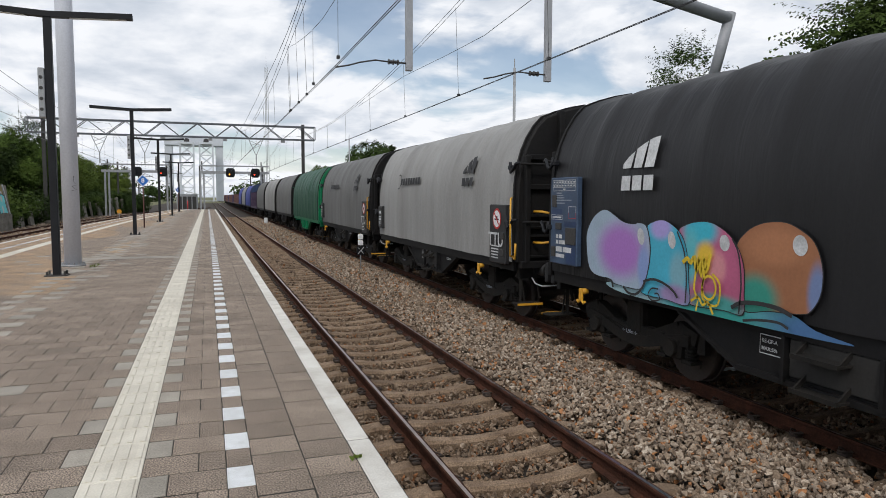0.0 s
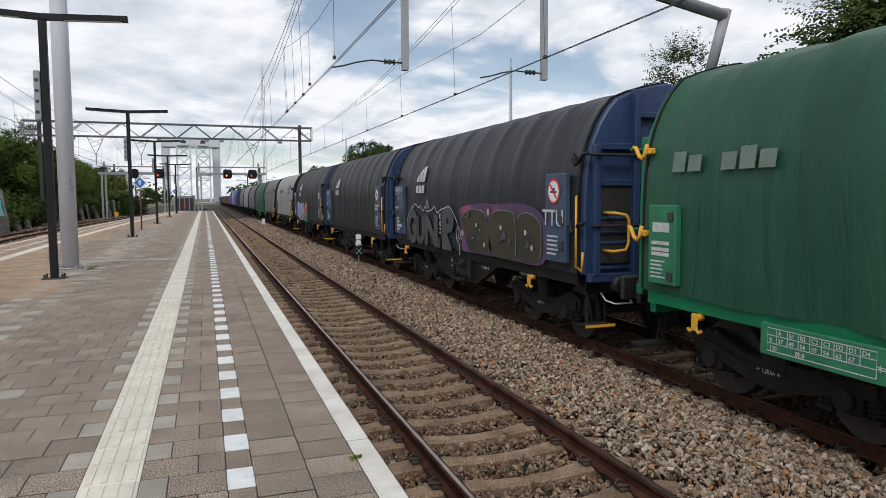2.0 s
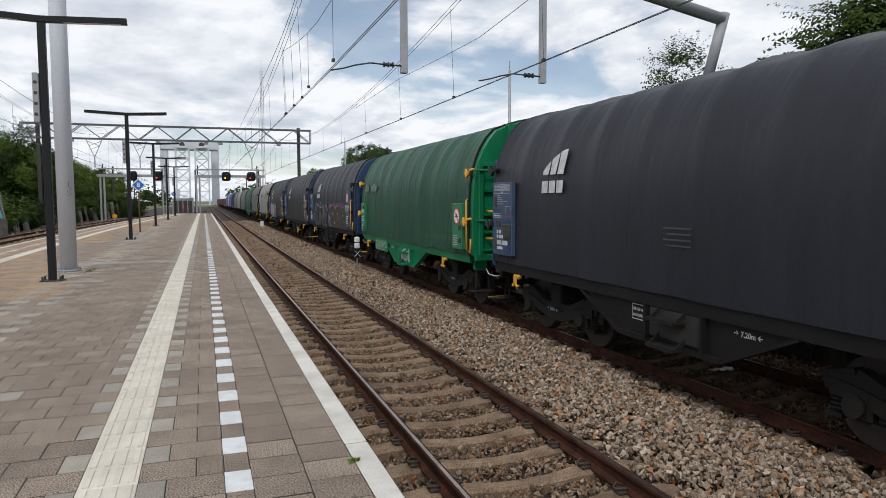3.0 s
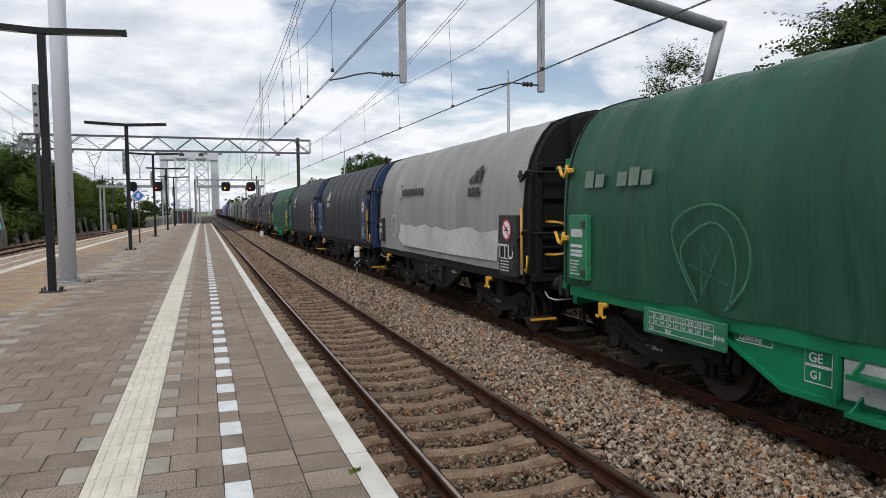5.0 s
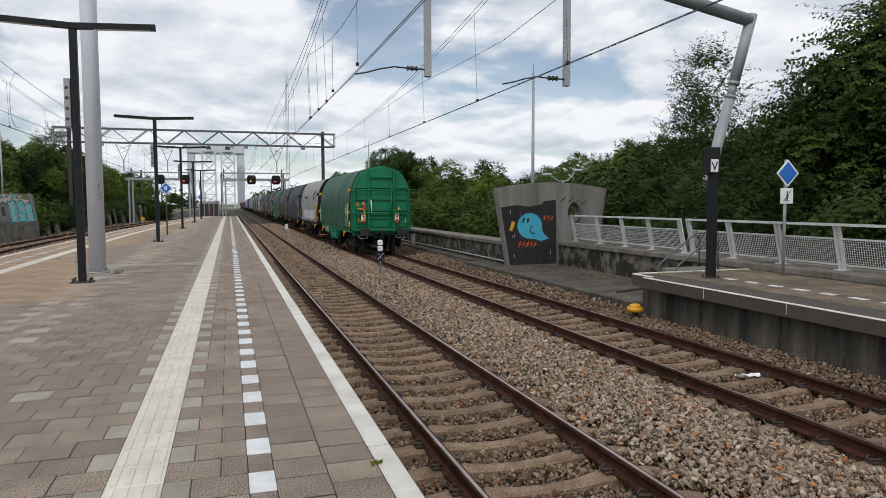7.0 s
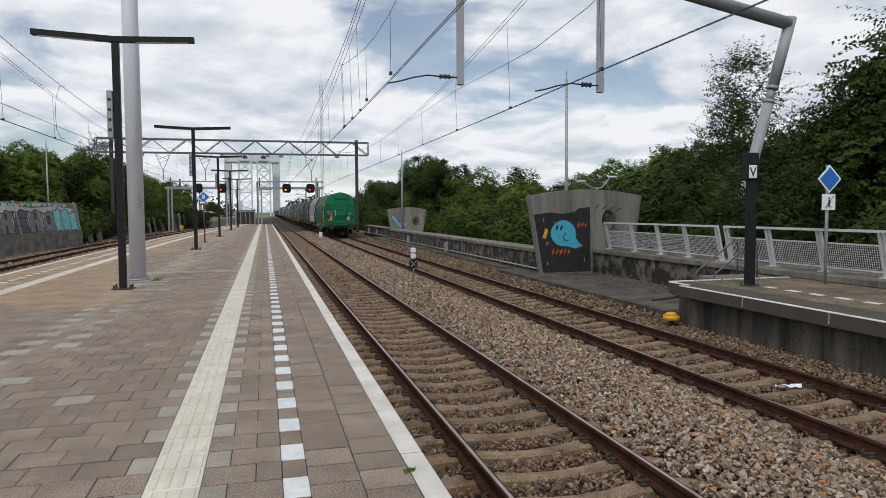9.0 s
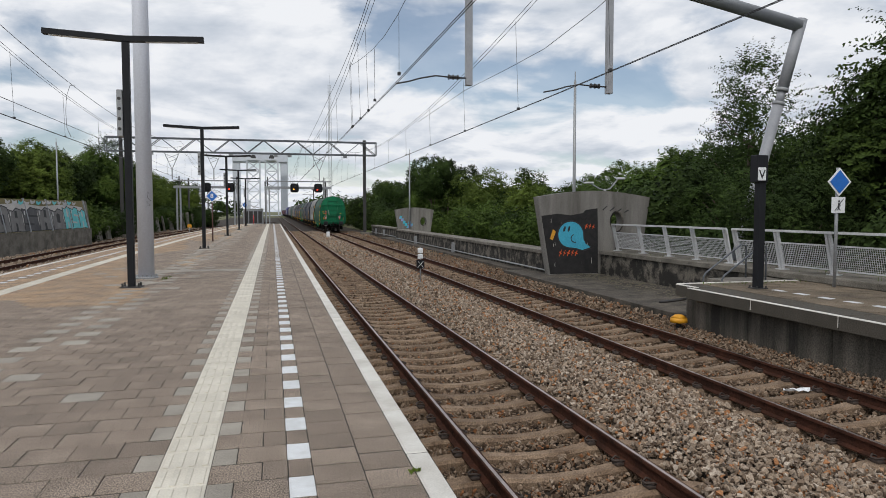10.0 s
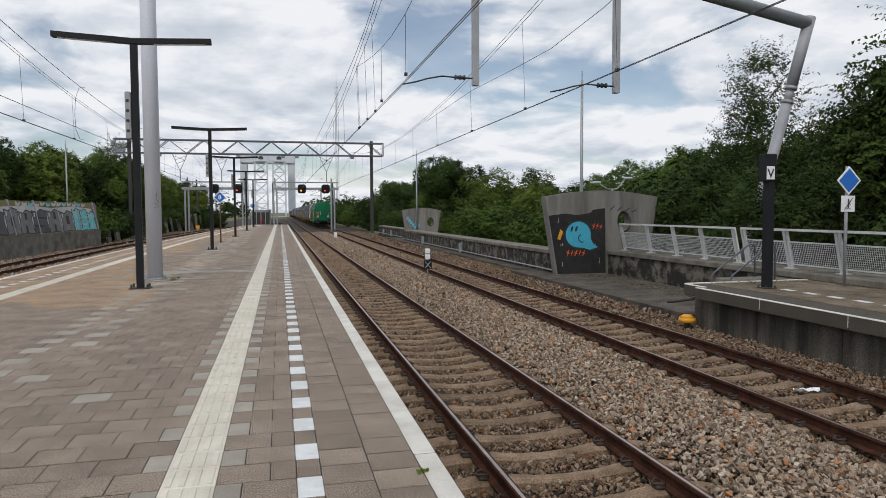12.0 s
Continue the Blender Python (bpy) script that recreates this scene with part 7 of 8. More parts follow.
def old_panels():
    """Overgrown concrete panels along the left bank."""
    rnd = random.Random(12)
    for i in range(16):
        y = 62 + i * 3.4
        x = -14.9 + 0.0009 * max(0, y - 45) ** 2 - 0.4
        bm = bmesh.new()
        h = rnd.uniform(1.7, 2.6)
        v = [bm.verts.new(q) for q in ((0, 0, 0), (0, 1.6, 0), (-0.3, 1.9, h), (-0.3, -0.25, h + rnd.uniform(-.3, .2)))]
        bm.faces.new(v)
        r = bmesh.ops.extrude_face_region(bm, geom=bm.faces[:])
        bmesh.ops.translate(bm, verts=[q for q in r["geom"] if isinstance(q, bmesh.types.BMVert)], vec=(-0.2, 0, 0))
        bmesh.ops.recalc_face_normals(bm, faces=bm.faces)
        ob = tagged(mesh("concrete_panel", bm, M["concrete"]), "weathered concrete barrier panel overgrown with ivy", "barrier panel", "old barrier panels")
        ob.matrix_basis = pose(x, y, ZB, 0, 0, rnd.uniform(-6, 6))


old_panels()


def orange_lamp():
    p = tagged(empty("trackside_sign", -9.6, 86, ZB), "small orange trackside sign", "sign")
    bm = bmesh.new()
    rod(bm, (0, 0, 0), (0, 0, 0.7), 0.04, 8)
    mesh("stake", bm, M["galv"], p)
    bm = bmesh.new()
    rod(bm, (0, 0.02, 0.85), (0, -0.02, 0.85), 0.26, 12)
    mesh("disc", bm, M["orange"], p)


orange_lamp()

# ---- far end: buffer structures, lift bridge, radio mast ----


def lift_bridge():
    y = 420.0
    p = tagged(empty("lift_bridge", -6.5, y, 0), "white steel lift bridge with lattice towers over the tracks", "lift bridge")
    bm = bmesh.new()
    box(bm, -9.0, 9.0, -2.5, 2.5, 17.4, 20.8, bevel=0.25)
    mesh("cross_girder", bm, M["bridge_white"], p)
    for s in (-1, 1):
        bm = bmesh.new()
        box(bm, *sorted((s * 6.6, s * 9.0)), -2.0, 2.0, -0.6, 17.4, bevel=0.2)
        mesh("pylon", bm, M["bridge_white"], p)
    for xc in (-2.1, 3.7):
        t = bmesh.new()
        for dx in (-2.0, 2.0):
            for dy in (-2.0, 2.0):
                box(t, xc + dx - 0.22, xc + dx + 0.22, -8 + dy - 0.22, -8 + dy + 0.22, -0.6, 17.8)
        box(t, xc - 2.3, xc + 2.3, -10.3, -5.7, 17.5, 18.1)
        tw = mesh("tower", t, M["bridge_white"], p)
        for k in range(5):
            z0, z1 = 0.5 + k * 3.4, 0.5 + (k + 1) * 3.4
            for (a, b) in (((xc - 2, z0), (xc + 2, z1)), ((xc + 2, z0), (xc - 2, z1)), ((xc - 2, z1), (xc + 2, z1))):
                for yb in (-10, -6):
                    b2 = bmesh.new()
                    bar(b2, (a[0], yb, a[1]), (b[0], yb, b[1]), 0.16)
                    mesh("brace", b2, M["bridge_white"], tw)
        b2 = bmesh.new()
        rod(b2, (xc, -8.5, 18.6), (xc, -7.5, 18.6), 0.8, 20)
        mesh("sheave", b2, M["steel_dark"], tw)
    bm = bmesh.new()
    box(bm, -9, 9, -3, 40, -0.70, -0.58)
    mesh("deck", bm, M["galv"], p)
    for xx in (-5.2, 1.6):
        bm = bmesh.new()
        box(bm, xx - .15, xx + .15, -2, 60, 1.0, 1.4)
        for k in range(12):
            bar(bm, (xx, -2 + 5 * k, 1.2), (xx, 0.5 + 5 * k, 5.0), 0.25)
            bar(bm, (xx, 0.5 + 5 * k, 5.0), (xx, 3 + 5 * k, 1.2), 0.25)
        box(bm, xx - .15, xx + .15, -2, 60, 4.9, 5.3)
        mesh("side_truss", bm, M["bridge_white"], p)
    p.scale = (1.75, 1.75, 1.75)


lift_bridge()


def radio_mast():
    p = tagged(empty("radio_mast", 24.6, 300, ZB), "tall slender red and white lattice radio mast", "radio mast")
    for dx, dy in ((-.6, -.6), (.6, -.6), (0, .6)):
        bm = bmesh.new()
        rod(bm, (dx, dy, 0), (dx, dy, 57), 0.09, 5)
        mesh("chord", bm, M["galv"], p)
    bm = bmesh.new()
    for k in range(38):
        z = 1.5 * k
        bar(bm, (-.6, -.6, z), (.6, -.6, z + 1.5), 0.07)
        bar(bm, (.6, -.6, z), (-.6, -.6, z + 1.5), 0.07)
    mesh("lattice", bm, M["light_metal"], p)
    bm = bmesh.new()
    rod(bm, (0, 0, 57), (0, 0, 62), 0.05, 5)
    mesh("antenna", bm, M["galv"], p)


radio_mast()


def hut():
    p = tagged(empty("stair_hut", -3.4, 128, ZB), "small grey glazed stair hut near the platform end", "hut")
    bm = bmesh.new()
    box(bm, -1.7, 1.7, 0, 9, 0, 3.0)
    mesh("wall", bm, M["galv"], p)
    bm = bmesh.new()
    v = [bm.verts.new(q) for q in ((-1.9, -.3, 3.9), (1.9, -.3, 2.9), (1.9, 9.3, 2.9), (-1.9, 9.3, 3.9))]
    bm.faces.new(v)
    r = bmesh.ops.extrude_face_region(bm, geom=bm.faces[:])
    bmesh.ops.translate(bm, verts=[q for q in r["geom"] if isinstance(q, bmesh.types.BMVert)], vec=(0, 0, 0.15))
    mesh("roof", bm, M["light_metal"], p)
    for k in range(4):
        bm = bmesh.new()
        box(bm, -1.5 + 0.8 * k, -0.85 + 0.8 * k, -0.03, 0.0, 0.4, 2.6)
        mesh("window", bm, M["steel_dark"], p)


hut()
for x, y in ((-1.2, 93.0), (-4.2, 88)):
    p = tagged(empty("red_post", x - 1.2, y, 0), "short red and white post at the platform end", "post", "platform end posts")
    bm = bmesh.new()
    rod(bm, (0, 0, -0.05), (0, 0, 1.1), 0.07, 8)
    mesh("shaft", bm, M["red"], p)

# ---- trees and undergrowth ----


def leaf_mat(name, col, col2):
    mt = mat(name, col, 0.75, col2=col2, scale=0.5, fine=3, bump=0.0, rnd=0.26, spec=0.12, objvar=0.32)
    return mt


LEAF = dict(
    mid=leaf_mat("leaf_mid", (0.080, 0.122, 0.024), (0.037, 0.066, 0.014)),
    dark=leaf_mat("leaf_dark", (0.046, 0.074, 0.018), (0.021, 0.038, 0.010)),
    light=leaf_mat("leaf_light", (0.135, 0.185, 0.034), (0.080, 0.120, 0.024)),
)


def unit(a):
    return a / (np.linalg.norm(a, axis=1, keepdims=True) + 1e-9)


def leaves(pos, direc, size, rng, facing=None):
    """Pointed leaf blades at pos, along direc, turned roughly to facing."""
    n = len(pos)
    if facing is None:
        facing = rng.normal(size=(n, 3))
    nn = unit(facing)
    d = unit(direc - nn * (direc * nn).sum(1, keepdims=True))
    s = np.cross(nn, d)
    L_ = size * rng.uniform(0.7, 1.35, (n, 1))
    a, c = pos, pos + d * L_ - nn * L_ * 0.10
    m = pos + d * L_ * 0.45
    v = np.stack([a, m + s * L_ * 0.30 + nn * L_ * 0.06, c, m - s * L_ * 0.30 + nn * L_ * 0.06], 1).reshape(-1, 3)
    f = np.arange(n * 4).reshape(n, 4)
    return v, f


def crown(seed, rx, rz, n_spr, per, leaf, spr_len, lumps=7, up=0.35, flat=1.0, knots=11, tight=1.0):
    """Sprigs of leaves on small knots, the knots on uneven lumps, the lumps round the middle of a crown."""
    rng = np.random.default_rng(seed)
    ax = np.array([rx, rx, rz])
    cen = unit(rng.normal(size=(lumps, 3))) * rng.uniform(0.30, 0.62, (lumps, 1))
    rad = rng.uniform(0.34, 0.52, lumps)
    kd = unit(rng.normal(size=(lumps * knots, 3)) + np.repeat(cen, knots, 0) * 1.2)
    kc = np.repeat(cen, knots, 0) + kd * np.repeat(rad, knots)[:, None] * rng.uniform(0.75, 1.0, (lumps * knots, 1))
    kr = np.repeat(rad, knots) * rng.uniform(0.34, 0.58, lumps * knots) * tight
    k = rng.integers(0, lumps * knots, n_spr)
    dirs = unit(rng.normal(size=(n_spr, 3)) + kd[k] * 0.9)
    depth = rng.uniform(0.35, 1.0, (n_spr, 1)) ** 0.5
    base = (kc[k] + dirs * kr[k, None] * depth) * ax
    grow = unit((dirs * 0.8 + rng.normal(size=(n_spr, 3)) * 0.4) * np.array([1, 1, flat]) + np.array([0, 0, up]))
    ln = spr_len * rng.uniform(0.4, 1.25, (n_spr, 1))
    P, D, F = [], [], []
    for i in range(per):
        u = (i + 0.5) / per
        P.append(base + grow * ln * u + np.array([0, 0, -0.28]) * ln * u * u)
        side = unit(np.cross(grow, rng.normal(size=(n_spr, 3)) * 0.3 + np.array([0, 0, 1.0])))
        D.append(side * (1 if i % 2 else -1) + grow * 0.5 + np.array([0, 0, -0.25]) + rng.normal(size=(n_spr, 3)) * 0.25)
        F.append(dirs * 0.9 + kd[k] * 0.4 + np.array([0, 0, 0.45]) + rng.normal(size=(n_spr, 3)) * 0.45)
    return leaves(np.concatenate(P), np.concatenate(D), leaf, rng, np.concatenate(F))


def from_arrays(name, v, f, material):
    me = bpy.data.meshes.new(name)
    me.from_pydata(v.tolist(), [], f.tolist())
    me.materials.append(material)
    return me


def trunk_mesh(seed, h, r, spread, n=7):
    rnd = random.Random(seed)
    bm = bmesh.new()
    pts = [(0, 0, -0.2)]
    x = y = 0
    for i in range(1, 6):
        x += rnd.uniform(-.12, .12)
        y += rnd.uniform(-.12, .12)
        pts.append((x, y, h * i / 5))
    for (a, b), i in zip(zip(pts, pts[1:]), range(5)):
        rod(bm, a, b, r * (1 - 0.15 * i), 8, r * (1 - 0.15 * (i + 1)))
    for k in range(n):
        z = h * rnd.uniform(0.35, 0.95)
        a = rnd.uniform(0, 6.28)
        l_ = spread * rnd.uniform(0.5, 0.95)
        p0 = Vector((0, 0, z))
        p1 = p0 + Vector((math.cos(a) * l_ * .5, math.sin(a) * l_ * .5, l_ * 0.45))
        p2 = p1 + Vector((math.cos(a + .3) * l_ * .5, math.sin(a + .3) * l_ * .5, l_ * 0.55))
        rod(bm, p0, p1, r * 0.4, 6, r * 0.25)
        rod(bm, p1, p2, r * 0.25, 6, r * 0.08)
    return bm


CROWNS = {
    "big_a": from_arrays("crown", *crown(1, 3.6, 4.2, 4200, 6, 0.16, 0.50, 11), LEAF["mid"]),
    "big_b": from_arrays("crown", *crown(2, 3.4, 3.8, 4200, 6, 0.16, 0.50, 11), LEAF["dark"]),
    "airy": from_arrays("crown", *crown(3, 2.5, 3.6, 1000, 13, 0.12, 1.25, 12, 0.7, tight=0.8), LEAF["dark"]),
    "mid_a": from_arrays("crown", *crown(4, 3.3, 3.3, 3800, 6, 0.16, 0.42, 9), LEAF["mid"]),
    "mid_b": from_arrays("crown", *crown(5, 3.4, 3.1, 3800, 6, 0.16, 0.42, 9), LEAF["dark"]),
    "mid_c": from_arrays("crown", *crown(6, 3.1, 3.1, 3800, 6, 0.16, 0.42, 9), LEAF["light"]),
    "bush_a": from_arrays("crown", *crown(7, 2.1, 1.6, 1300, 6, 0.13, 0.40, 8), LEAF["dark"]),
    "bush_b": from_arrays("crown", *crown(8, 2.0, 1.5, 1300, 6, 0.13, 0.40, 8), LEAF["mid"]),
    "near_frond": from_arrays("crown", *crown(9, 2.6, 3.6, 1500, 19, 0.15, 1.7, 13, 0.15, flat=0.35, tight=0.8), LEAF["mid"]),
    "near_dark": from_arrays("crown", *crown(10, 3.1, 3.4, 4800, 8, 0.12, 0.55, 11), LEAF["dark"]),
}


def tree(kind, x, y, top, s=1.0, z0=ZB, rot=0.0, label="leafy green broadleaf tree on the embankment", sz=1.0):
    me = CROWNS[kind]
    zs = [v.co.z for v in me.vertices]
    hi = np.percentile(zs, 99.5)
    cz = top - z0 - hi * s * sz
    p = tagged(empty("tree", x, y, z0, rot), label, "tree", "trees along the line")
    c = new("crown", me)
    c.parent = p
    c.matrix_basis = Matrix.LocRotScale((0, 0, cz), None, (s, s, s * sz))
    bm = trunk_mesh(int(x * 7 + y), max(cz, 0.8), 0.10 + 0.05 * s, 2.2 * s)
    mesh("trunk", bm, M["bark"], p)
    return p


def bush(kind, x, y, s=1.0, rot=0.0, z0=ZB, lab="dense dark green bush beside the railway"):
    me = CROWNS[kind]
    p = tagged(empty("bush", x, y, z0, rot), lab, "bush", "bushes along the line")
    c = new("foliage", me)
    c.parent = p
    c.matrix_basis = Matrix.LocRotScale((0, 0, 1.2 * s), None, (s, s, s))
    bm = bmesh.new()
    for k in range(4):
        a = k * 1.6
        rod(bm, (0, 0, -0.1), (math.cos(a) * 0.6 * s, math.sin(a) * 0.6 * s, 1.2 * s), 0.04, 6, 0.015)
    mesh("stem", bm, M["bark"], p)
    return p


rnd = random.Random(77)
CREST_AZ = [5, 10, 16, 20, 22, 24.2, 26.9, 29.6, 32.2, 35, 40, 60]
CREST_UP = [0.035, 0.048, 0.042, 0.036, 0.040, 0.046, 0.060, 0.073, 0.090, 0.103, 0.13, 0.24]
LEFT_AZ = [5, 7.3, 8.9, 11.2, 13.5, 14.3, 15.8, 17, 18.8, 30]
LEFT_UP = [0.032, 0.041, 0.046, 0.070, 0.078, 0.076, 0.082, 0.080, 0.100, 0.13]


def treetop(x, y):
    """The crest of the wooded banks rises towards the near end of the line."""
    az = math.degrees(math.atan2(abs(x), y))
    return 1.62 + y * float(np.interp(az, CREST_AZ, CREST_UP) if x > 0 else np.interp(az, LEFT_AZ, LEFT_UP))


# near right
tree("near_dark", 21.0, 16.2, 6.9, 1.2, rot=40, label="tall dense dark green tree behind the railing")
tree("near_frond", 18.9, 16.6, 7.7, 0.95, rot=10, label="tall tree with long drooping light green fronds")
tree("near_dark", 24.6, 20.8, 6.2, 1.1, rot=110, label="tall dense dark green tree behind the railing")
tree("near_frond", 21.6, 13.4, 9.6, 1.25, rot=200, label="tall tree with long drooping light green fronds")
tree("near_dark", 20.2, 17.6, 5.9, 1.05, rot=140, label="tall dense dark green tree behind the railing")
tree("near_dark", 14.6, 16.7, 2.9, 0.55, rot=300, label="low dense dark green tree beside the railing")
tree("near_dark", 15.6, 20.6, 3.2, 0.6, rot=60, label="low dense dark green tree beside the railing")
tree("airy", 23.4, 29.5, 9.7, 1.0, rot=70, label="airy open-crowned tree with upright leafy shoots")
tree("big_b", 26.0, 33.0, 5.6, 0.95, rot=20)
tree("big_b", 27.0, 26.0, 6.2, 1.0, rot=160)
tree("near_dark", 25.0, 24.0, 6.0, 1.0, rot=250)
for i in range(26):
    y = 36 + i * 4.4
    x = 21.5 + 8.5 * math.exp(-(y - 36) / 40) + rnd.uniform(-1.5, 3.0)
    top = treetop(x, y) + rnd.uniform(-0.6, 0.15)
    tree(rnd.choice(["mid_a", "mid_b", "mid_c", "mid_a"]), x, y, top, rnd.uniform(0.85, 1.15), rot=rnd.uniform(0, 360))
tree("mid_b", 20.6, 88.0, 8.7, 1.2, rot=30, label="dark rounded tree standing above the rest")
tree("mid_b", 23.0, 89.0, 8.3, 1.1, rot=130, label="dark rounded tree standing above the rest")
tree("mid_c", 19.7, 62.0, 5.5, 1.0, rot=0, label="bright green rounded tree beyond the parapet")
tree("mid_a", 21.4, 54.0, 5.0, 0.95, rot=10, label="bright green rounded tree beyond the parapet")
tree("mid_c", 18.6, 47.0, 3.7, 0.8, rot=80, label="bright green rounded tree beyond the parapet")
for i in range(14):
    x, y = 27 + rnd.uniform(0, 6), 30 + i * 6.5
    tree(rnd.choice(["mid_b", "mid_a"]), x, y, treetop(x, y) + rnd.uniform(-.5, .2), 1.25, rot=rnd.uniform(0, 360))
for i in range(18):
    y = 9 + i * 2.1
    bush(rnd.choice(["bush_a", "bush_b", "bush_a"]), 15.6 + rnd.uniform(0, 1.5) + max(0, (y - 26)) * 0.12, y, rnd.uniform(0.85, 1.3), rnd.uniform(0, 360))
for i in range(12):
    y = 8 + i * 2.4
    bush("bush_a", 18.3 + rnd.uniform(-.6, 1.5), y, rnd.uniform(1.5, 2.0), rnd.uniform(0, 360))
for i in range(22):
    y = 27 + i * 2.9
    x = 14.2 + rnd.uniform(0, 2.2) + (2.6 if 52 < y < 64 else 0)
    bush(rnd.choice(["bush_a", "bush_b"]), x, y, rnd.uniform(0.9, 1.3), rnd.uniform(0, 360))
for i in range(16):
    y = 92 + i * 6
    bush(rnd.choice(["bush_a", "bush_b"]), 13.0 + rnd.uniform(0, 3), y, rnd.uniform(1.2, 2.0), rnd.uniform(0, 360))
# left bank
for i in range(22):
    y = 46 + i * 4.6
    x = -19.5 - rnd.uniform(0, 5) + max(0, y - 70) * 0.04
    top = treetop(x, y) + rnd.uniform(-0.5, 0.3)
    tree(rnd.choice(["mid_a", "mid_c", "mid_b"]), x, y, top, rnd.uniform(1.0, 1.35), rot=rnd.uniform(0, 360))
for i in range(10):
    tree("mid_b", -25 - rnd.uniform(0, 4), 42 + i * 7, min(treetop(-26, 42 + i * 7), 8.0) + rnd.uniform(-.8, .3), 1.4, rot=rnd.uniform(0, 360))
for i in range(26):
    y = 59 + i * 2.7
    bush(rnd.choice(["bush_a", "bush_b"]), -16.2 + 0.0007 * max(0, y - 45) ** 2 - rnd.uniform(0, 1.4), y, rnd.uniform(0.9, 1.5), rnd.uniform(0, 360), lab="ivy-covered green bush beside the track")

tree("airy", -18.4, 85.0, 10.2, 1.15, rot=0, label="tall loose-crowned green tree above the bank")
tree("mid_a", -18.8, 84.0, 8.6, 1.0, rot=50, label="tall loose-crowned green tree above the bank")


def far_woods():
    vs, fs = [], []
    n = 0
    rr = random.Random(4)
    for i in range(150):
        a = rr.uniform(-0.75, 0.95)
        d = rr.uniform(230, 420)
        x, y = math.sin(a) * d, math.cos(a) * d
        if abs(x + 2) < 16:
            continue
        v, f = crown(100 + i % 6, 6, 5, 90, 4, 1.3, 3.0, 7)
        v = v + np.array([x, y, 2.6])
        vs.append(v)
        fs.append(f + n)
        n += len(v)
    ob = new("far_woods", from_arrays("far_woods", np.concatenate(vs), np.concatenate(fs), LEAF["dark"]))
    tagged(ob, "distant dark green woods along the horizon", "woods", kind="stuff")


far_woods()


def verge_weeds():
    """Low weeds along the foot of walls and a tuft at the platform edge."""
    rng = np.random.default_rng(5)
    P = []
    for x0, x1, y0, y1, n, z in ((12.2, 14.5, 8, 26, 2600, 0.0), (0.80, 0.90, 4.02, 4.10, 16, 0.0), (9.3, 12, 12.9, 13.4, 120, 0.0), (-2.6, -2.45, 17.2, 18.0, 60, 0.0), (13.2, 15.5, 20, 60, 3000, -0.9)):
        P.append(np.stack([rng.uniform(x0, x1, n), rng.uniform(y0, y1, n), np.full(n, z)], 1))
    P = np.concatenate(P)
    D = rng.normal(size=P.shape) * 0.5 + np.array([0, 0, 1.0])
    v, f = leaves(P, D, 0.035, rng)
    big = np.repeat((P[:, 0] > 12.15), 4)
    v[big, 2] = v[big, 2] * 5.0 + (0.0)
    tagged(new("weeds", from_arrays("weeds", v, f, LEAF["light"])), "small green weeds along edges and joints", "weeds", kind="stuff")


verge_weeds()

# ---- sleepers, fastenings, ballast ----


def sleeper_mesh():
    bm = bmesh.new()
    xs = [-1.27, -1.15, -0.95, -0.60, -0.30, 0, 0.30, 0.60, 0.95, 1.15, 1.27]
    zs = [-0.045, -0.02, 0.0, 0.0, -0.035, -0.045, -0.035, 0.0, 0.0, -0.02, -0.045]
    w = [0.105, 0.112, 0.112, 0.105, 0.085, 0.08, 0.085, 0.105, 0.112, 0.112, 0.105]
    rows = []
    for x, z, h in zip(xs, zs, w):
        rows.append([bm.verts.new(q) for q in ((x, -h, -0.14), (x, -h, z - 0.03), (x, -h + 0.03, z), (x, h - 0.03, z), (x, h, z - 0.03), (x, h, -0.14))])
    for a, b in zip(rows, rows[1:]):
        for k in range(5):
            bm.faces.new((a[k], b[k], b[k + 1], a[k + 1]))
    bm.faces.new(rows[0])
    bm.faces.new(rows[-1][::-1])
    bmesh.ops.recalc_face_normals(bm, faces=bm.faces)
    me = bpy.data.meshes.new("sleeper")
    bm.to_mesh(me)
    me.materials.append(M["sleeper"])
    return me


def clip_mesh():
    bm = bmesh.new()
    for s in (-1, 1):
        box(bm, s * 0.105 - 0.045, s * 0.105 + 0.045, -0.06, 0.06, 0.0, 0.035, bevel=0.01)
        tube(bm, [(s * 0.06, -0.05, 0.045), (s * 0.10, -0.065, 0.065), (s * 0.155, -0.03, 0.05), (s * 0.155, 0.03, 0.05), (s * 0.10, 0.065, 0.065), (s * 0.06, 0.05, 0.045)], 0.011, 5)
    me = bpy.data.meshes.new("rail_clip")
    bm.to_mesh(me)
    me.materials.append(M["clip"])
    return me


SLEEPER, CLIP = sleeper_mesh(), clip_mesh()
for c, lab in ((T1, "track bed beside the platform with concrete sleepers"), (T2, "second track bed with concrete sleepers")):
    bed = tagged(empty("track_bed", c, 0, ZR - 0.16), lab, "track bed", kind="structure")
    for i in range(-24, 140):
        y = 6.695 + 0.6 * i
        s = new("sleeper", SLEEPER)
        s.parent = bed
        s.matrix_basis = pose(0, y + random.uniform(-.012, .012), random.uniform(-.006, .004), 0, 0, random.uniform(-.5, .5))
        if -8 < i < 40:
            for k in (-1, 1):
                q = new("rail_clip", CLIP)
                q.parent = s
                q.matrix_basis = pose(k * GAUGE / 2, 0, 0.0)
bm = bmesh.new()
for i in range(120):
    y = 20 + 0.6 * i
    x = left_track(y)
    box(bm, x - 1.27, x + 1.27, y - 0.13, y + 0.13, ZR - 0.28, ZR - 0.165)
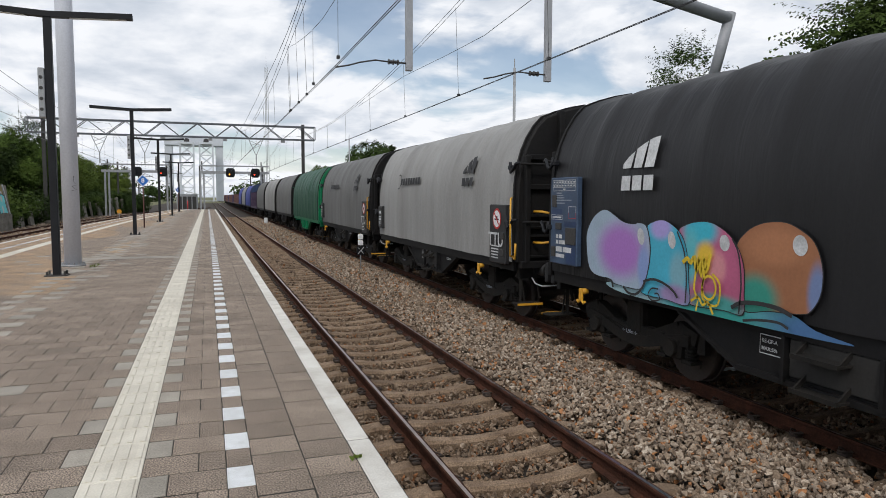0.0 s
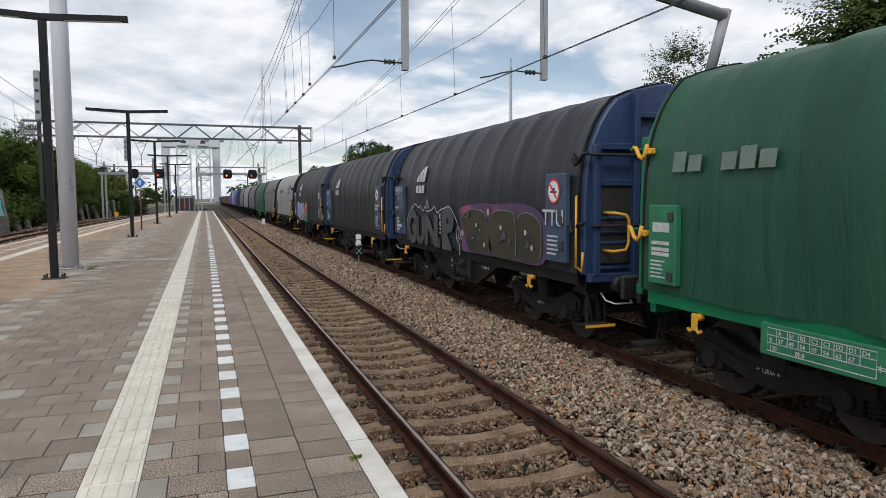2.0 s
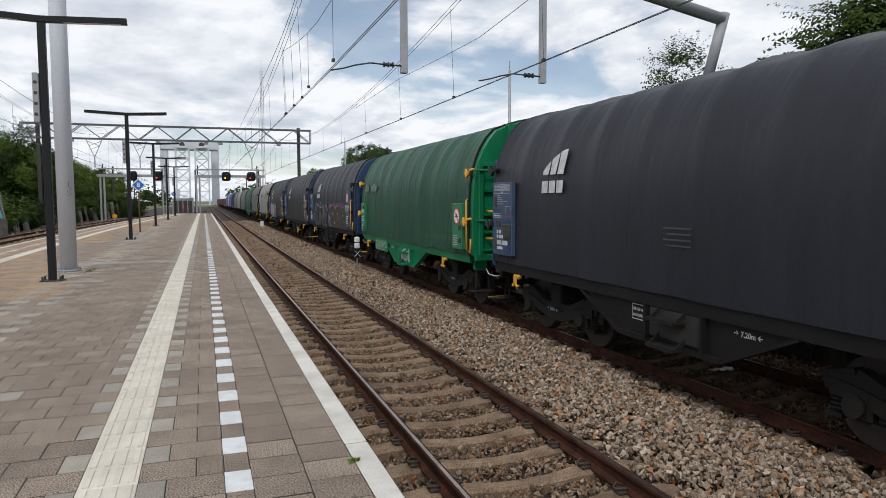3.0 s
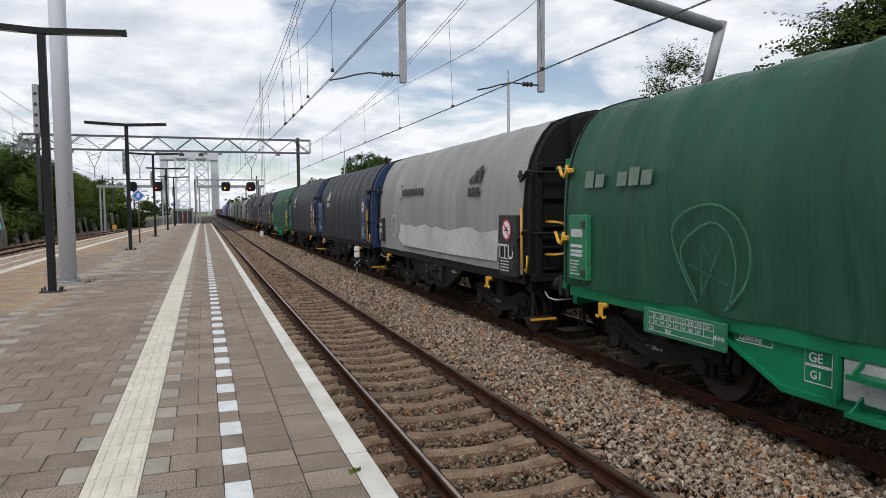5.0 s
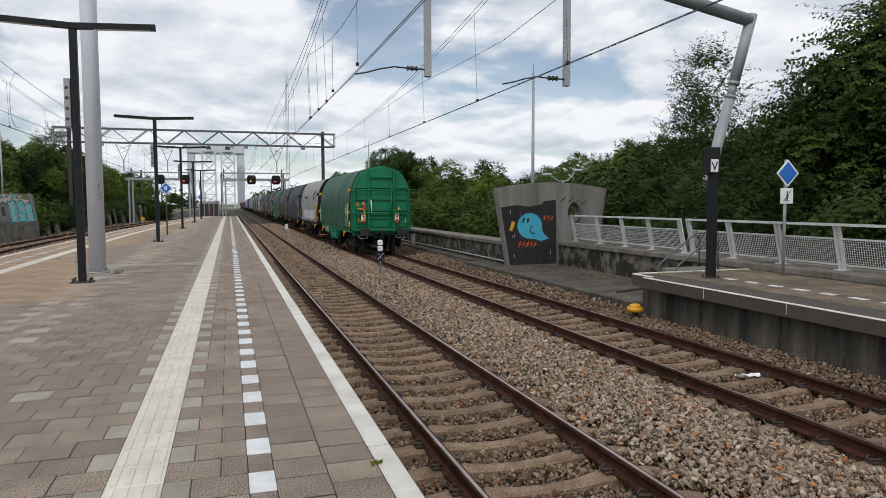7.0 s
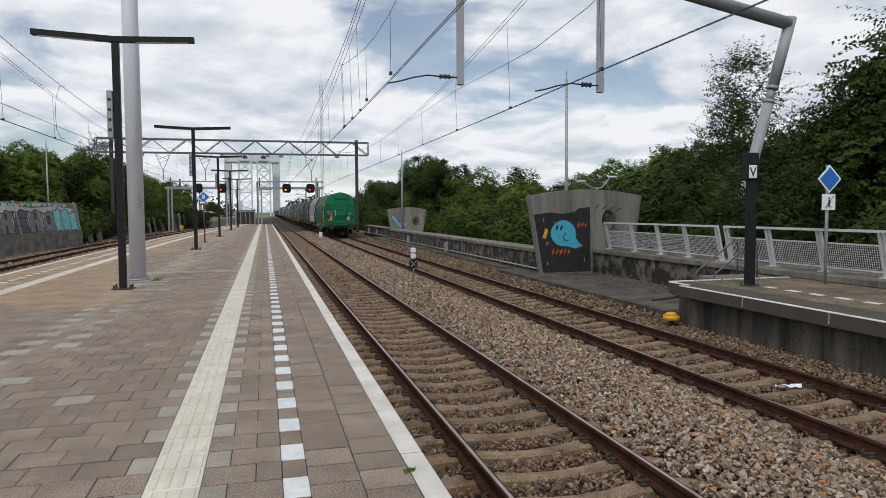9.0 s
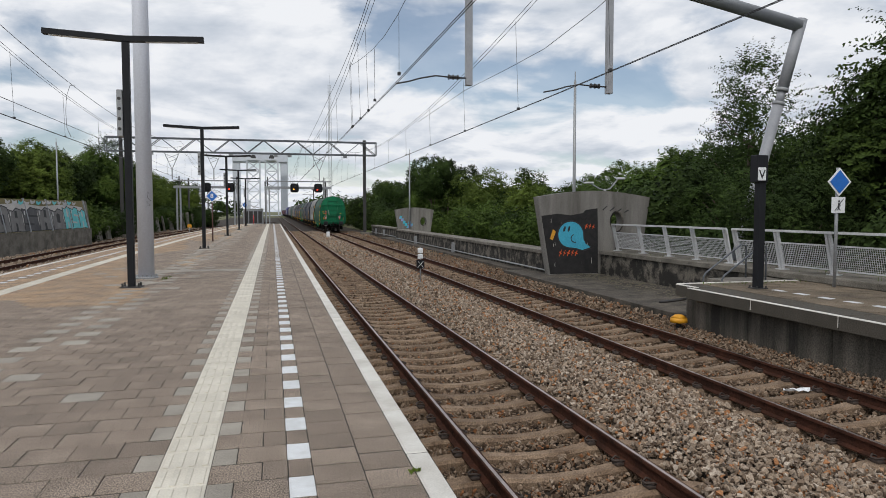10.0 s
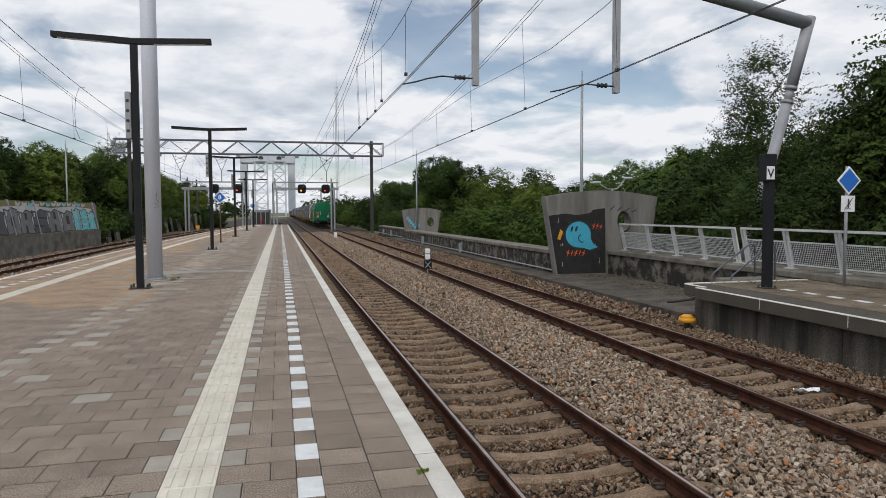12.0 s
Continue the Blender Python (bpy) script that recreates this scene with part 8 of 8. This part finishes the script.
tagged(mesh("far_sleepers", bm, M["sleeper"]), "concrete sleepers of the track beyond the platform", "sleepers", kind="stuff")


def lump(seed):
    """A sharp-edged convex lump about one unit across."""
    rng = np.random.default_rng(seed)
    p = rng.normal(size=(9, 3))
    p /= np.linalg.norm(p, axis=1, keepdims=True)
    bm = bmesh.new()
    for q in p * rng.uniform(0.42, 0.60, (9, 1)):
        bm.verts.new(q)
    r = bmesh.ops.convex_hull(bm, input=bm.verts[:])
    bmesh.ops.delete(bm, geom=[v for v in r["geom_interior"] if isinstance(v, bmesh.types.BMVert)], context="VERTS")
    bm.verts.index_update()
    out = np.array([v.co[:] for v in bm.verts]), np.array([[v.index for v in f.verts] for f in bm.faces])
    bm.free()
    return out


LUMPS = [lump(k) for k in range(12)]


def stones(name, regions, material, seed, label):
    """Loose broken stone: irregular lumps strewn over strips (x0, x1, y0, y1, count, size, z)."""
    rng = np.random.default_rng(seed)
    V, Fc, n = [], [], 0
    for x0, x1, y0, y1, cnt, size, zf in regions:
        p = np.stack([rng.uniform(x0, x1, cnt), rng.uniform(y0, y1, cnt)], 1)
        near_tr = np.minimum(np.abs(p[:, 0] - T1), np.abs(p[:, 0] - T2)) < 1.30
        on = near_tr & (np.abs((p[:, 1] - 6.695 + 0.3) % 0.6 - 0.3) < 0.125)
        keep = ~(on & (rng.uniform(0, 1, cnt) < 0.95))
        p, cnt = p[keep], int(keep.sum())
        z = zf(p[:, 0]) + rng.uniform(-0.95, 0.75, cnt) * size
        q = rng.normal(size=(cnt, 4))
        q /= np.linalg.norm(q, axis=1, keepdims=True)
        w, a, b, c = q.T
        R = np.stack([np.stack([1 - 2 * (b * b + c * c), 2 * (a * b - c * w), 2 * (a * c + b * w)], -1),
                      np.stack([2 * (a * b + c * w), 1 - 2 * (a * a + c * c), 2 * (b * c - a * w)], -1),
                      np.stack([2 * (a * c - b * w), 2 * (b * c + a * w), 1 - 2 * (a * a + b * b)], -1)], 1)
        s = size * rng.uniform(0.55, 1.45, (cnt, 1, 1)) * rng.uniform(0.6, 1.3, (cnt, 1, 3))
        pick = rng.integers(0, len(LUMPS), cnt)
        for j, (shape, faces) in enumerate(LUMPS):
            at = pick == j
            num, k = int(at.sum()), len(shape)
            v = np.einsum("nij,nkj->nki", R[at], shape[None] * s[at]) + np.concatenate([p[at], z[at, None]], 1)[:, None]
            V.append(v.reshape(-1, 3))
            Fc.append((faces[None] + (np.arange(num) * k)[:, None, None] + n).reshape(-1, 3))
            n += num * k
    ob = new(name, from_arrays(name, np.concatenate(V), np.concatenate(Fc), material))
    return tagged(ob, label, "ballast", kind="stuff")


def flat(z):
    return lambda x: np.full(len(x), z)


def hump(x):
    return ZB + 0.02 + 0.10 * np.exp(-((x - 4.75) / 0.75) ** 2)


def slope_r(x):
    return ZB + 0.02 + 0.06 * np.clip(x - 7.9, 0, 1)


stones("track_ballast", [
    (1.05, 4.05, -8, 2.6, 6500, 0.07, flat(ZR - 0.24)), (1.05, 4.05, 2.6, 8.9, 14000, 0.047, flat(ZR - 0.236)), (1.05, 4.05, 8.9, 18, 16000, 0.048, flat(ZR - 0.238)), (1.05, 4.05, 18, 40, 9000, 0.075, flat(ZR - 0.245)),
    (1.05, 4.05, 40, 85, 6000, 0.10, flat(ZR - 0.245))], M["stone_rust"], 1, "rust-stained brown ballast between concrete sleepers")
stones("ballast_stones", [
    (3.75, 5.75, -8, 2.6, 6500, 0.08, hump), (3.75, 5.75, 2.6, 8.9, 12500, 0.054, hump), (3.75, 5.75, 8.9, 16, 11500, 0.056, hump), (3.75, 5.75, 16, 36, 15000, 0.065, hump), (3.75, 5.75, 36, 85, 7000, 0.11, hump)], M["stone"], 2, "grey-brown broken stone ballast between the tracks")
stones("track_ballast", [
    (5.5, 8.1, -8, 5, 5000, 0.08, flat(ZR - 0.24)), (7.9, 9.3, -8, 5, 3000, 0.08, slope_r), (5.5, 8.1, 5, 14, 13500, 0.051, flat(ZR - 0.24)), (5.5, 8.1, 14, 36, 9500, 0.075, flat(ZR - 0.24)), (5.5, 8.1, 36, 85, 5500, 0.11, flat(ZR - 0.24)),
    (7.9, 9.3, 5, 14, 8500, 0.051, slope_r), (7.9, 9.6, 14, 36, 6500, 0.075, slope_r), (7.9, 9.8, 36, 85, 4000, 0.11, slope_r)], M["stone_rust"], 4, "dark brown ballast of the second track")
stones("ballast_stones", [(-14.5, -9.5, 24, 60, 9000, 0.10, flat(ZR - 0.2)), (-14.5, -8, 60, 110, 5000, 0.14, flat(ZR - 0.2))], M["stone"], 3, "grey-brown ballast round the track beyond the platform")

# ---- platform paving ----
TILE = 0.305
TMESH = {}


def tile_mesh(w, d, material, ribs=False):
    key = (round(w, 3), round(d, 3), material.name, ribs)
    if key in TMESH:
        return TMESH[key]
    bm = bmesh.new()
    c = 0.004
    lo = [bm.verts.new((x, y, -0.03)) for x, y in ((0, 0), (w, 0), (w, d), (0, d))]
    m_ = [bm.verts.new((x, y, -c * 0.7)) for x, y in ((0, 0), (w, 0), (w, d), (0, d))]
    t = [bm.verts.new((x, y, 0)) for x, y in ((c, c), (w - c, c), (w - c, d - c), (c, d - c))]
    for a, b in ((lo, m_), (m_, t)):
        for i in range(4):
            bm.faces.new((a[i], a[(i + 1) % 4], b[(i + 1) % 4], b[i]))
    bm.faces.new(t)
    if ribs:
        for k in range(4):
            x = w * (k + 0.5) / 4
            box(bm, x - 0.017, x + 0.017, 0.02, d - 0.02, 0.0, 0.005)
    me = bpy.data.meshes.new("tile")
    bm.to_mesh(me)
    bm.free()
    me.materials.append(material)
    TMESH[key] = me
    return me


rnd = random.Random(21)
near, rest = [], {}


def lay(x0, x1, y0, y1, material):
    g, e = 0.0036, 0.0075
    if 2.0 < y0 and y1 < 7.6 and x0 > -3.0 and len(near) < 300:
        near.append((x0 + g, x1 - g, y0 + e, y1 - e, material))
    else:
        rest.setdefault(material.name, []).append((x0 + g, x1 - g, y0 + e, y1 - e))


ROW0 = 4.486 - TILE * 40
row = 0
y = ROW0
while y < 91.5:
    y1 = y + TILE
    le = left_edge(y)
    # between the edge stones and the marks on the track side
    for a, b in ((0.225, 0.535), (0.535, 0.844)):
        sh = 0.5 * TILE if a < 0.5 else 0.0
        lay(a, b, y + sh, y1 + sh, M["paver"])
    if row % 2:
        lay(0.074, 0.225, y, y1, M["paver"])
    if row % 2 == 0:
        lay(-0.402, -0.402 + 0.155, y, y1, M["paver_grey"])
        lay(-0.247, 0.074, y, y1, M["paver"])
    else:
        lay(-0.402, -0.085, y, y1, M["paver"])
        lay(-0.085, 0.074, y, y1, M["paver"])
    # middle field in half bond
    xr = -0.717
    if row % 2 == 0:
        lay(xr - 0.155, xr, y, y1, M["paver_grey"])
        xr -= 0.155
    xl = le + 1.72
    while xr - TILE > xl:
        xm = xr - TILE / 2
        mt = M["paver"]
        if xm < -2.4 and y > 12.5:
            n_ = noise.noise(Vector((xm * 0.45, y * 0.14, 2.0)))
            if n_ > 0.02 or (xm < -3.4 and n_ > -0.12):
                mt = M["paver_orange"]
        if 19.4 < y < 19.75 and xm > -3.1:
            mt = M["paver_grey"]
        if (abs(xm + 2.80) < 0.16 and row % 2 == 0) or (abs(xm + 2.35) < 0.16 and row % 2 and rnd.random() < 0.7):
            mt = M["paver_grey"]
        if y > 15 and abs(xm + 2.5) < 0.7 and rnd.random() < 0.18:
            mt = M["paver_grey"]
        if rnd.random() < 0.012:
            mt = M["paver_grey"]
        lay(xr - TILE, xr, y, y1, mt)
        xr -= TILE
    if xr - xl > 0.04:
        lay(xl, xr, y, y1, M["paver_orange"])
    for a, b in ((le + 0.15, le + 0.46), (le + 0.46, le + 0.775), (le + 0.93, le + 1.165), (le + 1.165, le + 1.40)):
        lay(a, b, y, y1, M["paver_orange"] if y > 14 else M["paver"])
    if row % 2:
        lay(le + 0.775, le + 0.93, y, y1, M["paver"])
    row += 1
    y = y1

for x0, x1, a, b, mt in near:
    o = new("paving_tile", tile_mesh(x1 - x0, b - a, mt))
    o.parent = platform
    o.matrix_basis = pose(x0, a, rnd.uniform(-0.0025, 0.0015), rnd.uniform(-.3, .3), rnd.uniform(-.3, .3), 0)
for nm, lst in rest.items():
    V, Fc = [], []
    for x0, x1, a, b in lst:
        z, c, n = rnd.uniform(-0.002, 0.0015), 0.004, len(V)
        V += [(x0, a, -0.03), (x1, a, -0.03), (x1, b, -0.03), (x0, b, -0.03), (x0, a, z - 0.004), (x1, a, z - 0.004), (x1, b, z - 0.004), (x0, b, z - 0.004),
              (x0 + c, a + c, z), (x1 - c, a + c, z), (x1 - c, b - c, z), (x0 + c, b - c, z)]
        for i in range(4):
            j = (i + 1) % 4
            Fc += [(n + i, n + j, n + 4 + j, n + 4 + i), (n + 4 + i, n + 4 + j, n + 8 + j, n + 8 + i)]
        Fc.append((n + 8, n + 9, n + 10, n + 11))
    o = new("paving_field", from_arrays("paving_field", np.array(V), np.array(Fc), bpy.data.materials[nm]))
    o.parent = platform
    o["kind"] = "stuff"

for i in range(-20, 142):
    y = 4.486 + 2 * TILE * i
    o = new("white_tile", tile_mesh(0.151, TILE - 0.006, M["white_tile"]))
    o.parent = platform
    o.matrix_basis = pose(0.074, y, 0.001 + rnd.uniform(-.001, .001))
    if i > -20:
        o = new("white_tile", tile_mesh(0.151, TILE - 0.006, M["white_tile"]))
        o.parent = platform
        o.matrix_basis = pose(left_edge(y) + 0.777, y, 0.001)
for i in range(-40, 288):
    y = 4.486 + TILE * i
    o = new("tactile_tile", tile_mesh(0.315, TILE - 0.002, M["tactile"], True))
    o.parent = platform
    o.matrix_basis = pose(-0.717, y, 0.001 + rnd.uniform(-.0008, .0008))
    if i > -40:
        o = new("tactile_tile", tile_mesh(0.32, TILE + 0.002, M["tactile"], i < 60))
        o.parent = platform
        o.matrix_basis = pose(left_edge(y) + 1.40, y, 0.001, 0, 0, -math.degrees(math.atan(left_edge(y + 0.5) - left_edge(y - 0.5))))


def edge_block():
    bm = bmesh.new()
    box(bm, 0, 0.156, 0.006, 0.994, -0.15, 0.0, bevel=0.010)
    me = bpy.data.meshes.new("edge_block")
    bm.to_mesh(me)
    me.materials.append(M["edge_white"])
    return me


EB = edge_block()
for i in range(-11, 88):
    o = new("edge_block", EB)
    o.parent = platform
    o.matrix_basis = pose(0.844, 3.4 + i, rnd.uniform(-.002, .002) + 0.002, 0, 0, 0)
    yy = 8 + i
    if -8 < yy < 91:
        o = new("edge_block", EB)
        o.parent = platform
        o.matrix_basis = pose(left_edge(yy) - 0.005, yy, 0.002, 0, 0, -math.degrees(math.atan(left_edge(yy + 1) - left_edge(yy))))


# ---- what moves ----
def motions():
    for w, k in MOVERS:
        walk(w, [(t, pose(T2, tail_at(t) + PITCH * k + SLACK.get(k, 0.0), ZR)) for t in range(13)])
    turns = [(i / FPS, -math.degrees((tail_at(i / FPS) - tail_at(0)) / 0.46)) for i in range(12 * FPS + 1)]
    for ws, d in WHEELS:
        walk(ws, [(t, pose(0, d, 0.46, a % 360)) for t, a in turns])


motions()
